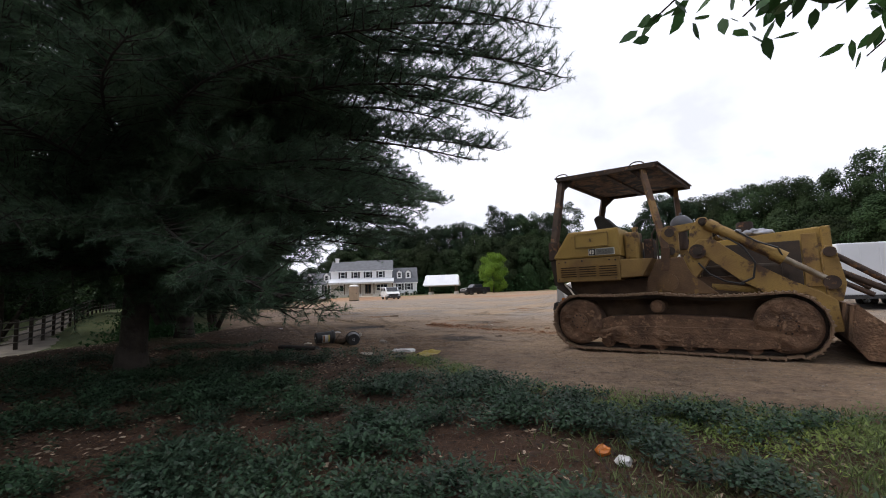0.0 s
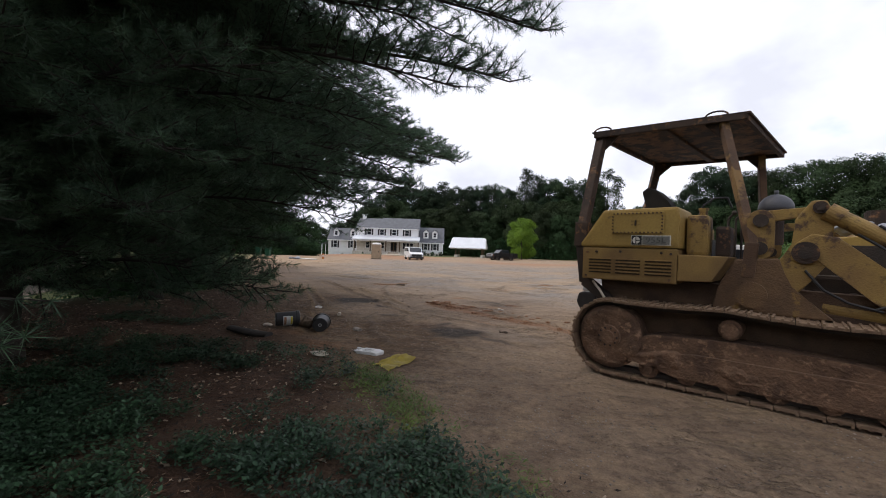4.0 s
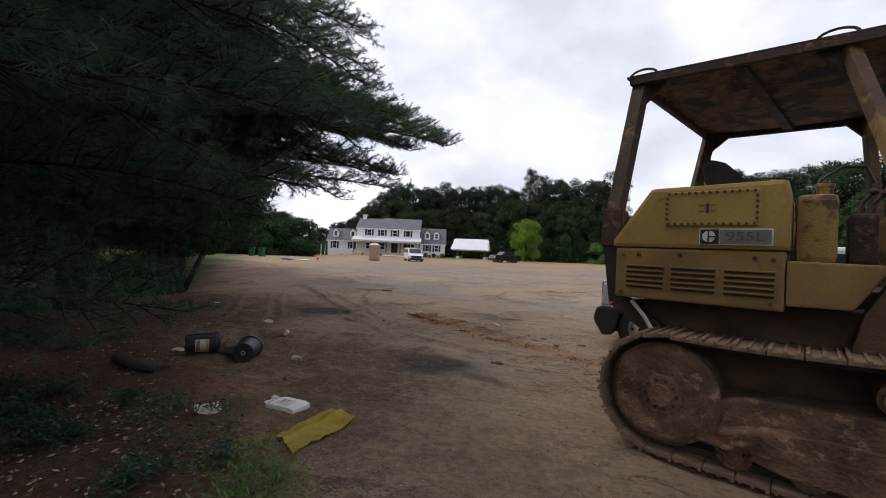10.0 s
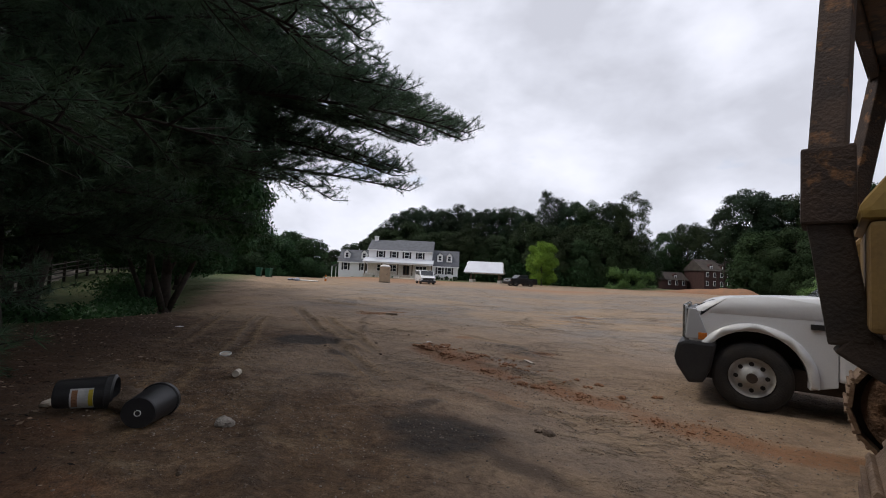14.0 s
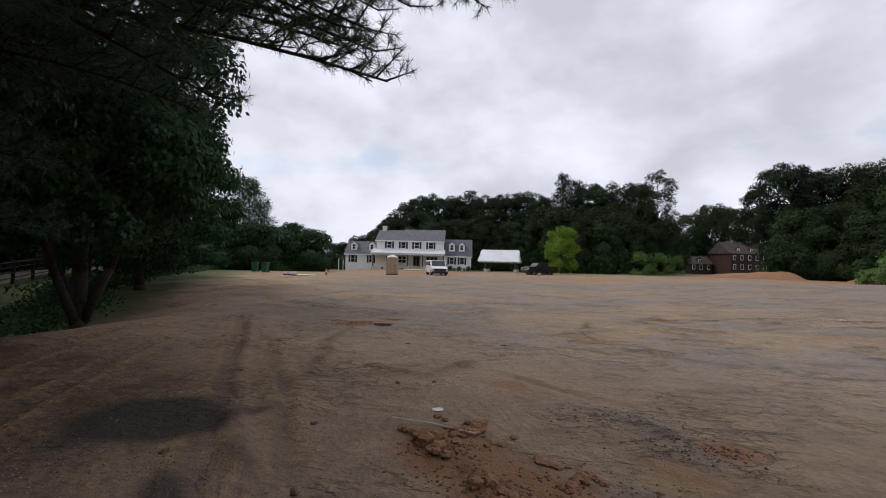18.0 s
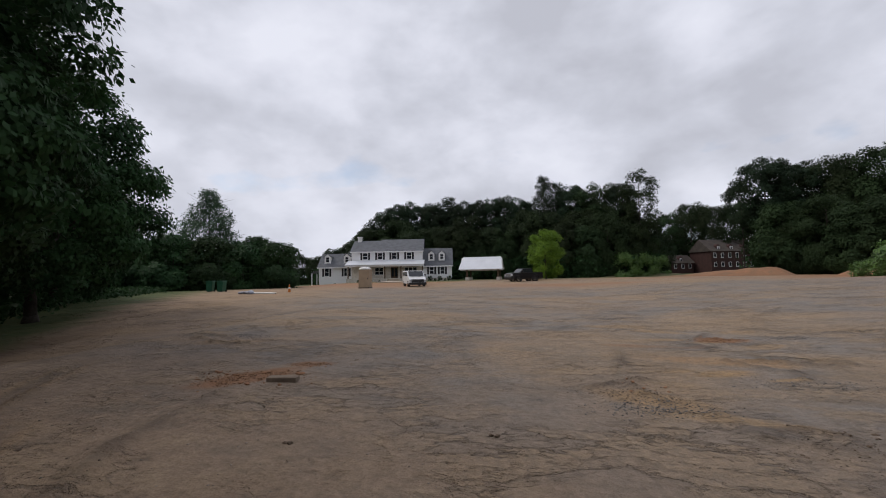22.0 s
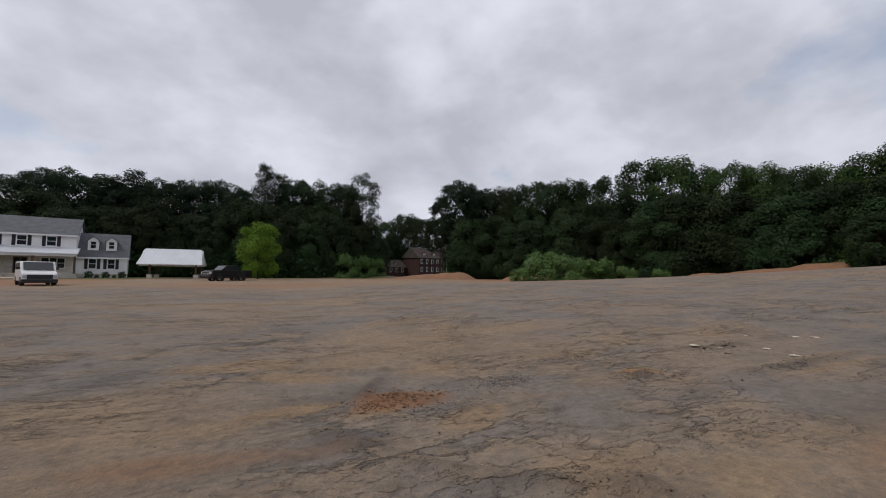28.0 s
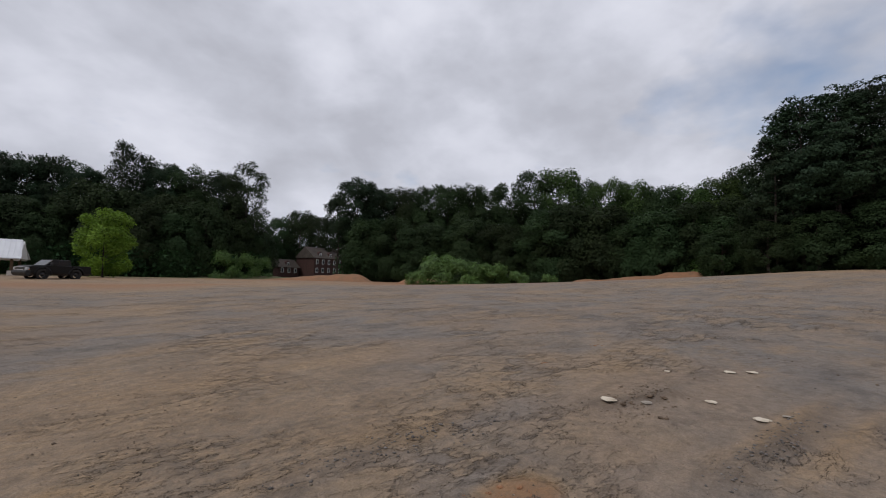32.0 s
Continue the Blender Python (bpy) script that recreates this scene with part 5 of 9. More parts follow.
def foliage(rs, lobes, count, size, rough=0.42, shaggy=0.16, droop=0.2):
    """Leaves laid like shingles over the outer side of a crown's lobes, with a thin scatter inside them."""
    cen, rad = lobes
    mid = cen.mean(0) - np.array((0, 0, 0.25 * np.ptp(cen[:, 2])))
    area = rad[:, 0] * (rad[:, 0] + rad[:, 2])
    pick = rs.choice(len(cen), count, p=area / area.sum())
    d = unit(rs.normal(0, 1, (count, 3)))
    out = unit(cen[pick] - mid)
    # most of what faces the middle of the crown is turned outwards
    inner = np.sum(d * out, -1) < -0.25
    flip = inner & (rs.uniform(0, 1, count) < 0.8)
    d[flip] = d[flip] - 2 * out[flip] * np.sum(d[flip] * out[flip], -1, keepdims=True)
    bump = 1 + shaggy * np.sin(d[:, :1] * 5.1 + pick[:, None]) * np.sin(d[:, 1:2] * 4.3 + 2.0 * pick[:, None]) + shaggy * 0.5 * np.sin(d[:, 2:3] * 9 + pick[:, None])
    depth = np.where(rs.uniform(0, 1, (count, 1)) < 0.14, rs.uniform(0.3, 0.85, (count, 1)), rs.normal(0.94, 0.11, (count, 1)))
    c = cen[pick] + d * rad[pick] * bump * depth
    face = unit(0.75 * unit(d / rad[pick]) + 0.55 * out + np.array((0, 0, 0.15)) + rs.normal(0, rough, c.shape))
    along = rs.normal(0, 0.6, c.shape) + 0.5 * d + np.array((0, 0, -droop))
    along = unit(along - face * np.sum(along * face, -1, keepdims=True))
    side = np.cross(face, along)
    ln = rs.uniform(0.65, 1.35, count) * size
    if size > 0.255:
        return shards(c, along, side, ln, ln * 0.85)
    return cards(c, along, side, ln, ln * 0.6)


def broad(rx, height, base, n, seed, swell=0.42, lobe=0.34, flat=0.82):
    """Lobes of a full leafy crown, widest at swell of its height."""
    lr = np.random.RandomState(seed)
    h = lr.uniform(0.04, 0.97, n)
    h[0], h[1] = 0.93, 0.84
    prof = np.where(h < swell, 0.62 + 0.38 * (h / swell), np.sqrt(np.clip(1 - ((h - swell) / (1.05 - swell)) ** 2, 0, 1)))
    a = np.arange(n) * 2.39996 + lr.uniform(-0.5, 0.5, n)
    r = rx * prof * lr.uniform(0.42, 0.80, n)
    size = rx * lobe * lr.uniform(0.7, 1.25, n)
    cen = np.stack([r * np.cos(a), r * np.sin(a), base + h * (height - base) - 0.55 * size * flat], -1)
    return cen, np.stack([size, size, size * flat], -1)


def tiers(rx, height, base, n, seed, lobe=0.30, flat=0.42, taper=0.75):
    """Flattened plumes of a pine, set round a bare trunk with gaps between."""
    lr = np.random.RandomState(seed)
    h = (np.arange(n) + lr.uniform(0, 1, n)) / n
    a = np.arange(n) * 2.39996 + lr.uniform(-0.6, 0.6, n)
    prof = np.clip(1 - h, 0.05, 1) ** taper * np.clip(0.55 + 2.2 * h, 0, 1)
    r = rx * prof * lr.uniform(0.45, 0.85, n)
    size = rx * lobe * (0.55 + 0.6 * prof) * lr.uniform(0.75, 1.3, n)
    cen = np.stack([r * np.cos(a), r * np.sin(a), base + h * (height - base) - 0.3 * size], -1)
    return cen, np.stack([size, size, size * flat], -1)


def boughs(bm, base, top, r, n, rng, reach, rise, seg=9):
    """A tapered, slightly crooked trunk with limbs."""
    pts, p = [], Vector((0, 0, base))
    steps = 7
    for i in range(steps + 1):
        pts.append(p.copy())
        p = p + Vector((rng.uniform(-0.05, 0.05) * r * 6, rng.uniform(-0.05, 0.05) * r * 6, (top - base) / steps))
    for i in range(steps):
        rod(bm, pts[i], pts[i + 1] + (pts[i + 1] - pts[i]) * 0.03, r * (1 - 0.12 * i), seg, r * (1 - 0.12 * (i + 1)))
    rod(bm, Vector((0, 0, base - 0.25)), pts[0] + Vector((0, 0, 0.35)), r * 1.7, seg, r * 1.0)
    for k in range(n):
        s = rng.uniform(0.25, 0.97)
        i = min(steps - 1, int(s * steps))
        a = pts[i] + (pts[i + 1] - pts[i]) * (s * steps - i)
        az = rng.uniform(0, math.tau)
        ln = reach * rng.uniform(0.6, 1.0) * (1.1 - 0.6 * s)
        mid = a + Vector((math.cos(az) * ln * 0.5, math.sin(az) * ln * 0.5, rise * ln * 0.35))
        end = mid + Vector((math.cos(az + 0.3) * ln * 0.5, math.sin(az + 0.3) * ln * 0.5, rise * ln * 0.5))
        rr = r * 0.38 * (1.05 - 0.7 * s)
        rod(bm, a, mid, rr, 6, rr * 0.7)
        rod(bm, mid, end, rr * 0.7, 6, rr * 0.25)
    return bm


def tree(name, m, label, category, lobes, count, size, leaf, trunk=(6.0, 0.16, 14, 2.5, 0.7), seed=1, group="", rough=0.42, shaggy=0.09, droop=0.2):
    rs, rng = np.random.RandomState(seed), random.Random(seed)
    root = thing(name, m, label, category, group)
    bm = bmesh.new()
    boughs(bm, 0.0, trunk[0], trunk[1], trunk[2], rng, trunk[3], trunk[4])
    part("trunk", bm, M["bark"], root, smooth=True)
    v, f = foliage(rs, lobes, count, size, rough, shaggy, droop)
    part_np("crown", v, f, M[leaf], root)
    return root


def at(x, y, s=1.0, rz=0.0, z=None, sz=None):
    return pose(x, y, float(lie(x, y)) - 0.05 if z is None else z, 0, 0, rz) @ Matrix.Diagonal((s, s, sz or s, 1))


# woodland kinds, each built once at its own height and copied
broad_a = tree("woodland_tree", at(46.0, 104.0), "tall leafy woodland tree behind the dirt lot", "tree", broad(5.4, 18.0, 3.0, 70, 3, 0.45, 0.25, 0.95), 22500, 0.27, "leaf_wood", (15, 0.30, 18, 4.5, 0.8), 11, "woodland edge")
broad_b = tree("woodland_tree", at(52.0, 97.0), "tall leafy woodland tree behind the dirt lot", "tree", broad(6.2, 16.0, 1.6, 76, 5, 0.5, 0.24, 0.95), 23500, 0.27, "leaf_wood", (13, 0.32, 18, 5, 0.7), 12, "woodland edge")
broad_c = tree("woodland_tree", at(60.0, 84.0), "rounded leafy woodland tree with low branches", "tree", broad(5.0, 11.0, 0.2, 60, 8, 0.4, 0.25, 0.95), 19000, 0.265, "leaf_wood", (9, 0.26, 16, 4.0, 0.7), 13, "woodland edge")
slim = tree("woodland_tree", at(19.6, 102.6, 0.95, 40, None, 1.10), "slender tulip-shaped tree at the end of the wood", "tree", broad(4.6, 19.0, 2.5, 74, 15, 0.66, 0.24, 0.95), 19000, 0.265, "leaf_wood", (17, 0.24, 18, 3.0, 1.0), 16, "woodland edge", 0.5, 0.22)
pine_a = tree("woodland_pine", at(-24.0, 112.0), "tall dark pine with a bare trunk in the woodland", "tree", broad(4.4, 18.5, 7.5, 54, 21, 0.55, 0.26, 0.7), 13500, 0.265, "leaf_pine", (17.5, 0.24, 22, 3.4, 0.25), 21, "woodland edge", 0.5, 0.24, 0.1)
pine_b = tree("woodland_pine", at(-20.0, 112.0), "tall dark pine with a ragged crown in the woodland", "tree", tiers(4.8, 19.5, 5.0, 64, 22, 0.27, 0.6, 0.5), 13500, 0.265, "leaf_pine", (18.8, 0.24, 24, 3.8, 0.25), 22, "woodland edge", 0.5, 0.24, 0.1)
pine_c = tree("woodland_pine", at(65.0, 35.5, 1.0, 0, None, 0.95), "tall open-crowned pine with layered limbs", "tree", tiers(6.0, 21.5, 8.0, 70, 24, 0.19, 0.5, 0.40), 13500, 0.262, "leaf_pine", (20.8, 0.25, 30, 4.8, 0.15), 23, "woodland edge", 0.5, 0.24, 0.0)
broad_d = tree("woodland_tree", at(82.0, 33.0), "tall fresh green woodland tree east of the lot", "tree", broad(5.8, 17.0, 2.0, 74, 9, 0.5, 0.24, 0.95), 22500, 0.27, "leaf_fresh", (14, 0.30, 18, 4.6, 0.8), 14, "woodland edge")
TALL = {broad_d: 17.0, broad_a: 18.0, broad_b: 16.0, broad_c: 11.0, slim: 19.0, pine_a: 18.5, pine_b: 19.5, pine_c: 21.5}
rng = random.Random(77)


def wood(x, y, kinds, height, wide=1.0, z=None):
    """One more tree of the woodland, of a given height."""
    src = rng.choice(kinds)
    s = height / TALL[src]
    return copy_thing(src, at(x, y, wide * s ** 0.6 * rng.uniform(0.92, 1.08), rng.uniform(0, 360), z, s))


BROAD, PINE = [broad_a, broad_b, broad_c], [pine_a, pine_b]
# crest of the wood behind the white house and carport: place, height, width
for x, y, h, w in ((-46.0, 104, 9.0, 0.9), (-42.5, 106, 10.6, 0.8), (-38.5, 108, 14.6, 0.8), (-35.2, 109, 16.9, 0.9), (-32.0, 110, 18.4, 0.9), (-29.2, 111, 18.8, 0.9), (-16.0, 112, 18.4, 0.8), (-3.8, 112, 18.6, 0.8), (17.2, 107, 19.6, 0.75)):
    wood(x, y, [pine_a], h, w)
for x, y, h, w in ((-25.4, 110, 16.6, 0.9), (-21.8, 111, 16.0, 0.9), (-18.5, 112, 17.6, 0.9), (-13.0, 113, 18.8, 0.8), (-10.2, 113, 19.0, 0.8), (-7.2, 113, 19.4, 0.75), (-1.2, 112, 17.0, 0.8), (1.6, 110, 22.6, 0.8), (4.4, 111, 21.2, 0.8),
                   (7.4, 110, 20.4, 0.9), (10.6, 110, 20.2, 0.9), (13.8, 109, 19.8, 0.9)):
    wood(x, y, [pine_a, pine_b, broad_a, pine_b], h, w)
for i in range(24):
    wood(-44 + i * 2.7 + rng.uniform(-1, 1), 119 + rng.uniform(-2, 3), PINE, rng.uniform(13.0, 16.5) + (2.0 if i > 14 else 0))
for i in range(26):
    wood(-40 + i * 2.35 + rng.uniform(-0.8, 0.8), 104.5 + rng.uniform(-2, 2), [broad_c, broad_b, broad_a], rng.uniform(9.0, 14.0))
for x, y, h in ((-12, 103, 7.5), (-6.5, 101, 8.5), (5.5, 100.5, 11.5), (9.5, 99.5, 10.0), (13.0, 100.0, 12.5), (17.5, 101.0, 10.0), (21.5, 103.0, 8.0), (22.8, 107.0, 9.0)):
    wood(x, y, [broad_c], h, 0.85)
# the gap with far trees behind the brick house
for x, y, h in ((27, 150, 11.0), (33, 158, 14.0), (39, 168, 18), (45, 172, 21), (30, 175, 15), (52, 172, 24), (49, 182, 22), (60, 186, 25), (57, 168, 22), (24, 132, 9.5), (29, 130, 7.5), (41.0, 103.5, 12.0), (64, 170, 23), (70, 172, 24), (76, 168, 24)):
    wood(x, y, BROAD[:2], h, 0.9)
# the wall of trees along the eastern side: its crest, then what stands before and behind
for x, y, h, w, k in ((36.8, 102.0, 18.0, 0.7, 1), (39.8, 100.0, 21.4, 0.9, 1), (42.8, 100.0, 20.4, 0.9, 1), (45.6, 100.0, 19.6, 0.9, 1), (48.5, 99.0, 20.2, 0.9, 0), (51.5, 96.5, 20.6, 0.9, 0), (54.0, 93.5, 20.6, 0.9, 0), (56.0, 91.0, 20.6, 0.9, 0), (58.5, 87.0, 20.2, 0.9, 0),
                      (60.5, 83.0, 20.0, 0.9, 0), (62.5, 79.0, 20.2, 0.9, 0), (64.5, 75.0, 22.0, 1.0, 0)):
    wood(x, y, [pine_a] if k else [broad_a, broad_b], h, w)
for x, y, h, w in ((67.0, 71.5, 22.4, 1.0), (69.0, 68.0, 20.0, 0.9), (71.0, 64.0, 20.0, 0.9), (73.0, 60.0, 19.2, 0.9), (74.5, 56.0, 17.4, 0.9), (76.0, 52.0, 16.6, 0.9), (77.5, 48.0, 16.6, 0.9), (78.5, 44.0, 17.4, 0.9), (80.0, 39.5, 18.4, 0.9)):
    wood(x, y, [broad_d, broad_b, broad_d] if y < 66 else [broad_a, broad_d], h, w)
for i in range(26):
    k = i / 25
    wood(41 + 38 * k + rng.uniform(-1.2, 1.2), 97 - 72 * k + rng.uniform(-1.2, 1.2), [broad_c, broad_b], rng.uniform(9.0, 14.0))
for i in range(24):
    k = i / 23
    wood(56 + 42 * k + rng.uniform(-2, 2), 112 - 86 * k + rng.uniform(-2, 2), BROAD[:2], rng.uniform(15.5, 18.5) - 3 * k)
for x, y in ((84, 68), (87, 66), (90, 63), (95, 58), (98, 55)):
    wood(x, y, PINE[:1], 19.5, 0.9)
for i in range(18):
    k = i / 17
    wood(86 + 10 * k + rng.uniform(-2, 2), 22 - 52 * k + rng.uniform(-2, 2), [broad_d, broad_d, broad_b], rng.uniform(13, 16))
for x, y, h in ((63.5, 37.5, 17.5), (66.5, 32.5, 22.0), (68.5, 36.0, 22.0), (69.0, 30.0, 22.6), (71.0, 33.5, 23.0), (72.0, 27.0, 22.6), (74.0, 31.0, 23.0), (73.0, 23.0, 22.0)):
    wood(x, y, [pine_c], h, rng.uniform(0.8, 0.95))
for x, y, h in ((62, 38, 6.0), (64, 34, 6.5), (66, 29, 7.0), (69, 25, 7.5), (63, 43, 6.0), (72, 21, 8.0), (70, 30, 9.0), (74, 25, 9.5), (67, 40, 8.5)):
    wood(x, y, [broad_c], h)
# behind the walker, to close the place
for i in range(22):
    a = math.radians(118 + i * 7.6)
    wood(72 * math.sin(a) * rng.uniform(0.9, 1.1), 12 + 72 * math.cos(a) * rng.uniform(0.9, 1.1), BROAD[:2], rng.uniform(13, 18))
# far low trees on the western side
for i in range(30):
    wood(-125 + i * 2.9 + rng.uniform(-1, 1), 150 + 0.15 * (-125 + i * 2.9) + rng.uniform(-4, 4), BROAD[:2], rng.uniform(12, 15.5), 0.9, -4.5)
for i in range(16):
    x = -100 + i * 3.4 + rng.uniform(-1, 1)
    wood(x, 84 - 0.35 * (x + 50) * 0.4 + rng.uniform(-3, 3), [broad_c], rng.uniform(6.0, 8.5), 0.9, -1.5)
# beyond the fence to the west
for i in range(24):
    wood(-50 - 0.25 * i + rng.uniform(-3, 3), -22 + i * 3.4 + rng.uniform(-1.5, 1.5), BROAD[:2], rng.uniform(11, 14), 1.0, -0.8)

HOUSE_M = Matrix.Translation((-15.4, 90.0, 0.045)) @ Matrix.Rotation(radians(12), 4, "Z") @ Matrix.Diagonal((0.91, 0.95, 0.965, 1)) @ Matrix.Translation((15.4, -90.0, 0))

# single trees and shrubs
tree("young_tree", at(1.0, 84.5), "bright lime-green young tree beside the black pickup", "tree", broad(3.2, 8.0, 0.7, 60, 17, 0.42, 0.25), 11000, 0.25, "leaf_lime", (5.5, 0.10, 12, 2.2, 0.9), 31, rough=0.55)
tree("isolated_tree", at(-45.5, 66.0, 0.95), "open-crowned pale green tree with layered limbs beyond the shrubs", "tree", tiers(8.4, 14.6, 1.2, 110, 19, 0.20, 0.6, 0.85), 30000, 0.25, "leaf_cedar", (13.8, 0.2, 40, 7.0, 0.3), 32, rough=0.6, shaggy=0.3, droop=0.0)
evergreen = tree("evergreen_shrub", at(-38.0, 57.5), "dense dark evergreen shrub on the lot's edge", "shrub", broad(3.2, 6.0, 0.1, 26, 33, 0.3, 0.36), 9000, 0.27, "leaf_dark", (4.2, 0.1, 10, 1.6, 0.4), 33, "evergreen screen", 0.5)
for x, y, s in ((-41.5, 56, 1.05), (-35.0, 59.5, 0.86), (-32.0, 62.0, 0.92), (-45.5, 57, 1.0), (-37, 64, 1.1), (-50, 58, 1.05), (-55, 61, 1.0), (-42, 68, 1.1), (-44.0, 72, 0.8), (-47.5, 76, 0.8), (-60, 56, 1.1), (-48, 52, 0.85)):
    copy_thing(evergreen, at(x, y, s, rng.uniform(0, 360)))
shrub = tree("shrub", at(35.0, 65.0), "leafy light green shrub at the lot's far edge", "shrub", broad(3.2, 4.0, -0.4, 26, 4, 0.3, 0.30), 9000, 0.25, "leaf_shrub", (1.8, 0.07, 10, 1.6, 0.8), 34, "lot-edge shrubs", 0.6, 0.3, -0.3)
for x, y, s, sz in ((37.0, 62.8, 0.95, 0.86), (39.3, 60.0, 0.88, 0.74), (33.6, 68.0, 0.55, 0.5), (41.3, 57.6, 0.50, 0.5), (46.5, 57.0, 0.42, 0.44), (15.5, 97.5, 0.95, 1.05), (19.0, 98.5, 0.9, 1.0), (66.0, 46.5, 0.75, 0.7), (22.0, 100.0, 0.8, 0.9)):
    copy_thing(shrub, at(x, y, s, rng.uniform(0, 360), None, sz))
foundation = tree("foundation_shrub", HOUSE_M @ pose(-19.7, 89.6, 0.22), "small clipped dark shrub by the house wall", "shrub", broad(0.5, 0.9, 0.0, 10, 6, 0.4, 0.4), 900, 0.12, "leaf_dark", (0.4, 0.03, 4, 0.3, 0.8), 35, "house planting")
for x, y, s in ((-17.8, 89.0, 1.05), (-15.9, 89.0, 1.1), (-18.8, 88.8, 0.6), (-16.8, 88.7, 0.55), (-38.5, 88.6, 0.9), (-36.0, 88.4, 1.0), (-33.5, 86.8, 0.5), (-31.0, 86.8, 0.5), (-29.4, 86.8, 0.45), (-24.0, 86.8, 0.5)):
    copy_thing(foundation, HOUSE_M @ pose(x, y + 0.5, 0.15 if x > -35 else -0.75) @ Matrix.Diagonal((s, s, s, 1)))

# leafy row along the fence
row_a = tree("roadside_tree", at(-13.6, 20.8), "large dark broadleaf tree with forked trunk by the fence", "tree", broad(4.7, 13.6, 2.5, 150, 41, 0.38, 0.17, 0.6), 52000, 0.19, "leaf_dark", (11.5, 0.20, 34, 4.0, 0.9), 41, "fence-side trees", 0.55, 0.30, 0.9)
row_b = tree("roadside_tree", at(-21.0, 28.7), "dark broadleaf tree with a domed crown at the lot's edge", "tree", broad(5.3, 10.6, 1.5, 150, 47, 0.28, 0.16, 0.6), 52000, 0.19, "leaf_dark", (10.0, 0.22, 34, 4.4, 0.8), 42, "fence-side trees", 0.55, 0.30, 0.9)
bm = bmesh.new()
for ex, ey, h in ((1.3, 0.5, 3.6), (-1.2, 0.9, 3.9), (0.4, -1.5, 3.4)):
    rod(bm, (0.08 * ex, 0.08 * ey, 0.25), (ex * 0.55, ey * 0.55, h * 0.5), 0.13, 9, 0.10)
    rod(bm, (ex * 0.55, ey * 0.55, h * 0.5), (ex, ey, h), 0.10, 9, 0.06)
part("stem", bm, M["bark"], row_a, "leaning forked stems", smooth=True)
for x, y, s, r in ((-17.6, 23.6, 0.9, 110), (-10.8, 14.4, 0.95, 200), (-26.5, 21.0, 1.0, 130), (-26.0, 1.0, 1.1, 10), (-35.5, 24.0, 1.05, 165), (-39.0, 31.0, 1.0, 300), (-16.5, 9.0, 1.1, 20), (-13.0, 2.0, 1.1, 300)):
    copy_thing(row_a, at(x, y, s, r))
for x, y, s, r in ((-27.5, 34.0, 0.85, 70), (-34.6, 38.0, 0.85, 160)):
    copy_thing(row_b, at(x, y, s, r))


# long-needled pines beside the walk
def pine_limb(seed, length):
    """One limb along +x: wood in one mesh, needles in another; both are shared by all limbs of that kind."""
    rs = np.random.RandomState(seed)
    bm = bmesh.new()
    steps = 12
    spine = [Vector((length * s, 0.10 * length * math.sin(3 * s + seed) * s, 0.05 * length * math.sin(2.4 * s) - 0.10 * length * s * s)) for s in np.linspace(0, 1, steps)]
    for i in range(steps - 1):
        rod(bm, spine[i], spine[i + 1], 0.010 * length ** 0.8 * (1 - 0.85 * i / steps), 6, 0.010 * length ** 0.8 * (1 - 0.85 * (i + 1) / steps))
    tufts, dirs = [], []
    n = int(length * 15)
    for k in range(n):
        s = 0.05 + 0.95 * (k + rs.uniform(0, 1)) / n
        i = min(steps - 2, int(s * (steps - 1)))
        a = spine[i].lerp(spine[i + 1], s * (steps - 1) - i)
        sidew = 1 if k % 2 else -1
        ln = (0.26 + 0.95 * (1 - s) * min(1, 0.40 + s * 2.4)) * rs.uniform(0.6, 1.15)
        ang = sidew * rs.uniform(0.55, 1.05)
        d = Vector((math.cos(ang), math.sin(ang), rs.uniform(-0.55, 0.60)))
        b = a + d * ln + Vector((0, 0, 0.06 * ln))
        rod(bm, a, b, 0.010, 4, 0.004)
        m = max(3, int(ln / 0.075))
        for q in range(m):
            u = 0.14 + 0.86 * (q + 1) / m
            p = a.lerp(b, u)
            if rs.uniform() < 0.9:
                tufts.append(p)
                dirs.append(d)
            if rs.uniform() < 0.75 * (1.1 - u * 0.4):
                sd = Vector((math.cos(ang + rs.choice([-1, 1]) * 0.8), math.sin(ang + rs.choice([-1, 1]) * 0.8), rs.uniform(-0.25, 0.6)))
                l2 = rs.uniform(0.08, 0.22)
                e = p + sd * l2
                rod(bm, p, e, 0.005, 3, 0.003)
                tufts.append(e)
                dirs.append(sd)
                tufts.append(p.lerp(e, 0.5))
                dirs.append(sd)
    c = np.array([tuple(p) for p in tufts])
    dd = unit(np.array([tuple(v) for v in dirs]))
    per = 20
    c = np.repeat(c, per, 0)
    d = unit(np.repeat(dd, per, 0) * rs.uniform(0.25, 1.3, (len(c), 1)) + rs.normal(0, 0.62, c.shape) + np.array((0, 0, -0.05)))
    side = unit(np.cross(d, rs.normal(0, 1, d.shape)))
    ln = rs.uniform(0.07, 0.13, (len(c), 1))
    w = 0.0050
    v = np.stack([c + side * w * 0.5, c - side * w * 0.5, c + d * ln], 1).reshape(-1, 3)
    f = np.arange(len(v)).reshape(-1, 3)
    return bm, v, f


BOUGHS = []
for seed, ln in ((1, 2.6), (2, 3.6), (3, 4.8), (4, 6.4)):
    BOUGHS.append((ln, pine_limb(seed, ln)))
BOUGH_MESH = []


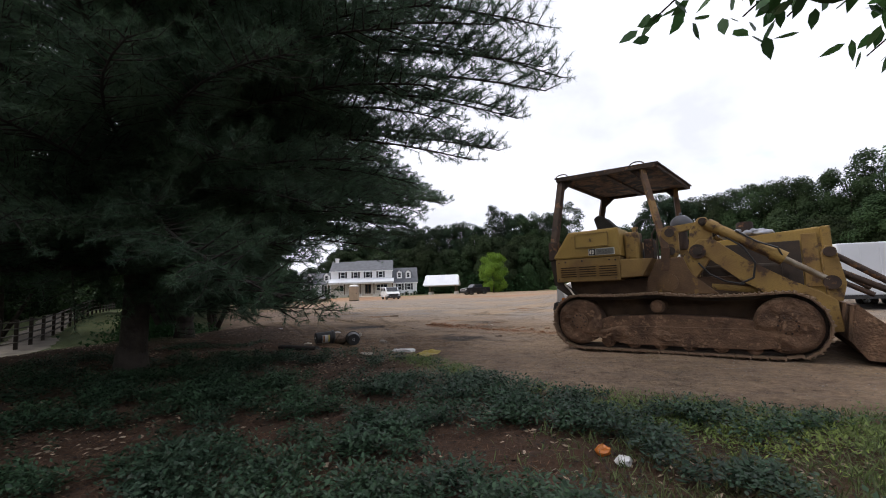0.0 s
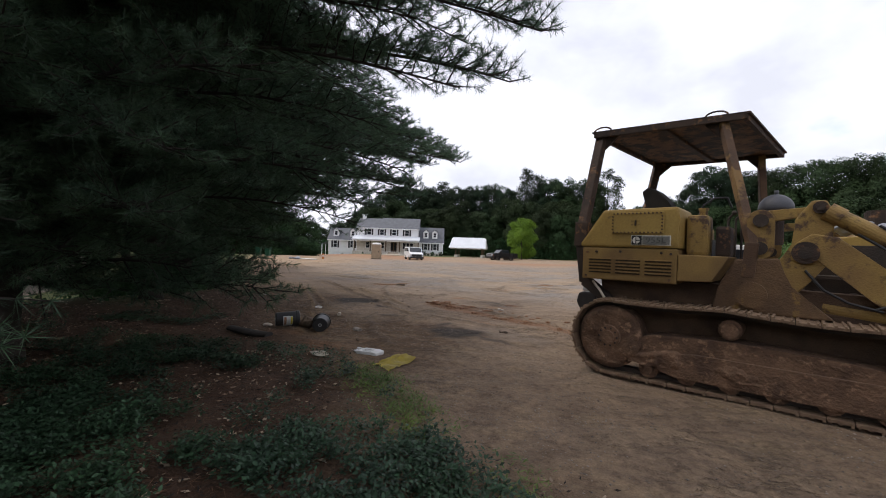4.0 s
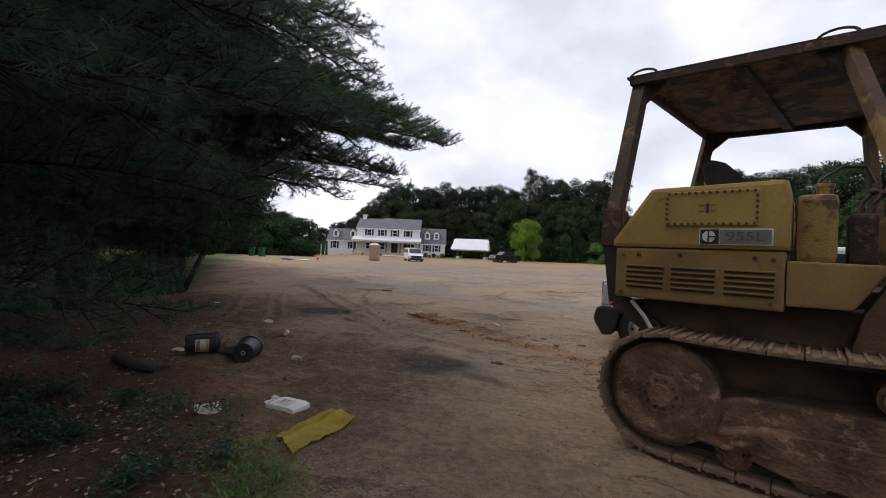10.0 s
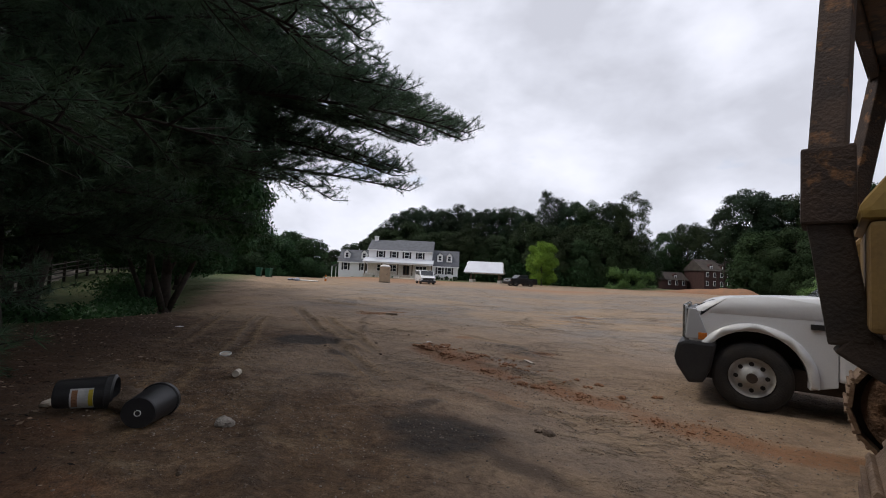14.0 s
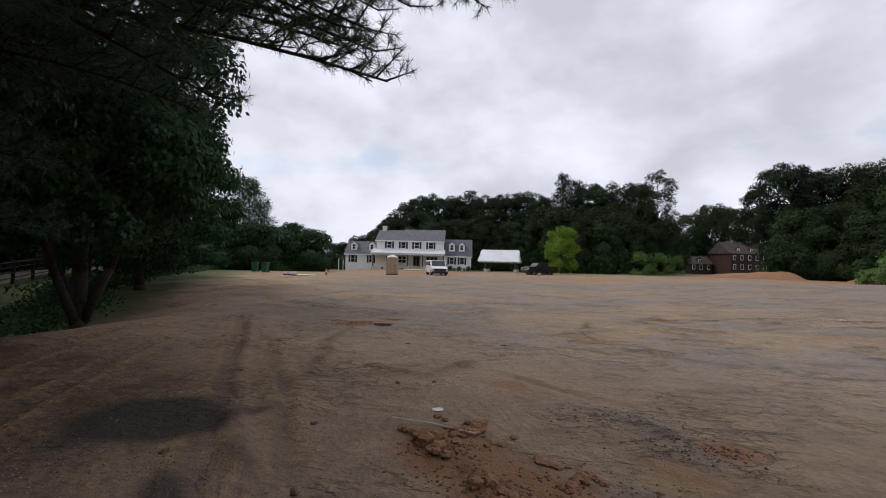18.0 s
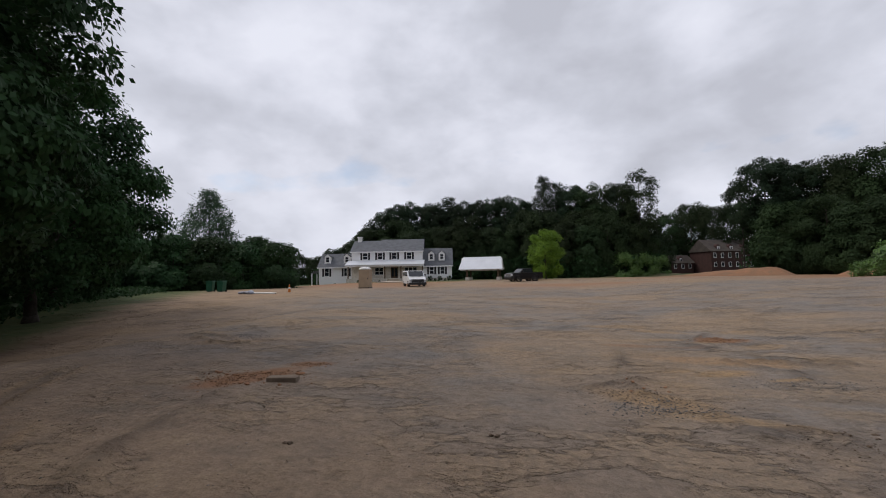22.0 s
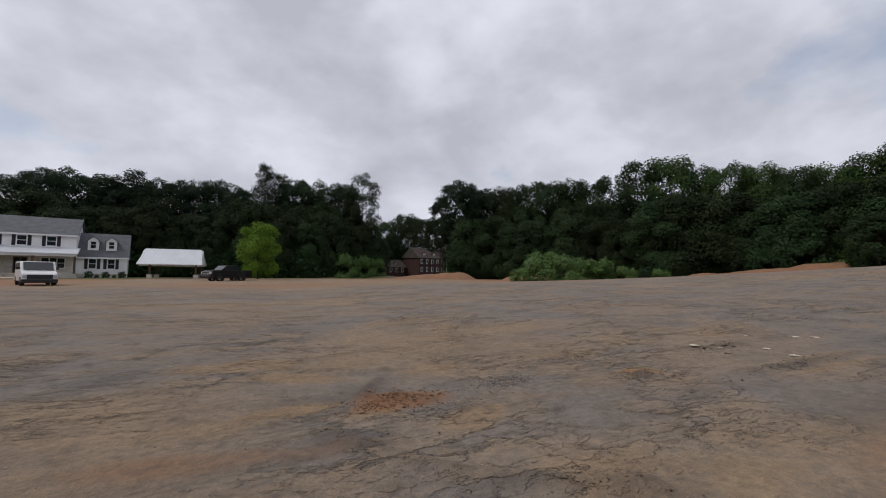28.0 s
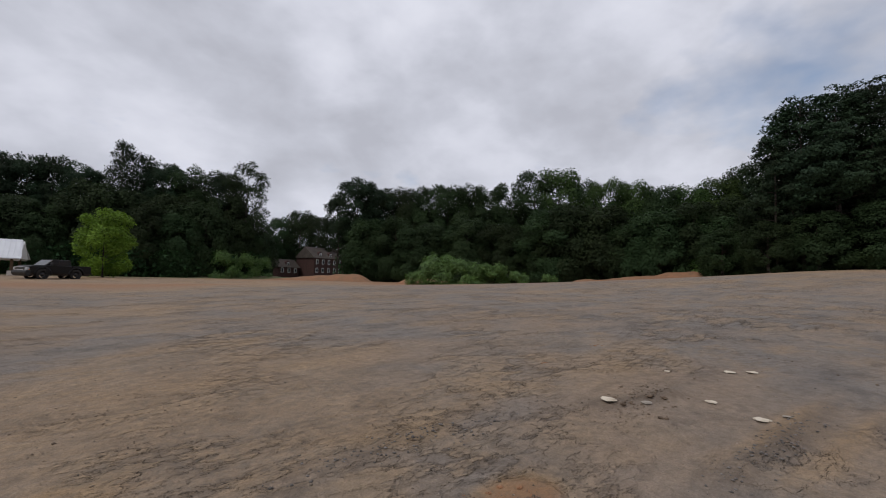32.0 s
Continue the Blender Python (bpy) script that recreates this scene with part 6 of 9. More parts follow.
def roadside_pine(x, y, height, trunk_r, label, low, n, reach, seed, extra=()):
    rng = random.Random(seed)
    root = thing("white_pine", pose(x, y, float(lie(x, y)) - 0.05), label, "tree", "pines beside the walk")
    bm = bmesh.new()
    pts = [Vector((0.1 * math.sin(i * 1.3 + seed), 0.1 * math.cos(i * 1.7), height * i / 9)) for i in range(10)]
    pts[0] = Vector((0, 0, -0.1))
    for i in range(9):
        rod(bm, pts[i], pts[i + 1], trunk_r * (1 - 0.1 * i), 14, trunk_r * (1 - 0.1 * (i + 1)))
    rod(bm, (0, 0, -0.2), (0, 0, 0.5), trunk_r * 1.5, 14, trunk_r)
    part("trunk", bm, M["bark"], root, "dark grooved trunk", smooth=True)
    jobs = []
    for k in range(n):
        s = (k + rng.random()) / n
        h = low + (height - low) * s ** 0.9
        ln = reach * (1 - 0.78 * s) * rng.uniform(0.7, 1.08)
        jobs.append((h, rng.uniform(0, 360), ln, rng.uniform(-14, 8) + 22 * s))
    jobs += list(extra)
    for h, az, ln, up in jobs:
        i = min(range(len(BOUGHS)), key=lambda q: abs(BOUGHS[q][0] - ln * rng.uniform(0.85, 1.15)))
        base_len, made = BOUGHS[i]
        while len(BOUGH_MESH) <= i:
            BOUGH_MESH.append(None)
        sc = ln / base_len
        m = pose(0, 0, h, 0, 0, az) @ pose(0, 0, 0, rng.uniform(-25, 25), -up, 0) @ Matrix.Diagonal((sc, max(sc, 0.75) if sc < 1 else min(sc, 1.3), max(sc, 0.75) if sc < 1 else min(sc, 1.3), 1))
        if BOUGH_MESH[i] is None:
            bm, v, f = made
            wood_part = part("limb", bm, M["twig"], root)
            need = part_np("needles", v, f, M["needles"], wood_part)
            BOUGH_MESH[i] = (wood_part.data, need.data)
        else:
            wood_part = new("limb", BOUGH_MESH[i][0])
            wood_part.parent = root
            need = new("needles", BOUGH_MESH[i][1])
            need.parent = wood_part
        wood_part.matrix_basis = m
    return root


roadside_pine(-5.2, 6.9, 13.0, 0.20, "large long-needled pine with low sweeping limbs and dark trunk", 1.7, 66, 5.2, 1,
              extra=[(4.9, 6, 7.3, 5), (4.7, 2, 6.9, 5), (4.4, 9, 6.6, 4), (4.1, 3, 6.4, 4), (3.6, 5, 6.1, 4), (3.4, 0, 5.9, 4), (3.2, -5, 5.6, 4), (5.2, -1, 6.8, 6), (5.8, 8, 6.6, 7), (4.3, -2, 6.8, 3), (3.1, 8, 4.6, 3), (4.8, 20, 5.8, 4), (2.5, -30, 4.0, 8), (3.0, -48, 4.6, 8), (4.4, -32, 6.4, 4), (5.6, -4, 7.0, 6), (6.2, -24, 6.8, 8), (1.9, 25, 4.2, 4), (2.2, 48, 4.6, 4),
                     (3.4, 42, 5.6, 4), (4.4, 52, 6.2, 4), (5.4, 62, 6.0, 4), (1.7, -60, 2.8, 12), (2.0, -75, 3.4, 10), (1.6, -15, 3.8, 6), (2.3, -5, 4.6, 4), (2.8, 30, 5.0, 4), (3.7, 0, 5.2, 4), (3.8, -22, 5.4, 6), (5.0, 8, 6.0, 6),
                     (2.0, -40, 3.2, 10), (2.6, -62, 4.2, 8), (3.4, -70, 5.4, 6), (4.2, -55, 6.0, 6), (5.2, -42, 6.4, 8), (6.8, -12, 6.6, 10), (6.6, 12, 6.8, 8), (7.4, -2, 6.4, 12), (7.4, -30, 6.2, 12),
                     (1.6, -85, 3.4, 8), (1.3, -20, 2.4, 8), (1.2, 20, 3.0, 2), (1.8, -110, 4.4, 4), (1.9, -95, 4.4, 6), (2.3, -130, 4.8, 6), (1.0, 45, 3.2, 0), (1.2, 65, 3.4, 2), (2.6, -85, 4.8, 6), (3.0, -100, 5.0, 8), (2.2, -170, 4.6, 4),
                     (4.6, -10, 6.0, 6), (5.0, -18, 6.2, 8), (5.4, -26, 6.2, 8), (6.0, -14, 6.2, 10), (6.4, -34, 6.0, 10), (4.0, -26, 5.6, 6), (3.5, -14, 5.4, 6), (3.2, -34, 5.0, 6), (7.0, -22, 6.0, 14), (5.8, -6, 6.0, 8), (2.7, -18, 4.6, 6), (6.8, -40, 5.8, 12), (8.0, -16, 5.6, 14), (8.2, -36, 5.4, 14), (4.4, -44, 5.4, 8), (2.4, -8, 4.4, 4)])
roadside_pine(-8.6, 12.4, 14.0, 0.22, "long-needled pine with limbs reaching over the dirt track", 4.2, 84, 5.6, 2,
              extra=[(4.0, 14, 8.2, 4), (5.2, 22, 6.8, 3), (4.6, 6, 6.4, 3), (6.0, 12, 6.0, 3), (6.0, 30, 6.8, 3), (6.8, 24, 6.2, 4), (7.0, 42, 7.0, 4), (4.6, -8, 5.8, 4), (6.4, 0, 5.6, 4), (4.4, 30, 6.2, 4), (7.6, 10, 5.4, 6), (5.4, 38, 7.0, 4),
                     (7.6, 34, 6.2, 4), (8.2, 48, 7.0, 6), (8.4, 22, 6.0, 8), (5.8, 50, 7.0, 4), (6.6, 56, 7.6, 4), (4.2, 20, 7.4, 4), (4.4, 8, 7.0, 4), (3.6, -14, 5.6, 6), (3.8, -30, 6.0, 6),
                     (4.5, 26, 8.5, 4), (4.7, 28, 8.5, 4), (5.2, 34, 8.4, 4), (4.5, 45, 5.8, 4), (5.2, 52, 6.0, 5), (5.9, 47, 6.0, 6), (6.6, 55, 6.2, 6), (7.3, 48, 6.0, 8), (4.0, 55, 5.4, 5), (3.6, 62, 5.4, 5), (8.0, 58, 6.0, 8), (5.0, 62, 6.0, 5), (6.0, 66, 6.2, 6), (4.2, 36, 5.6, 4), (5.4, 40, 5.8, 5), (2.95, 21, 7.2, 4), (3.6, 21, 7.0, 4), (3.4, 18, 6.8, 4), (4.2, 24, 7.4, 4), (3.3, 24, 6.8, 5), (1.8, -20, 4.0, 6), (2.2, 0, 4.2, 6), (1.6, 20, 3.6, 6), (2.6, -40, 4.4, 6), (2.0, 40, 4.0, 6), (2.8, 12, 4.8, 6), (3.0, 48, 5.2, 6), (1.8, -60, 4.2, 6), (1.6, 62, 3.8, 6), (3.4, 24, 7.1, 5), (4.4, 30, 7.2, 4), (4.9, 30, 8.3, 4), (5.0, 27, 7.5, 5), (4.2, 27, 7.5, 5)])
roadside_pine(-9.8, 5.2, 13.0, 0.2, "long-needled pine further back beside the gravel drive", 3.2, 70, 5.4, 3)


# undergrowth that fills the foot of the woods
def thicket(name, line, height, depth, count, size, leaf, label, seed):
    rs = np.random.RandomState(seed)
    pts = np.array(line, float)
    seg = np.hypot(*np.diff(pts, axis=0).T)
    cum = np.r_[0, np.cumsum(seg)] / seg.sum()
    s = rs.uniform(0, 1, count)
    x, y = np.interp(s, cum, pts[:, 0]), np.interp(s, cum, pts[:, 1])
    top = height * (0.55 + 0.9 * (fbm(s * 60, s * 0 + seed, 1.0, 3, seed) + 0.5))
    h = rs.uniform(0, 1, count) ** 0.8 * top
    c = np.stack([x + rs.normal(0, depth, count), y + rs.normal(0, depth, count), h], -1)
    c[:, 2] += lie(c[:, 0], c[:, 1])
    along = unit(rs.normal(0, 1, c.shape) + np.array((0, 0, 0.2)))
    side = unit(np.cross(along, rs.normal(0, 1, c.shape)))
    ln = rs.uniform(0.7, 1.3, count) * size
    v, f = shards(c, along, side, ln, ln * 0.9)
    return tagged(part_np(name, v, f, M[leaf]), label, "undergrowth", kind="stuff")


thicket("undergrowth", ((40.5, 106), (46, 98), (60, 72), (76, 42), (86, 20), (94, -12)), 4.5, 1.3, 60000, 0.45, "leaf_dark", "dark tangled undergrowth at the foot of the eastern woods", 3)
thicket("undergrowth", ((-50, 106), (-20, 104), (8, 99), (20, 101)), 4.0, 1.2, 36000, 0.45, "leaf_dark", "dark undergrowth behind the white house", 4)
thicket("undergrowth", ((-23, 27), (-31, 38), (-39, 50), (-50, 52)), 0.5, 0.9, 12000, 0.2, "leaf_dark", "low weedy undergrowth along the lot's western edge", 5)
thicket("undergrowth", ((-9.8, 12.5), (-13.8, 18.5), (-18.8, 24.0), (-23, 27)), 0.42, 0.6, 12000, 0.11, "leaf_dark", "low weeds beneath the roadside trees", 6)
thicket("undergrowth", ((-25, 4), (-31, 16), (-38, 28), (-46, 42)), 3.2, 1.0, 30000, 0.32, "leaf_dark", "dark brush beyond the paddock fence", 8)
thicket("undergrowth", ((58, 104), (78, 72), (94, 40), (102, 0)), 9.0, 1.6, 30000, 0.8, "leaf_dark", "dense brush deep in the eastern woods", 9)
thicket("undergrowth", ((14, 176), (72, 170)), 9.0, 2.0, 10000, 0.9, "leaf_dark", "dark woodland behind the brick house", 10)
thicket("hedgerow", ((-40, -25), (-42, 5), (-52, 28), (-66, 46), (-80, 70)), 8.5, 1.6, 46000, 0.5, "leaf_dark", "tall overgrown hedgerow beyond the paddock", 7)


# ---------------------------------------------------------------- white house
def house():
    root = thing("white_house", HOUSE_M, "white two-storey farmhouse with grey roof and long front porch", "house")

    def wall(name, x0, x1, y0, y1, z0, z1, mat="white_paint", label=""):
        bm = bmesh.new()
        box(bm, x0, x1, y0, y1, z0, z1)
        return part(name, bm, M[mat], root, label)

    def gable_roof(x0, x1, y0, y1, ze, zr, over=0.35, name="roof"):
        bm = bmesh.new()
        ym, t = (y0 + y1) / 2, 0.18
        sl = (zr - ze) / (ym - y0)
        prof = [(y0 - over, ze - sl * over), (ym, zr), (y1 + over, ze - sl * over), (y1 + over, ze - sl * over + t), (ym, zr + t), (y0 - over, ze - sl * over + t)]
        v0 = [bm.verts.new((x0 - over * 0.7, y, z)) for y, z in prof]
        v1 = [bm.verts.new((x1 + over * 0.7, y, z)) for y, z in prof]
        for i in range(6):
            bm.faces.new((v0[i], v0[(i + 1) % 6], v1[(i + 1) % 6], v1[i]))
        bm.faces.new((v0[0], v0[1], v0[4], v0[5]))
        bm.faces.new((v0[1], v0[2], v0[3], v0[4]))
        bm.faces.new((v1[0], v1[1], v1[4], v1[5]))
        bm.faces.new((v1[1], v1[2], v1[3], v1[4]))
        r = part(name, bm, M["shingle"], root, "grey shingle roof")
        bm = bmesh.new()
        box(bm, x0 - over * 0.7, x1 + over * 0.7, y0 - over - 0.03, y0 - over, ze - sl * over - 0.06, ze - sl * over + 0.15)
        part("fascia", bm, M["white_paint"], r)
        for x in (x0, x1 - 0.15):
            bm = bmesh.new()
            va = [bm.verts.new((x, y, z)) for y, z in ((y0 + 0.02, ze - 0.01), (ym, zr - 0.02), (y1 - 0.02, ze - 0.01))]
            vb = [bm.verts.new((x + 0.15, y, z)) for y, z in ((y0 + 0.02, ze - 0.01), (ym, zr - 0.02), (y1 - 0.02, ze - 0.01))]
            bm.faces.new(va)
            bm.faces.new(vb[::-1])
            for i in range(3):
                bm.faces.new((va[i], vb[i], vb[(i + 1) % 3], va[(i + 1) % 3]))
            part("gable", bm, M["white_paint"], r)
        return r

    def window(cx, z0, z1, w, y, shutters=True, sashes=1, sh=0.38):
        bm = bmesh.new()
        for a, b, c, d in ((cx - w / 2 - 0.07, cx - w / 2, z0 - 0.07, z1 + 0.07), (cx + w / 2, cx + w / 2 + 0.07, z0 - 0.07, z1 + 0.07), (cx - w / 2, cx + w / 2, z1, z1 + 0.07), (cx - w / 2, cx + w / 2, z0 - 0.07, z0), (cx - w / 2, cx + w / 2, (z0 + z1) / 2 - 0.03, (z0 + z1) / 2 + 0.03)):
            box(bm, a, b, y - 0.06, y, c, d)
        for k in range(1, sashes):
            x = cx - w / 2 + w * k / sashes
            box(bm, x - 0.05, x + 0.05, y - 0.055, y, z0, z1)
        fr = part("window_frame", bm, M["white_paint"], root)
        for k in range(sashes):
            for za, zb in ((z0, (z0 + z1) / 2 - 0.03), ((z0 + z1) / 2 + 0.03, z1)):
                bm = bmesh.new()
                box(bm, cx - w / 2 + w * k / sashes + 0.02, cx - w / 2 + w * (k + 1) / sashes - 0.02, y - 0.02, y - 0.005, za, zb)
                part("pane", bm, M["pane"], fr)
        if shutters:
            for sx in (-1, 1):
                x = cx + sx * (w / 2 + 0.12 + sh / 2)
                bm = bmesh.new()
                box(bm, x - sh / 2, x + sh / 2, y - 0.05, y - 0.002, z0 - 0.1, z1 + 0.1, 0.008)
                for q in range(10):
                    zz = z0 - 0.04 + (z1 - z0 + 0.08) * q / 10
                    box(bm, x - sh / 2 + 0.05, x + sh / 2 - 0.05, y - 0.065, y - 0.05, zz, zz + 0.06)
                part("shutter", bm, M["shutter"], root, "black louvred shutter")

    F = 90.0
    # main block
    wall("main_wall", -35.4, -21.25, F, 98.4, 0.75, 5.9)
    wall("main_foundation", -35.35, -21.3, F + 0.05, 98.35, -0.3, 0.75, "stone_wash")
    gable_roof(-35.4, -30.0, F, 98.2, 5.9, 8.05)
    gable_roof(-29.75, -21.25, F, 98.4, 5.9, 8.25)
    for cx in (-32.66, -29.7, -26.86, -23.9):
        window(cx, 4.4, 5.55, 0.92, F)
    # wings
    wall("east_wing_wall", -21.22, -15.4, F + 0.5, 97.2, 0.74, 3.2)
    wall("east_wing_foundation", -21.2, -15.45, F + 0.55, 97.1, -0.1, 0.74, "stone_wash")
    gable_roof(-21.2, -15.4, F + 0.5, 97.2, 3.2, 6.35)
    for cx in (-19.45, -17.3):
        window(cx, 1.5, 2.75, 0.8, F + 0.5)
    wall("west_wing_wall", -42.1, -35.43, F + 0.5, 96.6, 0.45, 3.15)
    wall("west_wing_foundation", -42.05, -35.45, F + 0.54, 96.5, -1.3, 0.45, "white_paint", "white-painted basement wall")
    gable_roof(-42.1, -35.43, F + 0.5, 96.6, 3.15, 5.55)
    for cx in (-40.5, -36.6):
        window(cx, 1.4, 2.85, 0.8, F + 0.5)
    # side porch at the western end
    bm = bmesh.new()
    prism(bm, [(-44.0, 1.9), (-42.1, 2.7), (-42.1, 2.8), (-44.1, 1.98)], F + 1.5, F + 5)
    part("side_porch_roof", bm, M["shingle"], root)
    for y in (F + 1.6, F + 4.8):
        bm = bmesh.new()
        box(bm, -43.95, -43.8, y, y + 0.14, -1.2, 1.95)
        part("side_porch_post", bm, M["white_paint"], root)
    # dormers
    for cx, zs, roof_y in ((-19.5, 4.0, 0), (-17.4, 4.0, 0), (-40.5, 3.75, 0), (-36.6, 3.75, 0)):
        bm = bmesh.new()
        y0 = F + 1.1
        v = [(cx - 0.62, zs), (cx + 0.62, zs), (cx + 0.62, zs + 1.35), (cx, zs + 1.85), (cx - 0.62, zs + 1.35)]
        prism(bm, v, y0, y0 + 2.6)
        d = part("dormer", bm, M["white_paint"], root, "white gabled dormer")
        bm = bmesh.new()
        for sx in (-1, 1):
            a = [(cx + sx * 0.78, zs + 1.20), (cx, zs + 1.86), (cx, zs + 1.95), (cx + sx * 0.80, zs + 1.30)]
            prism(bm, a, y0 - 0.15, y0 + 2.7)
        part("dormer_roof", bm, M["shingle"], d)
        window(cx, zs + 0.3, zs + 1.2, 0.62, y0, False)
    # chimney
    bm = bmesh.new()
    box(bm, -34.9, -34.1, 93.6, 94.4, 7.2, 9.0)
    box(bm, -35.0, -34.0, 93.5, 94.5, 8.85, 9.0)
    part("chimney", bm, M["white_paint"], root, "white-painted chimney")
    # porch
    bm = bmesh.new()
    prism(bm, [(-35.9, -0.2), (-20.9, -0.2), (-20.9, 0.78), (-35.9, 0.78)], 87.6, F)
    part("porch_floor", bm, M["stone_wash"], root, "pale stone porch base")
    bm = bmesh.new()
    ya, yb = 87.2, F
    vs = [(ya, 3.22), (yb, 4.05), (yb, 4.17), (ya, 3.34)]
    v0 = [bm.verts.new((-36.1, y, z)) for y, z in vs]
    v1 = [bm.verts.new((-20.8, y, z)) for y, z in vs]
    bm.faces.new(v0)
    bm.faces.new(v1[::-1])
    for i in range(4):
        bm.faces.new((v0[i], v1[i], v1[(i + 1) % 4], v0[(i + 1) % 4]))
    pr = part("porch_roof", bm, M["metal_roof"], root, "white metal porch roof")
    for k in range(30):
        x = -36.0 + k * 0.52
        bm = bmesh.new()
        rod(bm, (x, ya, 3.35), (x, yb, 4.18), 0.02, 4)
        part("roof_seam", bm, M["metal_roof"], pr)
    bm = bmesh.new()
    box(bm, -36.0, -20.9, 87.35, 87.5, 2.98, 3.2)
    part("porch_beam", bm, M["white_paint"], root)
    bm = bmesh.new()
    box(bm, -35.4, -21.25, F - 0.03, F - 0.004, 0.8, 2.98)
    for x in (-35.5, -31.9, -28.4, -25.3, -21.1):
        bm2 = bmesh.new()
        box(bm2, x - 0.11, x + 0.11, 87.35, 87.55, 0.78, 2.98, 0.01)
        part("porch_post", bm2, M["porch_dark"], root, "brown timber porch post")
    part("porch_back_wall", bm, M["stone_wash"], root, "pale stone wall under the porch")
    bm = bmesh.new()
    box(bm, -27.55, -26.15, F - 0.10, F - 0.035, 0.80, 2.85, 0.01)
    dr = part("front_door", bm, M["porch_dark"], root, "dark double front door")
    for x in (-27.2, -26.5):
        bm = bmesh.new()
        box(bm, x - 0.22, x + 0.22, F - 0.115, F - 0.1, 1.1, 2.7)
        part("door_pane", bm, M["pane"], dr)
    window(-32.9, 1.5, 2.75, 0.8, F - 0.035, False)
    window(-29.9, 1.5, 2.75, 1.6, F - 0.035, False, 2)
    window(-23.6, 1.5, 2.75, 2.4, F - 0.035, False, 3)
    # steps and walk
    for k in range(4):
        bm = bmesh.new()
        box(bm, -27.9, -25.6, 86.5 + 0.27 * k, 87.6, 0.2 + 0.13 * k, 0.33 + 0.13 * k)
        part("porch_step", bm, M["concrete"], root)
    bm = bmesh.new()
    box(bm, -36.4, -36.2, 90.2, 90.4, 0.5, 3.1)
    part("downpipe", bm, M["white_paint"], root)
    return root


house()

bm = bmesh.new()
v = [bm.verts.new(p) for p in ((-28.6, 79.5, 0.27), (-22.6, 79.5, 0.27), (-25.4, 86.5, 0.30), (-28.2, 86.5, 0.30))]
bm.faces.new(v)
bmesh.ops.extrude_face_region(bm, geom=bm.faces[:])
bmesh.ops.translate(bm, vec=(0, 0, -0.12), verts=v)
walkway = part("pavement", bm, M["concrete"], None)
walkway.matrix_basis = HOUSE_M
tagged(walkway, "pale concrete front walk of the white house", "pavement", kind="structure")


# ---------------------------------------------------------------- carport
def carport():
    root = thing("carport", pose(0, 0, 0), "open carport with white metal roof and timber posts", "carport")
    x0, x1, y0, y1, ze, zr = -13.5, -6.0, 86.0, 91.4, 2.05, 4.2
    ym = (y0 + y1) / 2
    for ya, yb, nm in ((y0, ym, "front"), (y1, ym, "back")):
        bm = bmesh.new()
        va = [bm.verts.new((x, y, z)) for x, y, z in ((x0, ya, ze), (x1, ya, ze), (x1 - 0.4, yb, zr), (x0 + 0.4, yb, zr))]
        f = bm.faces.new(va)
        r = bmesh.ops.extrude_face_region(bm, geom=[f])
        bmesh.ops.translate(bm, vec=(0, 0, 0.09), verts=[q for q in r["geom"] if isinstance(q, bmesh.types.BMVert)])
        roof = part("roof_slope", bm, M["metal_roof"], root, "ribbed white metal roof")
        for k in range(17):
            x = x0 + 0.2 + k * (x1 - x0 - 0.4) / 16
            xt = x0 + 0.5 + k * (x1 - x0 - 1.0) / 16
            bm = bmesh.new()
            rod(bm, (x, ya, ze + 0.1), (xt, yb, zr + 0.1), 0.018, 4)
            part("roof_rib", bm, M["metal_roof"], roof)
    for xa in (x0 + 0.2, x1 - 0.35):
        bm = bmesh.new()
        va = [bm.verts.new((xa, y, z)) for y, z in ((y0 + 0.1, ze), (ym, zr - 0.1), (y1 - 0.1, ze))]
        vb = [bm.verts.new((xa + 0.15, y, z)) for y, z in ((y0 + 0.1, ze), (ym, zr - 0.1), (y1 - 0.1, ze))]
        bm.faces.new(va)
        bm.faces.new(vb[::-1])
        for i in range(3):
            bm.faces.new((va[i], vb[i], vb[(i + 1) % 3], va[(i + 1) % 3]))
        part("gable_end", bm, M["white_paint"], root)
    for x in (x0 + 1.4, x1 - 0.8):
        for y in (y0 + 0.6, y1 - 0.6):
            g = float(lie(x, y))
            bm = bmesh.new()
            box(bm, x - 0.12, x + 0.12, y - 0.12, y + 0.12, g + 0.5, ze + 0.05, 0.01)
            part("timber_post", bm, M["porch_dark"], root)
            bm = bmesh.new()
            box(bm, x - 0.28, x + 0.28, y - 0.28, y + 0.28, g - 0.1, g + 0.52, 0.02)
            part("stone_pier", bm, M["stone_wash"], root)
    bm = bmesh.new()
    box(bm, x0 + 0.2, x1 - 0.2, y0 + 0.5, y0 + 0.65, ze - 0.16, ze + 0.04)
    part("front_beam", bm, M["white_paint"], root)
    bm = bmesh.new()
    box(bm, x0 + 0.2, x1 - 0.2, y1 - 0.65, y1 - 0.5, ze - 0.16, ze + 0.04)
    part("back_beam", bm, M["white_paint"], root)
    return root


carport()


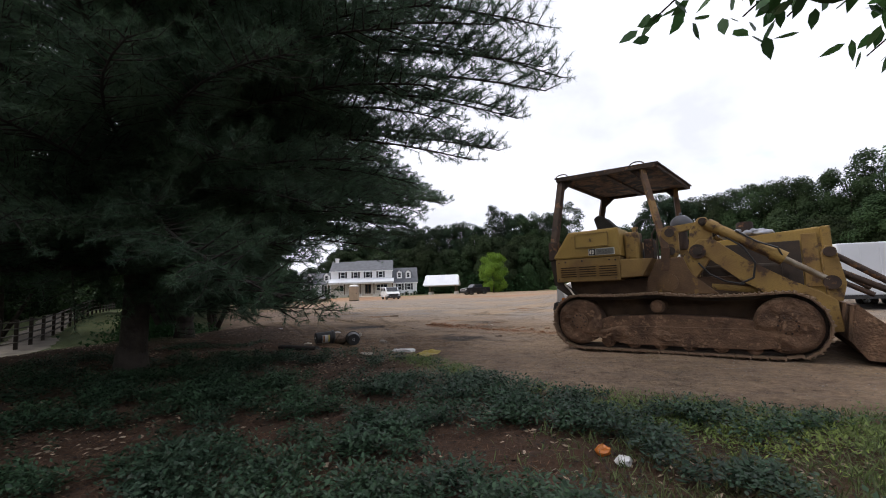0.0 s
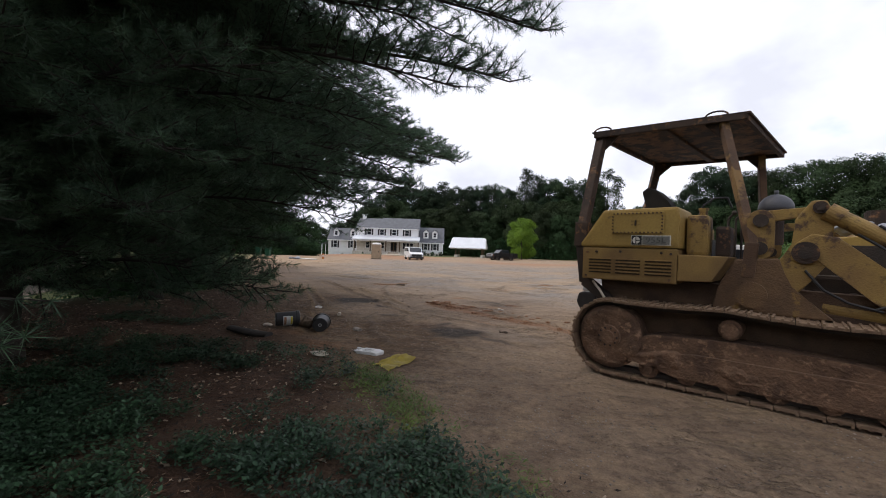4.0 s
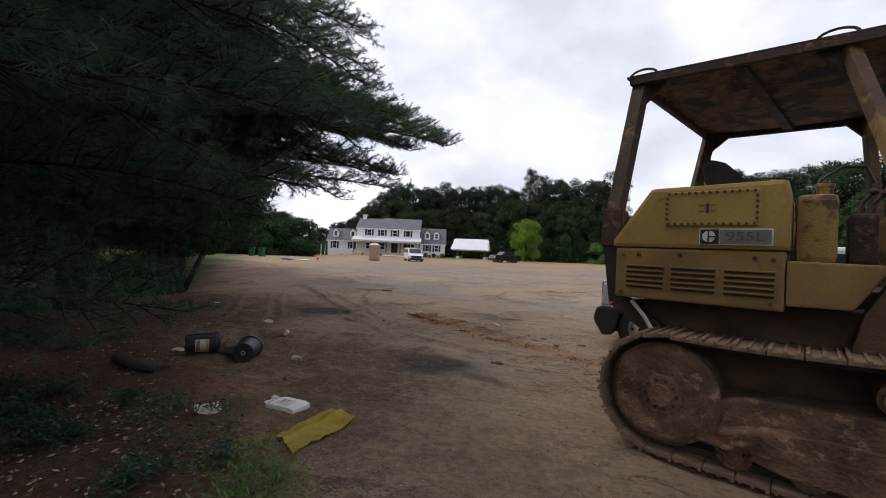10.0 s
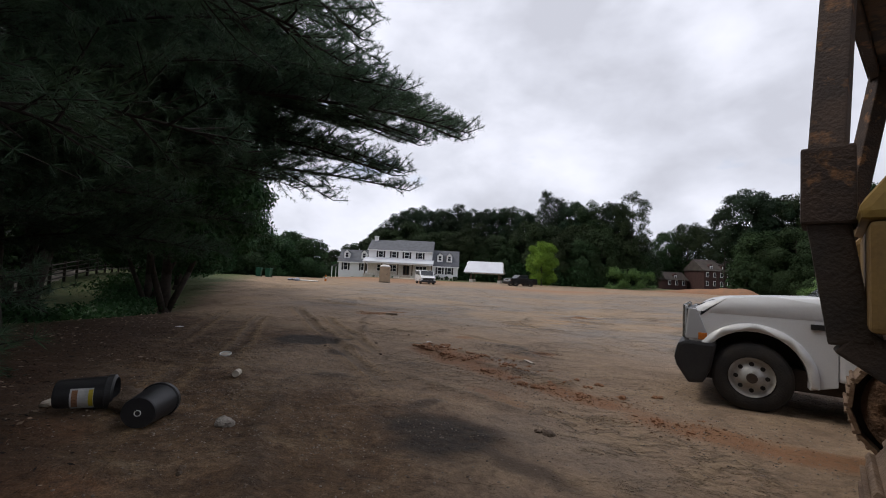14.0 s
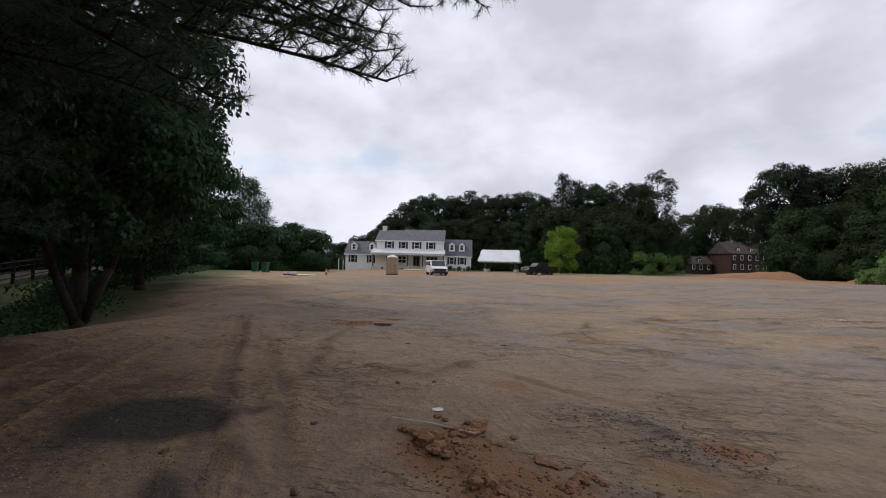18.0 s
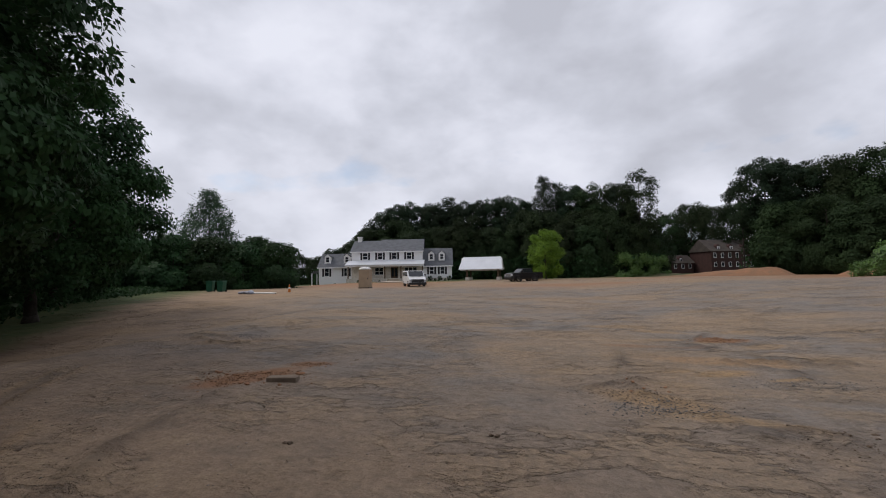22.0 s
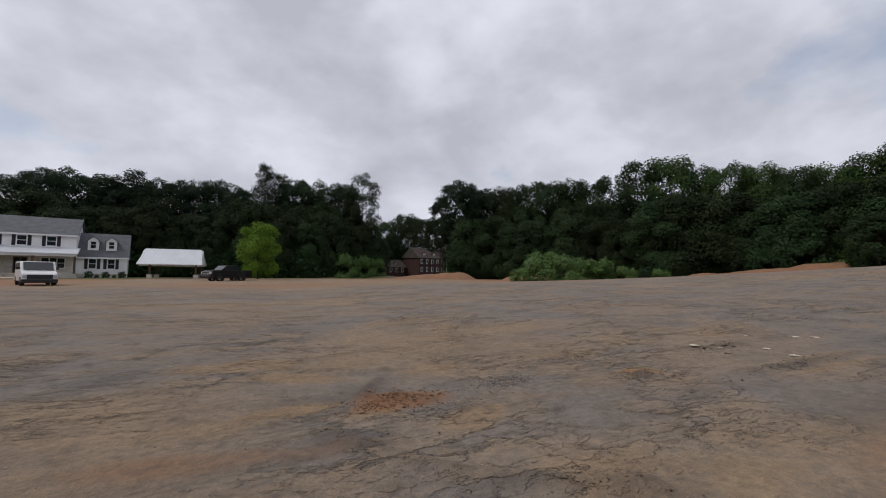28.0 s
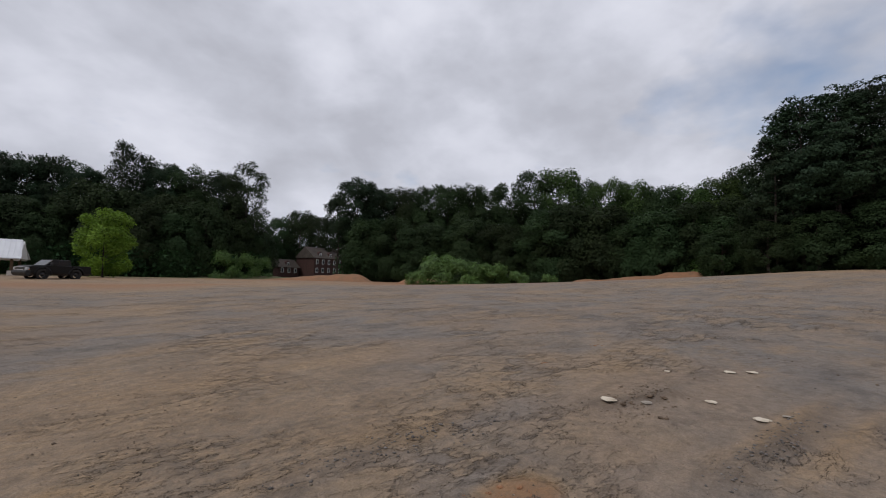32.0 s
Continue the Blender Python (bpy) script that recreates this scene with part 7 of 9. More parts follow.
# ---------------------------------------------------------------- vehicles
def road_wheel(parent, x, y, r, w, rim_r, rim="chrome", holes=8):
    """A wheel with its axis along y; its outer side is towards -y if w > 0."""
    bm = bmesh.new()
    prof = [(r * 0.60, 0.0), (r * 0.9, -0.02), (r, 0.04), (r, abs(w) - 0.04), (r * 0.9, abs(w) + 0.02), (r * 0.60, abs(w))]
    ring = []
    for k in range(32):
        a = k * math.tau / 32
        ring.append([bm.verts.new((q * math.cos(a), d * (1 if w > 0 else -1), q * math.sin(a))) for q, d in prof])
    for k in range(32):
        for i in range(5):
            bm.faces.new((ring[k][i], ring[k][i + 1], ring[(k + 1) % 32][i + 1], ring[(k + 1) % 32][i]))
    tyre = part("tyre", bm, M["rubber"], parent, smooth=True)
    s = 1 if w > 0 else -1
    bm = bmesh.new()
    prof = [(rim_r, 0.02), (rim_r * 0.94, 0.03), (rim_r * 0.86, 0.07), (rim_r * 0.5, 0.03), (rim_r * 0.34, -0.01), (0.0001, -0.015)]
    ring = []
    for k in range(28):
        a = k * math.tau / 28
        ring.append([bm.verts.new((q * math.cos(a), d * s, q * math.sin(a))) for q, d in prof])
    for k in range(28):
        for i in range(5):
            bm.faces.new((ring[k][i], ring[k][i + 1], ring[(k + 1) % 28][i + 1], ring[(k + 1) % 28][i]))
    part("rim", bm, M[rim], tyre, "dull steel rim", smooth=True)
    for k in range(holes):
        a = k * math.tau / holes
        bm = bmesh.new()
        disc(bm, (rim_r * 0.66 * math.cos(a), 0.052 * s if s > 0 else -0.03, rim_r * 0.66 * math.sin(a)), rim_r * 0.11, 0.02, 10)
        part("rim_hole", bm, M["seam"], tyre)
    bm = bmesh.new()
    disc(bm, (0, 0.0 if s > 0 else 0.06, 0), rim_r * 0.24, 0.06, 14)
    part("hub", bm, M["dark_steel"], tyre)
    tyre.matrix_basis = pose(x, y, r)
    return tyre


def pickup(name, m, label, paint, trim, length=5.9, crew=True, big=1.0, lamps=True, up=0.0, axle=0.98):
    """A pickup with its nose towards -x and its near side at y = 0."""
    root = thing(name, m, label, "pickup truck")
    W, g = 1.98, 0.42 * big
    nose, cowl, cab_end, tail = 0.0, 1.45, 3.55 if crew else 2.9, length
    ax0, ax1 = (axle * big if big > 1 else axle), tail - 1.25
    arch = lambda x: [(x + 0.52 * big ** 0.5 * math.cos(a), 0.43 * big + 0.52 * big ** 0.5 * math.sin(a)) for a in np.linspace(-0.15, math.pi + 0.15, 18)]
    bm = bmesh.new()
    prism(bm, [(max(0.12, ax0 - 0.62), g + 0.10), (0.10, g + 0.14), (0.06, g + 0.36), (0.10, g + 0.60 + up), (cowl, g + 0.62 + up), (cowl, g + 0.0)] + arch(ax0), 0.035, W - 0.035, 0.012)
    part("front_body", bm, M[paint], root)
    bm = bmesh.new()
    prism(bm, [(0.085, g + 0.50 + up), (0.11, g + 0.60 + up), (0.24, g + 0.72 + up), (0.46, g + 0.775 + up), (0.9, g + 0.815 + up), (cowl + 0.05, g + 0.845 + up), (cowl + 0.05, g + 0.50 + up)], 0.03, W - 0.03, 0.095)
    part("hood", bm, M[paint], root, smooth=True)
    bm = bmesh.new()
    tube(bm, [(0.14, 0.20, g + 0.655 + up), (0.30, 0.17, g + 0.735 + up), (0.9, 0.16, g + 0.80 + up), (cowl, 0.16, g + 0.83 + up)], 0.006, 6)
    part("hood_gap", bm, M["seam"], root)
    bm = bmesh.new()
    box(bm, cowl, cab_end, 0.03, W - 0.03, g + 0.05, g + 0.82 + up, 0.05)
    part("cab_lower", bm, M[paint], root)
    bm = bmesh.new()
    prism(bm, [(cowl - 0.05, g + 0.80 + up), (cowl + 0.55, g + 1.36 + up), (cab_end - 0.12, g + 1.38 + up), (cab_end, g + 0.80 + up)], 0.12, W - 0.12, 0.05)
    cab = part("cab_upper", bm, M[paint], root)
    bm = bmesh.new()
    prism(bm, [(cowl + 0.22, g + 0.84 + up), (cowl + 0.62, g + 1.28 + up), (cowl + 1.0, g + 1.28 + up), (cowl + 1.0, g + 0.84 + up)], 0.108, 0.125)
    part("side_window", bm, M["pane"], cab)
    bm = bmesh.new()
    prism(bm, [(cowl + 1.08, g + 0.84 + up), (cowl + 1.08, g + 1.28 + up), (cab_end - 0.2, g + 1.28 + up), (cab_end - 0.1, g + 0.84 + up)], 0.108, 0.125)
    part("side_window", bm, M["pane"], cab)
    bm = bmesh.new()
    prism(bm, [(cowl - 0.035, g + 0.83 + up), (cowl + 0.50, g + 1.33 + up), (cowl + 0.53, g + 1.33 + up), (cowl, g + 0.83 + up)], 0.22, W - 0.22)
    part("windscreen", bm, M["pane"], cab)
    bm = bmesh.new()
    prism(bm, [(ax1 - 0.60, g + 0.06), (cab_end + 0.03, g + 0.10), (cab_end + 0.03, g + 0.80 + up), (tail, g + 0.80 + up), (tail, g + 0.12), (ax1 + 0.60, g + 0.06)] + arch(ax1), 0.03, W - 0.03, 0.012)
    part("bed", bm, M[paint], root)
    bm = bmesh.new()
    box(bm, cab_end + 0.12, tail - 0.1, 0.14, W - 0.14, g + 0.795 + up, g + 0.815 + up)
    part("bed_well", bm, M["black"], root)
    for x in (axle * big if big > 1 else axle, tail - 1.25):
        bm = bmesh.new()
        aa = np.linspace(-0.10, math.pi + 0.10, 24)
        k0, k1 = 0.52 * big ** 0.5, 0.60 * big ** 0.5
        ring = [(x + k1 * math.cos(a), 0.43 * big + k1 * math.sin(a)) for a in aa] + [(x + k0 * math.cos(a), 0.43 * big + k0 * math.sin(a)) for a in aa[::-1]]
        prism(bm, ring, 0.012, 0.06, 0.014)
        part("arch_lip", bm, M[paint], root, smooth=True)
        bm = bmesh.new()
        prism(bm, [(x + (k0 + 0.02) * math.cos(a), 0.43 * big + (k0 + 0.02) * math.sin(a)) for a in aa], 0.36, W - 0.36)
        part("wheel_well", bm, M["seam"], root)
        for y, w in ((0.055, 0.26), (W - 0.055, -0.26)):
            road_wheel(root, x, y, 0.40 * big, w, 0.23 * (1 if big == 1 else 1.05), trim)
    bm = bmesh.new()
    prism(bm, [(-0.07, g + 0.02), (-0.10, g + 0.12), (-0.06, g + 0.30), (0.02, g + 0.34), (0.36, g + 0.34), (0.30, g + 0.02), (0.22, g - 0.16), (0.06, g - 0.18)], -0.01, W + 0.01, 0.04)
    bumper = part("front_bumper", bm, M["black"], root, "black front bumper")
    bm = bmesh.new()
    box(bm, 0.0, 0.10, 0.35, W - 0.35, g + 0.34, g + 0.60 + up, 0.02)
    grille = part("grille", bm, M["black"], root)
    bm = bmesh.new()
    tube(bm, [(0.0, 0.34, g + 0.36), (0.0, 0.34, g + 0.63 + up), (0.0, W - 0.34, g + 0.63 + up), (0.0, W - 0.34, g + 0.36), (0.0, 0.34, g + 0.36)], 0.028, 8)
    part("grille_surround", bm, M["chrome"], grille)
    for k in range(3):
        bm = bmesh.new()
        box(bm, -0.015, 0.02, 0.36, W - 0.36, g + 0.38 + 0.12 * k, g + 0.42 + 0.12 * k, 0.008)
        part("grille_bar", bm, M["chrome"], grille)
    for ya, yb in ((0.035, 0.33), (W - 0.33, W - 0.035)):
        bm = bmesh.new()
        prism(bm, [(0.02, g + 0.36), (0.26, g + 0.36), (0.25, g + 0.46), (0.14, g + 0.62 + up), (0.05, g + 0.62 + up)], ya - 0.012, yb + 0.012, 0.02)
        hl = part("headlight", bm, M["lamp_glass"], root)
        bm = bmesh.new()
        box(bm, 0.16, 0.255, ya - 0.018, yb + 0.018, g + 0.36, g + 0.45, 0.012)
        part("turn_lamp", bm, M["orange_lamp"], hl)
    bm = bmesh.new()
    box(bm, 0.0, tail, 0.2, W - 0.2, g - 0.12, g + 0.12)
    part("chassis", bm, M["dark_steel"], root)
    bm = bmesh.new()
    box(bm, tail - 0.02, tail + 0.12, 0.08, W - 0.08, g + 0.02, g + 0.2, 0.03)
    part("rear_bumper", bm, M["chrome" if lamps else "black"], root)
    for y in (0.06, W - 0.2):
        bm = bmesh.new()
        box(bm, tail - 0.01, tail + 0.02, y, y + 0.14, g + 0.35, g + 0.68, 0.01)
        part("tail_lamp", bm, M["orange_lamp"], root)
    for y0, y1 in ((-0.17, 0.04), (W - 0.04, W + 0.17)):
        bm = bmesh.new()
        box(bm, cowl + 0.3, cowl + 0.42, y0, y1, g + 0.84 + up, g + 1.08 + up, 0.03)
        part("mirror", bm, M["black"], root)
    if up:
        bm = bmesh.new()
        box(bm, 1.22, 1.50, 0.012, 0.04, g + 0.60, g + 0.66, 0.008)
        part("fender_vent", bm, M["black"], root, "black fender vent")
        text_part("fleet_number", "2", 0.11, pose(1.38, 0.034, g + 0.80, 90, 0, 0), M["decal_black"], root, 0.003)
    return root


pickup("white_pickup", pose(2.44, 13.00, -0.02, 0, 0, -20), "white work pickup with black bumper parked behind the loader", "car_white", "rim_steel", up=0.12, axle=0.70)
pickup("black_pickup", pose(-3.9, 74.2, 0.05, 0, 0, 35), "black lifted pickup parked beside the lime-green tree", "car_black", "black", 5.2, True, 1.28, False)


def van():
    root = thing("white_van", pose(-12.6, 60.6, 0.0, 0, 0, 116), "white passenger van with dark grille parked before the house", "van")
    # nose towards -x in its own frame
    W, g = 1.95, 0.32
    bm = bmesh.new()
    prism(bm, [(0.0, g), (0.0, g + 0.40), (0.10, g + 0.58), (0.35, g + 0.68), (0.95, g + 0.82), (0.95, g)], 0.02, W - 0.02, 0.08)
    part("nose", bm, M["car_white"], root)
    bm = bmesh.new()
    prism(bm, [(0.9, g), (0.9, g + 0.80), (1.55, g + 1.48), (4.55, g + 1.50), (4.75, g + 1.2), (4.78, g)], 0, W, 0.08)
    body = part("body", bm, M["car_white"], root)
    bm = bmesh.new()
    prism(bm, [(0.90, g + 0.86), (1.46, g + 1.42), (1.43, g + 1.44), (0.85, g + 0.86)], 0.16, W - 0.16)
    part("windscreen", bm, M["pane"], body)
    for y in (-0.008, W - 0.004):
        for a, b in ((1.45, 2.3), (2.4, 3.4), (3.5, 4.5)):
            bm = bmesh.new()
            box(bm, a, b, y, y + 0.012, g + 0.88, g + 1.34)
            part("side_window", bm, M["pane"], body)
    bm = bmesh.new()
    box(bm, -0.03, 0.05, 0.28, W - 0.28, g + 0.18, g + 0.50, 0.01)
    part("grille", bm, M["black"], root)
    for y in (0.05, W - 0.3):
        bm = bmesh.new()
        box(bm, -0.02, 0.06, y, y + 0.25, g + 0.24, g + 0.46, 0.02)
        part("headlight", bm, M["lamp_glass"], root)
    bm = bmesh.new()
    box(bm, -0.12, 0.12, -0.01, W + 0.01, g - 0.10, g + 0.17, 0.05)
    part("front_bumper", bm, M["black"], root)
    for x in (0.85, 3.75):
        for y, w in ((0.0, 0.22), (W, -0.22)):
            road_wheel(root, x, y, 0.34, w, 0.20, "chrome_rod", 5)
    for y0, y1 in ((-0.2, 0.0), (W, W + 0.2)):
        bm = bmesh.new()
        box(bm, 1.25, 1.35, y0, y1, g + 0.88, g + 1.06, 0.02)
        part("mirror", bm, M["black"], root)
    return root


van()


def trailer():
    root = thing("box_trailer", pose(12.6, 16.6, 0.0, 0, 0, -8), "white enclosed trailer parked behind the loader", "trailer")
    bm = bmesh.new()
    box(bm, 0, 4.2, 0, 2.0, 0.55, 2.35, 0.04)
    bd = part("box_body", bm, M["metal_roof"], root, "white sheet-metal trailer body")
    bm = bmesh.new()
    box(bm, -0.02, 4.22, -0.02, 2.02, 0.42, 0.56, 0.01)
    part("frame", bm, M["black"], root)
    for k in range(8):
        bm = bmesh.new()
        box(bm, 0.1 + k * 0.55, 0.13 + k * 0.55, -0.012, 0.0, 0.6, 2.3)
        part("panel_rib", bm, M["metal_roof"], bd)
    for x in (1.8, 2.6):
        for y, w in ((-0.02, 0.2), (2.02, -0.2)):
            road_wheel(root, x, y, 0.33, w, 0.19, "white_paint", 5)
    bm = bmesh.new()
    tube(bm, [(0, 1.0, 0.48), (-1.1, 1.0, 0.46)], 0.05)
    rod(bm, (-1.0, 1.0, 0.0), (-1.0, 1.0, 0.75), 0.035)
    part("tongue", bm, M["dark_steel"], root)
    return root


trailer()


# ---------------------------------------------------------------- lot furniture and far buildings
def portable_toilet():
    root = thing("portable_toilet", pose(-18.4, 57.2, 0.0, 0, 0, 8), "tan portable toilet with white domed roof", "toilet cabin")
    bm = bmesh.new()
    box(bm, -0.58, 0.58, -0.58, 0.58, 0.08, 1.98, 0.04)
    part("cabin", bm, M["beige"], root)
    bm = bmesh.new()
    box(bm, -0.5, 0.5, -0.60, -0.575, 0.15, 1.9, 0.01)
    d = part("door", bm, M["beige"], root)
    bm = bmesh.new()
    box(bm, 0.38, 0.44, -0.63, -0.60, 0.95, 1.1)
    part("handle", bm, M["black"], d)
    bm = bmesh.new()
    q = bmesh.ops.create_uvsphere(bm, u_segments=20, v_segments=10, radius=0.66)
    for v in q["verts"]:
        v.co.z = max(0, v.co.z) * 0.42
        v.co.x, v.co.y = max(-0.6, min(0.6, v.co.x * 1.1)), max(-0.6, min(0.6, v.co.y * 1.1))
    bmesh.ops.translate(bm, vec=(0, 0, 1.97), verts=q["verts"])
    part("roof", bm, M["jug"], root, "white translucent dome", smooth=True)
    bm = bmesh.new()
    box(bm, -0.62, 0.62, -0.62, 0.62, 0.0, 0.09, 0.01)
    part("skid_base", bm, M["black"], root)
    return root


portable_toilet()


def wheeled_bin():
    root = thing("wheeled_bin", pose(-31.7, 50.6, 0.0, 0, 0, 20), "dark green wheeled rubbish bin on the lot's edge", "bin", "green bins")
    bm = bmesh.new()
    prism(bm, [(-0.24, 0.05), (0.24, 0.05), (0.31, 1.0), (-0.31, 1.0)], -0.32, 0.30, 0.03)
    part("body", bm, M["green_bin"], root)
    bm = bmesh.new()
    prism(bm, [(-0.34, 1.0), (0.34, 1.0), (0.30, 1.08), (-0.30, 1.08)], -0.38, 0.36, 0.015)
    part("lid", bm, M["green_bin"], root)
    for x in (-0.27, 0.23):
        bm = bmesh.new()
        rod(bm, (x, 0.3, 0.13), (x + 0.05, 0.3, 0.13), 0.13, 16)
        part("wheel", bm, M["rubber"], root)
    bm = bmesh.new()
    rod(bm, (-0.28, 0.38, 0.98), (0.28, 0.38, 0.98), 0.02, 8)
    part("handle", bm, M["green_bin"], root)
    return root


gb = wheeled_bin()
copy_thing(gb, pose(-30.1, 50.2, 0.0, 0, 0, 8))

rr = random.Random(9)
heap = thing("scrap_heap", pose(-23.2, 45.0, 0.0), "low heap of white pipe and torn sheeting", "debris")
bm = bmesh.new()
for k in range(6):
    lump(bm, (rr.uniform(-0.8, 0.4), rr.uniform(-0.3, 0.3), 0.12), rr.uniform(0.16, 0.32), rr, 0.6, 2)
part("sheeting", bm, M["tarp"], heap, "crumpled white sheeting", smooth=True)
for k in range(3):
    bm = bmesh.new()
    rod(bm, (-0.2, 0.1 * k, 0.08), (2.3, 0.2 * k - 0.2, 0.06), 0.05, 10)
    part("pipe", bm, M["jug"], heap)

hyd = thing("marker_post", pose(-21.9, 48.6, 0.0), "small orange and white marker post", "marker")
bm = bmesh.new()
rod(bm, (0, 0, 0), (0, 0, 0.65), 0.12, 12, 0.05)
part("post", bm, M["orange_lamp"], hyd)
bm = bmesh.new()
rod(bm, (0, 0, 0.30), (0, 0, 0.42), 0.095, 12, 0.078)
part("band", bm, M["jug"], hyd)


M["brown_shingle"] = material("brown_roof_shingles", (0.062, 0.05, 0.043), (0.042, 0.035, 0.031), 0.8, 0.95, bump=0.3, bump_scale=5)
M["weedy_bank"] = material("weedy_grass_bank", (0.062, 0.082, 0.030), (0.13, 0.10, 0.055), 0.9, 0.95, bump=0.9, bump_scale=7)


def far_house(name, m, label, w, d, h, roof_h, wallmat, cols, rows, dorm=3, roofmat="shingle"):
    root = thing(name, m, label, "house")
    bm = bmesh.new()
    box(bm, 0, w, 0, d, -1.5, h)
    part("wall", bm, M[wallmat], root)
    bm = bmesh.new()
    v0 = [bm.verts.new((-0.4, y, z)) for y, z in ((-0.4, h - 0.1), (d / 2, h + roof_h), (d + 0.4, h - 0.1))]
    v1 = [bm.verts.new((w + 0.4, y, z)) for y, z in ((-0.4, h - 0.1), (d / 2, h + roof_h), (d + 0.4, h - 0.1))]
    bm.faces.new(v0)
    bm.faces.new(v1[::-1])
    for i in range(3):
        bm.faces.new((v0[i], v1[i], v1[(i + 1) % 3], v0[(i + 1) % 3]))
    roof = part("roof", bm, M[roofmat], root)
    for r in range(rows):
        for c in range(cols):
            x, z = w * (c + 0.5) / cols, 0.9 + r * 2.8
            bm = bmesh.new()
            box(bm, x - 0.46, x + 0.46, -0.06, 0.0, z, z + 1.5)
            wd = part("window", bm, M["white_paint"], root)
            bm = bmesh.new()
            box(bm, x - 0.36, x + 0.36, -0.09, -0.06, z + 0.1, z + 1.4)
            part("pane", bm, M["pane"], wd)
    for k in range(dorm):
        x = w * (k + 0.7) / (dorm + 0.4)
        bm = bmesh.new()
        prism(bm, [(x - 0.7, h + 0.3), (x + 0.7, h + 0.3), (x + 0.7, h + 1.5), (x, h + 2.1), (x - 0.7, h + 1.5)], 0.7, d / 2)
        part("dormer", bm, M[wallmat], roof)
        bm = bmesh.new()
        box(bm, x - 0.42, x + 0.42, 0.62, 0.7, h + 0.5, h + 1.5)
        part("window", bm, M["white_paint"], roof)
        bm = bmesh.new()
        box(bm, x - 0.28, x + 0.28, 0.58, 0.62, h + 0.62, h + 1.38)
        part("pane", bm, M["pane"], roof)
    return root


far_house("brick_house", pose(52.0, 157.0, 1.3, 0, 0, 20), "red brick house with dormers half hidden by trees", 15.0, 9.0, 5.8, 3.7, "red_brick", 6, 2, 3, "brown_shingle")
far_house("brick_annexe", pose(41.8, 160.0, 1.0, 0, 0, 20), "low red brick annexe beside the brick house", 7.5, 6.0, 2.7, 2.6, "red_brick", 3, 1, 1, "brown_shingle")
far_house("far_white_house", pose(-83.0, 96.0, -1.5, 0, 0, 30), "distant white house seen beyond the fence", 14.0, 9.0, 3.4, 3.4, "white_paint", 4, 1, 2)
far_house("far_grey_house", pose(-70.0, 78.0, -2.2, 0, 0, 22), "distant low house with grey roof", 12.0, 8.0, 2.2, 2.6, "white_paint", 3, 1, 0)


def mound(name, pts, width, height, label, seed, rise=0.16, fall=0.80, mat="clay_bank"):
    """A long heap of soil along a line."""
    rs = np.random.RandomState(seed)
    (ax, ay), (bx, by) = pts
    n, k = 60, 22
    d = np.array((bx - ax, by - ay))
    ln = np.hypot(*d)
    d = d / ln
    s = np.linspace(0, 1, n)[:, None] * np.ones((1, k))
    o = np.linspace(-1, 1, k)[None, :] * np.ones((n, 1))
    x = ax + d[0] * s * ln - d[1] * o * width
    y = ay + d[1] * s * ln + d[0] * o * width
    prof = np.clip(1 - o ** 2, 0, 1) * smooth(0, rise, s) * smooth(1, fall, s)
    z = lie(x, y) - 0.08 + height * prof * (0.85 + 0.5 * fbm(x, y, 0.35, 4, seed))
    i = np.arange(n * k).reshape(n, k)
    f = np.stack([i[:-1, :-1], i[1:, :-1], i[1:, 1:], i[:-1, 1:]], -1).reshape(-1, 4)
    ob = part_np(name, np.stack([x, y, z], -1).reshape(-1, 3), f, M[mat], smooth=True)
    return tagged(ob, label, "soil mound")


mound("soil_mound", ((18.0, 96.5), (37.6, 87.0)), 3.4, 1.55, "long low bank of red clay at the lot's edge", 3, 0.85, 0.86)
mound("grass_bank", ((7.0, 98.0), (30.0, 99.5)), 3.2, 0.75, "low grassy bank beside the red clay", 8, 0.5, 0.7, "weedy_bank")
mound("soil_mound", ((37.0, 79.0), (44.0, 68.0)), 2.4, 1.05, "small heap of red clay by the shrubs", 5)
mound("soil_mound", ((50.5, 59.5), (66.0, 44.0)), 3.0, 1.5, "weedy heap of tan soil before the trees", 4)
mound("soil_mound", ((67.0, 43.5), (70.5, 38.5)), 2.0, 0.7, "small heap of tan soil before the trees", 6)


# ---------------------------------------------------------------- board fence and gravel drive
def fence():
    root = thing("board_fence", pose(0, 0, 0), "dark four-board paddock fence along the gravel drive", "fence")
    a, d, step = Vector((-10.0, 4.4)), Vector((-0.636, 0.7717)), 2.4
    prev = None
    for k in range(24):
        p = a + d * step * k
        z = float(lie(p.x, p.y))
        bm = bmesh.new()
        box(bm, -0.07, 0.07, -0.07, 0.07, -0.15, 1.35, 0.01)
        post = part("post", bm, M["fence"], root)
        post.matrix_basis = pose(p.x, p.y, z, 0, 0, 39.5)
        if prev is not None:
            for h in (0.35, 0.65, 0.95, 1.23):
                bm = bmesh.new()
                dz = prev[2] - z
                A, B = Vector((prev[0], prev[1], prev[2] + h)), Vector((p.x, p.y, z + h))
                L = (B - A).length
                box(bm, -0.02, 0.02, -0.075, 0.075, -L / 2, L / 2, 0.004, Matrix.Translation((A + B) / 2) @ (B - A).to_track_quat("Z", "X").to_matrix().to_4x4())
                part("rail", bm, M["fence"], root)
        prev = (p.x, p.y, z)
    return root


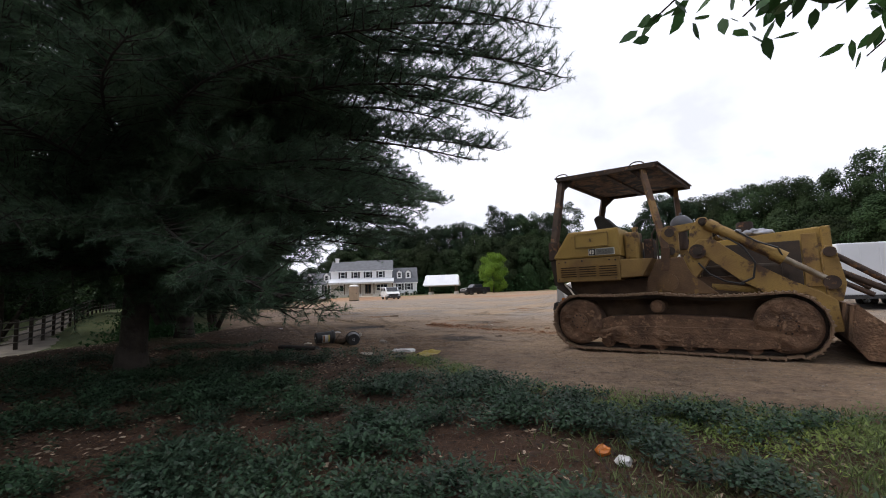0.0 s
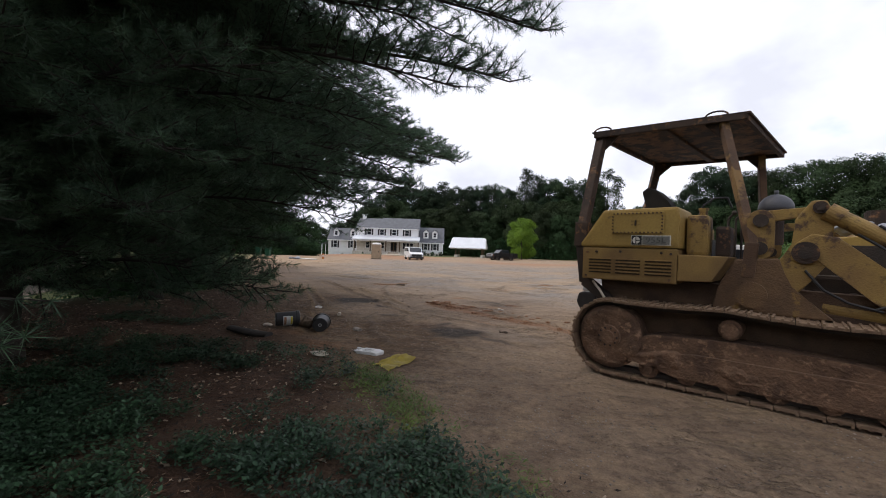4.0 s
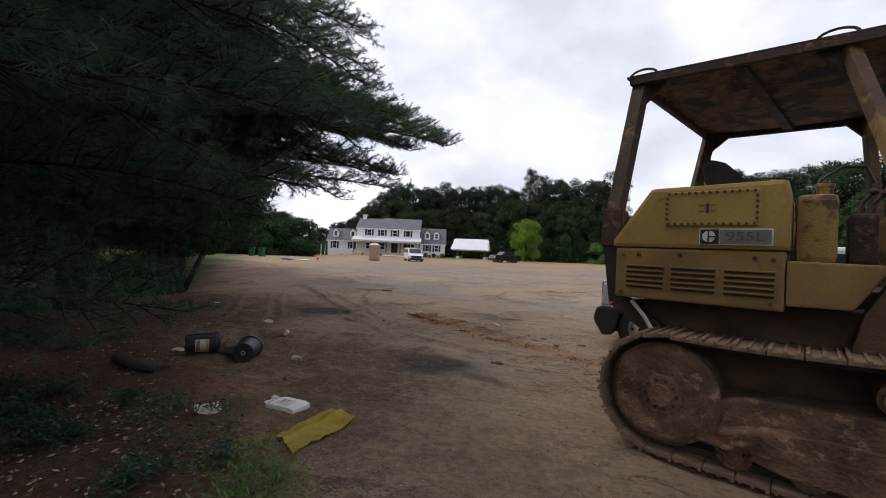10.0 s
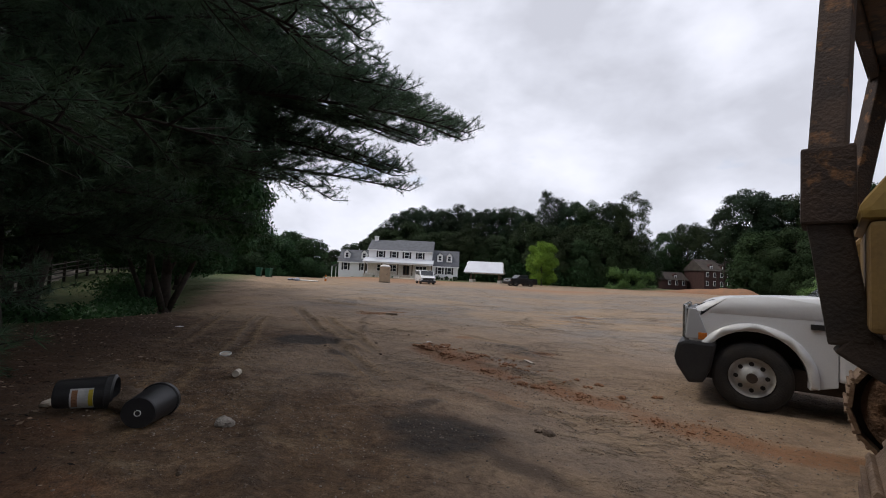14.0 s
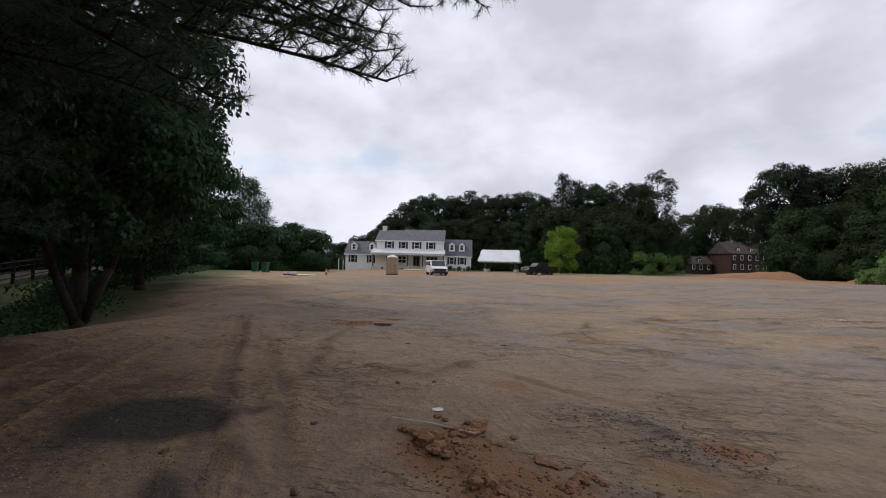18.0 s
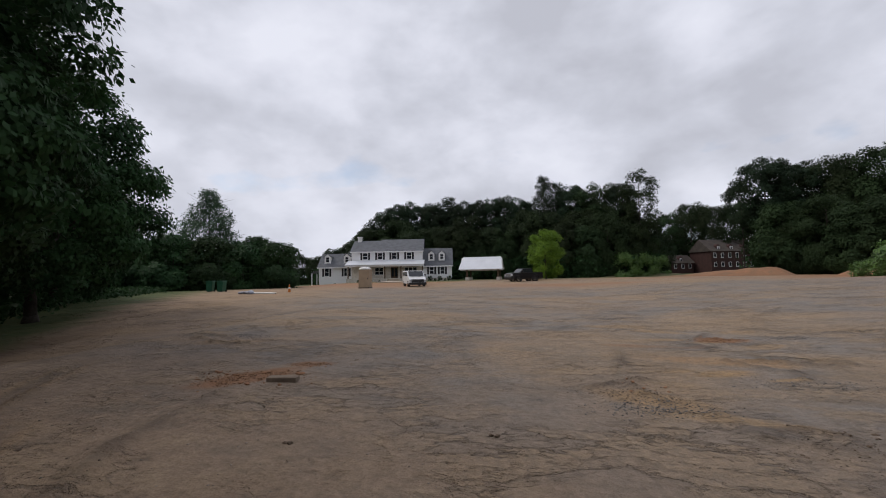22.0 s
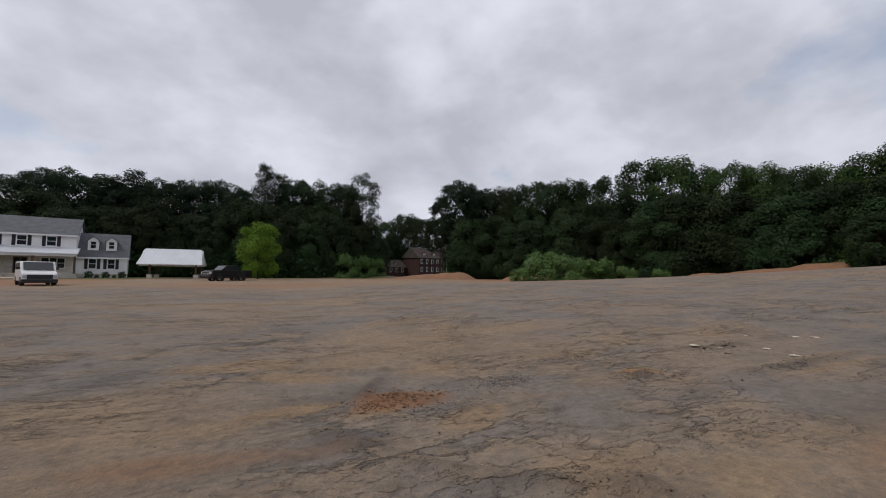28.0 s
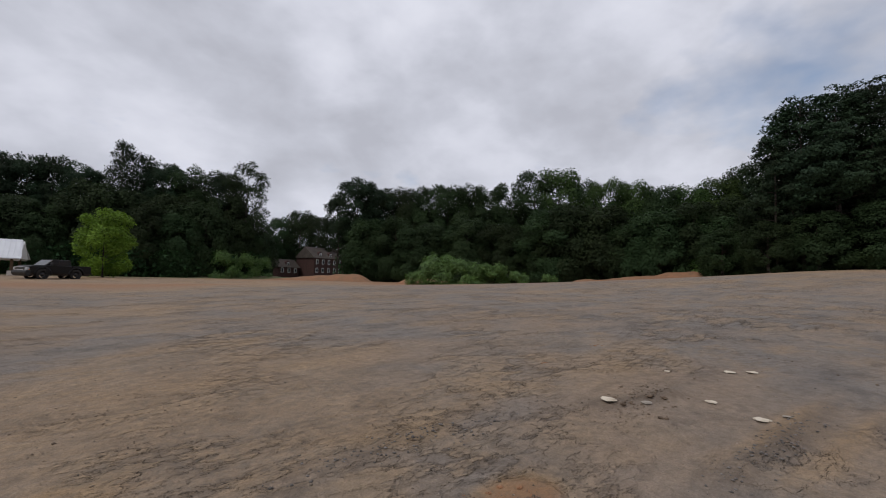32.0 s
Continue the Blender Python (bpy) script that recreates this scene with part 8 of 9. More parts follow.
fence()
s = np.linspace(0, 1, 60)[:, None] * np.ones((1, 9))
o = np.linspace(-1, 1, 9)[None, :] * np.ones((60, 1))
dx = -6.5 - 50 * s + o * 1.1
dy = 3.0 + 50 * s + o * 1.1
dz = lie(dx, dy) + 0.03 - 0.06 * o ** 2
ii = np.arange(60 * 9).reshape(60, 9)
drive = part_np("road", np.stack([dx, dy, dz], -1).reshape(-1, 3), np.stack([ii[:-1, :-1], ii[:-1, 1:], ii[1:, 1:], ii[1:, :-1]], -1).reshape(-1, 4), M["gravel_drive"], smooth=True)
tagged(drive, "pale gravel drive running beside the board fence", "road", kind="structure")


# ---------------------------------------------------------------- small things lying about
def black_pot(m, label, with_label):
    root = thing("plant_pot", m, label, "plant pot", "discarded pots")
    # lies on its side, axis along x, open end towards -x
    bm = bmesh.new()
    prof = [(0.0, 0.125), (-0.012, 0.150), (-0.045, 0.152), (-0.05, 0.140), (-0.30, 0.122), (-0.31, 0.118), (-0.31, 0.0)]
    inner = [(-0.0, 0.125), (-0.29, 0.112), (-0.295, 0.0)]
    ring = []
    for k in range(44):
        a = k * math.tau / 44
        ring.append([bm.verts.new((x + 0.31, r * math.cos(a), 0.15 + r * math.sin(a))) for x, r in prof + inner[::-1]])
    n = len(prof) + len(inner)
    for k in range(44):
        for i in range(n - 1):
            if {i, i + 1} == {len(prof) - 1, len(prof)}:
                continue
            q = (ring[k][i], ring[k][i + 1], ring[(k + 1) % 44][i + 1], ring[(k + 1) % 44][i])
            bm.faces.new(q)
    bmesh.ops.remove_doubles(bm, verts=bm.verts[:], dist=0.0005)
    part("pot", bm, M["black"], root)
    bm = bmesh.new()
    tube(bm, [(-0.004, 0.022 * math.cos(a), 0.15 + 0.022 * math.sin(a)) for a in np.linspace(0, math.tau, 17)], 0.004, 6)
    part("drain_ring", bm, M["label"], root)
    if with_label:
        bm = bmesh.new()
        for k in range(8):
            a = radians(150 + k * 11)
            b = radians(150 + (k + 1) * 11)
            vs = [bm.verts.new((x, 0.137 * math.cos(t), 0.15 + 0.137 * math.sin(t))) for x, t in ((0.09, a), (0.21, a), (0.21, b), (0.09, b))]
            bm.faces.new(vs)
        lab = part("label", bm, M["label"], root, "faded printed label")
        for x0, x1, mt in ((0.185, 0.208, "yellow_sheet"), (0.10, 0.13, "clay")):
            bm = bmesh.new()
            for k in range(6):
                a, b = radians(156 + k * 11), radians(156 + (k + 1) * 11)
                bm.faces.new([bm.verts.new((x, 0.140 * math.cos(t), 0.15 + 0.140 * math.sin(t))) for x, t in ((x0, a), (x1, a), (x1, b), (x0, b))])
            part("label_band", bm, M[mt], lab)
    return root


black_pot(pose(-3.48, 10.08, level(-3.3, 10.2) - 0.01, 0, 0, 38) @ Matrix.Diagonal((1.4, 1, 1, 1)), "black plastic plant pot with faded label lying on dirt", True)
black_pot(pose(-2.56, 10.06, level(-2.56, 10.1) - 0.02, 0, 0, 112) @ Matrix.Diagonal((1.3, 1.12, 1.05, 1)), "black plastic plant pot lying with its base showing", False)
pot_soil = thing("root_ball", pose(-2.98, 10.36, level(-2.98, 10.36)), "crumbling brown root ball spilled from a pot", "soil")
bm = bmesh.new()
lump(bm, (0, 0, 0.10), 0.13, random.Random(2), 0.8, 3)
part("soil", bm, M["soil_clod"], pot_soil, smooth=True)

jug = thing("plastic_jug", pose(-1.13, 8.78, level(-1.13, 8.78) + 0.036, 0, 0, -14) @ Matrix.Diagonal((0.95, 0.95, 0.66, 1)), "white flat plastic jug lying on the dirt", "jug")
bm = bmesh.new()
prism(bm, [(-0.16, -0.055), (0.22, -0.055), (0.22, 0.032), (0.16, 0.042), (-0.10, 0.042), (-0.16, 0.02)], -0.12, 0.12, 0.022)
part("body", bm, M["jug"], jug)
bm = bmesh.new()
tube(bm, [(-0.16, 0.075, 0.0), (-0.20, 0.075, 0.0)], 0.03, 14)
rod(bm, (-0.20, 0.075, 0.0), (-0.25, 0.075, 0.0), 0.037, 14)
part("neck_cap", bm, M["jug"], jug)
bm = bmesh.new()
tube(bm, [(-0.15, -0.09, 0.0), (-0.22, -0.06, 0.0), (-0.21, 0.02, 0.0), (-0.16, 0.03, 0.0)], 0.014, 8)
part("handle", bm, M["jug"], jug)
bm = bmesh.new()
box(bm, -0.08, 0.10, -0.085, 0.06, 0.0425, 0.045)
lb = part("label", bm, M["label"], jug, "grey print label")
for k in range(4):
    bm = bmesh.new()
    box(bm, -0.06 + 0.005 * k, 0.05 - 0.02 * k, 0.025 - 0.028 * k, 0.038 - 0.028 * k, 0.0452, 0.0462)
    part("print_bar", bm, M["plate_grey"], lb)

sheet = thing("plastic_sheet", pose(-0.62, 8.27, level(-0.62, 8.27)), "creased bright yellow plastic sheet with torn edges", "sheet")
bm = bmesh.new()
rs = random.Random(8)
grid = []
for i in range(16):
    row = []
    for j in range(12):
        u, w = i / 15, j / 11
        x = -0.22 + 0.30 * u + 0.17 * w + (0.01 * rs.uniform(-1, 1) if i in (0, 15) else 0)
        y = -0.09 - 0.26 * u + 0.66 * w + 0.13 * u * w + (0.01 * rs.uniform(-1, 1) if j in (0, 11) else 0)
        z = level(-0.62 + x, 8.27 + y) - level(-0.62, 8.27) + 0.022 + 0.012 * max(0, noise.noise((x * 9, y * 9, 1.5))) + 0.03 * max(0, 1 - abs(u - 0.38) * 6)
        row.append(bm.verts.new((x, y, z)))
    grid.append(row)
for i in range(15):
    for j in range(11):
        bm.faces.new((grid[i][j], grid[i + 1][j], grid[i + 1][j + 1], grid[i][j + 1]))
bmesh.ops.solidify(bm, geom=bm.faces[:], thickness=0.004)
part("sheet", bm, M["yellow_sheet"], sheet)


def scrap(name, x, y, size, mat, label, seed, flat=0.12, group=""):
    """A small torn or crumpled scrap on the ground."""
    rg = random.Random(seed)
    root = thing(name, pose(x, y, level(x, y) + 0.004, 0, 0, rg.uniform(0, 360)), label, "litter", group)
    bm = bmesh.new()
    lump(bm, (0, 0, size * flat * 0.6), size, rg, flat, 2)
    part("scrap", bm, M[mat], root)
    return root


scrap("paper_scrap", -1.77, 8.52, 0.13, "paper", "crumpled dirty paper scrap on brown dirt", 1, 0.22)
scrap("paper_scrap", -3.72, 10.22, 0.085, "paper", "crumpled pale paper beside the pots", 2, 0.4)
scrap("paper_cup_lid", -1.50, 15.54, 0.05, "jug", "flat white lid pressed in the dirt", 3, 0.10)
lid = thing("bucket_lid", pose(-3.93, 12.68, level(-3.93, 12.68) + 0.03, 10, 6, 0), "translucent round plastic lid lying on brown dirt", "lid")
bm = bmesh.new()
rod(bm, (0, 0, -0.008), (0, 0, 0.004), 0.075, 28)
body = part("disc", bm, M["paper"], lid)
bm = bmesh.new()
tube(bm, [(0.075 * math.cos(a), 0.075 * math.sin(a), 0.006) for a in np.linspace(0, math.tau, 29)], 0.010, 6)
part("rim", bm, M["jug"], lid)
scrap("paper_scrap", -6.7, 14.6, 0.07, "jug", "white torn scrap on leaf litter", 5, 0.1)
scrap("paper_scrap", 1.34, 3.75, 0.055, "orange_lamp", "crumpled red and white wrapper among the ground cover", 6, 0.6)
scrap("paper_scrap", 1.44, 3.62, 0.06, "jug", "crumpled white wrapper among the ground cover", 7, 0.6)
for i, (x, y, sz) in enumerate(((6.83, 23.19, 0.05), (8.23, 23.86, 0.055), (6.57, 23.87, 0.045), (6.32, 24.05, 0.06), (6.99, 23.57, 0.04), (7.01, 23.09, 0.03), (7.73, 24.25, 0.03), (8.35, 23.7, 0.05))):
    scrap("paper_scrap", x, y, sz, "rock" if i % 3 == 2 else "paper", "pale scrap of broken board on the lot", 20 + i, 0.16, "scattered board scraps")

tin = thing("drink_can", pose(-2.93, 11.70, level(-2.93, 11.7) + 0.04, 0, 0, -70) @ Matrix.Diagonal((0.6, 0.7, 0.7, 1)), "dull white drink can lying on the dirt", "can")
bm = bmesh.new()
rod(bm, (-0.09, 0, 0), (0.09, 0, 0), 0.058, 18)
part("body", bm, M["paper"], tin, smooth=False)
bm = bmesh.new()
rod(bm, (-0.094, 0, 0), (-0.088, 0, 0), 0.035, 14)
part("end", bm, M["dark_steel"], tin)

slat = thing("lumber_scrap", pose(0.54, 14.42, level(0.54, 14.42) + 0.014, 0, 0, -62), "thin pale wooden slat lying on the dirt", "timber")
bm = bmesh.new()
box(bm, -0.14, 0.14, -0.028, 0.028, -0.012, 0.012, 0.004)
part("board", bm, M["paper"], slat)

plank = thing("wood_offcut", pose(-4.0, 20.22, level(-4.0, 20.22) + 0.03, 3, 0, 8), "weathered grey timber offcut on orange clay", "timber")
bm = bmesh.new()
box(bm, -0.19, 0.19, -0.06, 0.06, -0.035, 0.03, 0.012)
part("board", bm, M["crust"], plank)

stick = thing("stick", pose(-1.45, 15.12, level(-1.4, 15.1) + 0.012, 0, 0, -8), "thin pale dry stick on the dirt", "stick")
bm = bmesh.new()
tube(bm, [(-0.35, 0, 0), (0.0, 0.02, 0.004), (0.4, -0.01, 0)], 0.008, 6)
part("stem", bm, M["paper"], stick)

hose = thing("black_tube", pose(-3.62, 9.45, level(-3.62, 9.45) + 0.02, 0, 0, -16) @ Matrix.Diagonal((1, 1.3, 0.7, 1)), "short length of black corrugated tube", "tube")
bm = bmesh.new()
tube(bm, [(-0.52, 0.06, 0.0), (-0.2, 0.0, 0.015), (0.2, -0.02, 0.01), (0.5, 0.03, 0)], 0.075, 14)
part("tube", bm, M["rubber"], hose)


def clod(x, y, size, mat, label, seed, sq=0.6):
    rg = random.Random(seed)
    root = thing("clod", pose(x, y, level(x, y), 0, 0, rg.uniform(0, 360)), label, "clod", "dirt clods")
    bm = bmesh.new()
    for k in range(4 if size > 0.07 else 2):
        r = size * rg.uniform(0.35, 0.62)
        lump(bm, (rg.gauss(0, size * 0.45), rg.gauss(0, size * 0.45), r * sq * 0.4), r, rg, sq, 2)
    part("lump", bm, M[mat], root)
    return root


rg = random.Random(3)
clod(-1.93, 10.35, 0.10, "rock", "pale grey rock on the dirt", 1, 0.7)
for i, (x, y, sz, mt) in enumerate(((-1.33, 14.80, 0.17, "clay"), (-1.22, 14.68, 0.12, "clay"), (-0.86, 14.36, 0.12, "clay"), (-0.72, 14.22, 0.10, "clay"), (-0.5, 14.1, 0.09, "clay"), (-1.15, 15.1, 0.08, "soil_clod"), (-1.9, 13.97, 0.06, "soil_clod"), (-3.05, 14.12, 0.065, "soil_clod"), (-2.13, 16.18, 0.06, "soil_clod"), (-2.39, 14.9, 0.05, "soil_clod"),
                                    (0.5, 12.95, 0.12, "clay"), (0.7, 12.8, 0.10, "clay"), (1.2, 12.68, 0.10, "clay"), (1.86, 11.9, 0.09, "clay"), (0.74, 11.2, 0.11, "soil_clod"), (-1.63, 9.55, 0.06, "soil_clod"), (-0.05, 13.35, 0.11, "clay"), (-1.2, 15.02, 0.12, "clay"), (-0.95, 14.9, 0.08, "clay"))):
    clod(x, y, sz * 0.8, mt, "large crumbling clod of orange clay" if mt == "clay" else "dark lump of soil on the dirt", 40 + i, 0.7)
clod(-1.24, 18.83, 0.04, "soil_clod", "dark lump of soil on the lot", 2)
clod(-2.84, 18.5, 0.035, "soil_clod", "dark lump of soil on the lot", 3)
clod(-1.75, 16.4, 0.045, "soil_clod", "dark lump of soil on the lot", 4)
for i, (cx, cy, n, spread, mt, big) in enumerate(((-1.05, 15.15, 14, 0.26, "clay", 0.11), (-0.3, 14.45, 14, 0.3, "clay", 0.09), (0.4, 13.9, 14, 0.35, "clay", 0.09), (1.2, 12.95, 16, 0.4, "clay", 0.09), (2.05, 11.95, 10, 0.35, "clay", 0.06), (-4.5, 20.3, 16, 0.38, "clay", 0.08),
                                                  (0.2, 20.5, 9, 0.25, "clay", 0.04), (0.3, 19.95, 5, 0.2, "soil_clod", 0.035), (6.6, 23.95, 18, 0.25, "soil_clod", 0.045),
                                                  (4.78, 23.6, 9, 0.16, "clay", 0.03), (2.35, 24.3, 6, 0.2, "clay", 0.035), (-5.6, 18.2, 10, 0.6, "soil_clod", 0.04), (-4.2, 22.5, 8, 0.7, "soil_clod", 0.04), (7.25, 25.3, 5, 0.15, "clay", 0.04), (8.45, 25.6, 5, 0.15, "clay", 0.04), (1.2, 19.3, 10, 0.3, "soil_clod", 0.04))):
    for k in range(n):
        clod(cx + rg.gauss(0, spread), cy + rg.gauss(0, spread * 0.6), big * rg.uniform(0.25, 0.85), mt, "orange clay clod on the dirt lot" if mt == "clay" else "brown soil clod on the dirt lot", 100 * i + k, rg.uniform(0.4, 0.7))


# loose stones, fallen leaves, straw and plants: too many to count
def scatter(n, rs, x0, x1, y0, y1, keep):
    x, y = rs.uniform(x0, x1, n), rs.uniform(y0, y1, n)
    ok = rs.uniform(0, 1, n) < keep(x, y)
    x, y = x[ok], y[ok]
    z = lie(x, y) + relief(x, y) * smooth(45, 25, np.hypot(x, y - 14))
    return np.stack([x, y, z], -1)


def stones(name, c, rs, s0, s1, mat, label):
    base = np.array(((1, 0, 0), (-1, 0, 0), (0, 1, 0), (0, -1, 0), (0, 0, 0.8), (0, 0, -0.8)))
    faces = np.array(((0, 2, 4), (2, 1, 4), (1, 3, 4), (3, 0, 4), (2, 0, 5), (1, 2, 5), (3, 1, 5), (0, 3, 5)))
    n = len(c)
    size = s0 + (s1 - s0) * rs.uniform(0, 1, n) ** 3
    v = base[None] * rs.uniform(0.6, 1.25, (n, 6, 1)) * size[:, None, None]
    a = rs.uniform(0, math.tau, n)
    ca, sa = np.cos(a)[:, None], np.sin(a)[:, None]
    v = np.stack([v[..., 0] * ca - v[..., 1] * sa, v[..., 0] * sa + v[..., 1] * ca, v[..., 2] * 0.75], -1) + c[:, None, :] + np.array((0, 0, 0.15))[None, None] * size[:, None, None]
    f = (faces[None] + 6 * np.arange(n)[:, None, None]).reshape(-1, 3)
    return tagged(part_np(name, v.reshape(-1, 3), f, M[mat]), label, "stones", kind="stuff")


rs = np.random.RandomState(5)
bare = lambda x, y: (1 - litter_zone(x, y)) * (0.25 + 0.75 * smooth(0.0, 0.2, fbm(x, y, 0.6, 3, 51)))
M["pebble"] = material("mixed_pebbles", (0.27, 0.225, 0.185), (0.18, 0.145, 0.115), 1.5, 0.9, island=0.4)
stones("pebbles", scatter(26000, rs, -8, 11, 5, 32, bare), rs, 0.003, 0.015, "pebble", "small mixed stones strewn over the dirt")
stones("grit", scatter(46000, rs, -5, 6, 4.5, 14, bare), rs, 0.003, 0.014, "pebble", "fine grit on the shaded dirt track")
stones("crust_crumbs", scatter(34000, rs, -9, 7, 9, 27, lambda x, y: np.clip(ridge_marks(x, y) * 1.1, 0, 1)), rs, 0.003, 0.014, "crust", "broken soil crust along old wheel tracks")
stones("soil_crumbs", scatter(9000, rs, -7, 10, 7, 27, lambda x, y: smooth(0.03, 0.2, fbm(x, y, 0.28, 3, 14))), rs, 0.005, 0.018, "crust", "brown soil crumbs along churned ground")


def rubble(name, spots, rs, s0, s1, mat, label):
    """Crumbled patches, thick in the middle and thinning outwards: place, two spreads, how many."""
    c = np.concatenate([np.stack([rs.normal(x, 1.3 * sx, n), rs.normal(y, 1.3 * sy, n)], -1) for x, y, sx, sy, n in spots])
    z = lie(c[:, 0], c[:, 1]) + relief(c[:, 0], c[:, 1])
    return stones(name, np.concatenate([c, z[:, None]], -1), rs, s0, s1, mat, label)


M["grey_stone"] = material("grey_crushed_stone", (0.165, 0.152, 0.145), (0.11, 0.10, 0.094), 14.0, 0.95, island=0.45)
M["clay_crumb"] = material("orange_clay_crumbs", (0.24, 0.130, 0.070), (0.17, 0.098, 0.056), 9.0, 0.95, island=0.4)
rubble("crushed_stone", ((3.42, 23.98, 0.14, 0.09, 700), (-7.1, 23.62, 0.25, 0.15, 700), (0.16, 19.75, 0.22, 0.10, 900), (0.1, 15.85, 0.25, 0.12, 300), (0.5, 15.3, 0.2, 0.1, 300), (1.95, 20.9, 0.3, 0.1, 400), (4.7, 24.4, 0.4, 0.06, 400), (6.4, 23.0, 0.5, 0.06, 400), (2.6, 23.6, 0.2, 0.06, 200)), rs, 0.003, 0.015, "grey_stone", "patches of dark grey crushed stone pressed into the lot")
rubble("soil_rubble", ((-0.12, 20.28, 0.16, 0.08, 500), (0.25, 20.1, 0.2, 0.08, 500), (0.3, 20.6, 0.12, 0.2, 300), (4.62, 23.52, 0.12, 0.07, 300), (6.5, 23.92, 0.22, 0.08, 500), (7.0, 24.1, 0.12, 0.05, 150), (1.5, 18.9, 0.4, 0.08, 500), (2.4, 22.05, 0.3, 0.06, 300), (-6.9, 22.9, 0.5, 0.12, 300), (-2.5, 13.6, 0.3, 0.12, 250), (-3.3, 14.0, 0.3, 0.15, 300)), rs, 0.002, 0.013, "crust", "crumbled brown soil thrown up by tracks")
rubble("clay_rubble", ((2.34, 23.98, 0.16, 0.09, 600), (2.1, 23.84, 0.1, 0.05, 200), (-4.5, 20.42, 0.28, 0.14, 800), (-4.8, 20.1, 0.14, 0.12, 300), (-4.15, 21.2, 0.15, 0.06, 200), (-1.25, 14.75, 0.14, 0.10, 500), (-0.75, 14.28, 0.22, 0.12, 600), (0.0, 13.4, 0.3, 0.14, 400), (0.6, 12.9, 0.25, 0.1, 400), (1.3, 12.55, 0.3, 0.1, 400),
                       (2.2, 11.8, 0.35, 0.1, 350), (0.76, 15.35, 0.10, 0.06, 250), (-0.2, 14.5, 0.3, 0.1, 300)), rs, 0.003, 0.021, "clay_crumb", "crumbled orange clay strewn along the tracks")


def flat_leaves(name, c, rs, s0, s1, mat, label, category, lift=0.35, ratio=0.55):
    n = len(c)
    a = rs.uniform(0, math.tau, n)
    along = unit(np.stack([np.cos(a), np.sin(a), rs.uniform(-lift, lift, n)], -1))
    side = unit(np.cross(along, unit(np.stack([rs.normal(0, lift, n), rs.normal(0, lift, n), np.ones(n)], -1))))
    ln = rs.uniform(s0, s1, n)
    v, f = cards(c + np.array((0, 0, 0.012)), along, side, ln, ln * ratio)
    return tagged(part_np(name, v, f, M[mat]), label, category, kind="stuff")


shade = lambda x, y: np.clip(litter_zone(x, y) * (0.35 + 0.65 * smooth(-0.05, 0.15, fbm(x, y, 0.8, 3, 61))), 0, 1)
flat_leaves("fallen_leaves", scatter(34000, rs, -11, 5, 1.6, 18, lambda x, y: shade(x, y) * 0.8), rs, 0.02, 0.07, "dead_leaf", "dry curled fallen leaves under the pines", "leaf litter")
flat_leaves("fallen_straw", scatter(42000, rs, -9, 1, 2, 14, lambda x, y: litter_zone(x, y)), rs, 0.08, 0.16, "straw", "brown fallen pine needles", "pine straw", 0.2, 0.03)


flat_leaves("dark_litter", scatter(30000, rs, -9, 3, 2, 14, lambda x, y: litter_zone(x, y)), rs, 0.02, 0.06, "twig", "dark rotted leaves and twigs under the pines", "leaf litter", 0.4, 0.3)


def sprigs(name, c, rs, per, height, leaf_len, ratio, mat, label, category, lean=0.5):
    """Low plants: a few leaves rising from each place."""
    n = len(c)
    c = np.repeat(c, per, 0)
    h = rs.uniform(0.2, 1, len(c)) * height
    c = c + np.stack([rs.normal(0, 0.035, len(c)), rs.normal(0, 0.035, len(c)), h * 0.8], -1)
    a = rs.uniform(0, math.tau, len(c))
    along = unit(np.stack([np.cos(a), np.sin(a), rs.uniform(-0.3, lean, len(c))], -1))
    side = unit(np.cross(along, unit(np.stack([rs.normal(0, 0.3, len(c)), rs.normal(0, 0.3, len(c)), np.ones(len(c))], -1))))
    ln = leaf_len * rs.uniform(0.6, 1.3, len(c))
    v, f = cards(c, along, side, ln, ln * ratio)
    return tagged(part_np(name, v, f, M[mat]), label, category, kind="stuff")


def edge_line(x):
    return np.interp(x, [-4, -0.6, 0.2, 0.8, 1.4, 2.0, 3.0, 4.5, 9.0], [12.5, 7.9, 6.9, 6.1, 5.55, 5.25, 4.95, 4.6, 3.8])


def ivy_at(x, y):
    band = smooth(-0.12, 0.0, fbm(x, y, 0.9, 4, 71)) * smooth(-0.12, 0.06, fbm(x, y, 3.4, 3, 78)) * smooth(-0.1, -0.7, y - edge_line(x))
    return np.clip(band * (1 - 0.75 * smooth(1.8, 4.2, x - 0.2 * y)) * (1 - 0.55 * smooth(-3.0, -5.5, x)), 0, 1)


def turf_at(x, y):
    return np.clip(smooth(0.25, -0.3, y - edge_line(x)) * smooth(0.3, 2.0, x - 0.25 * (y - 3)) * (0.3 + 0.7 * smooth(-0.1, 0.15, fbm(x, y, 0.9, 3, 73))), 0, 1)


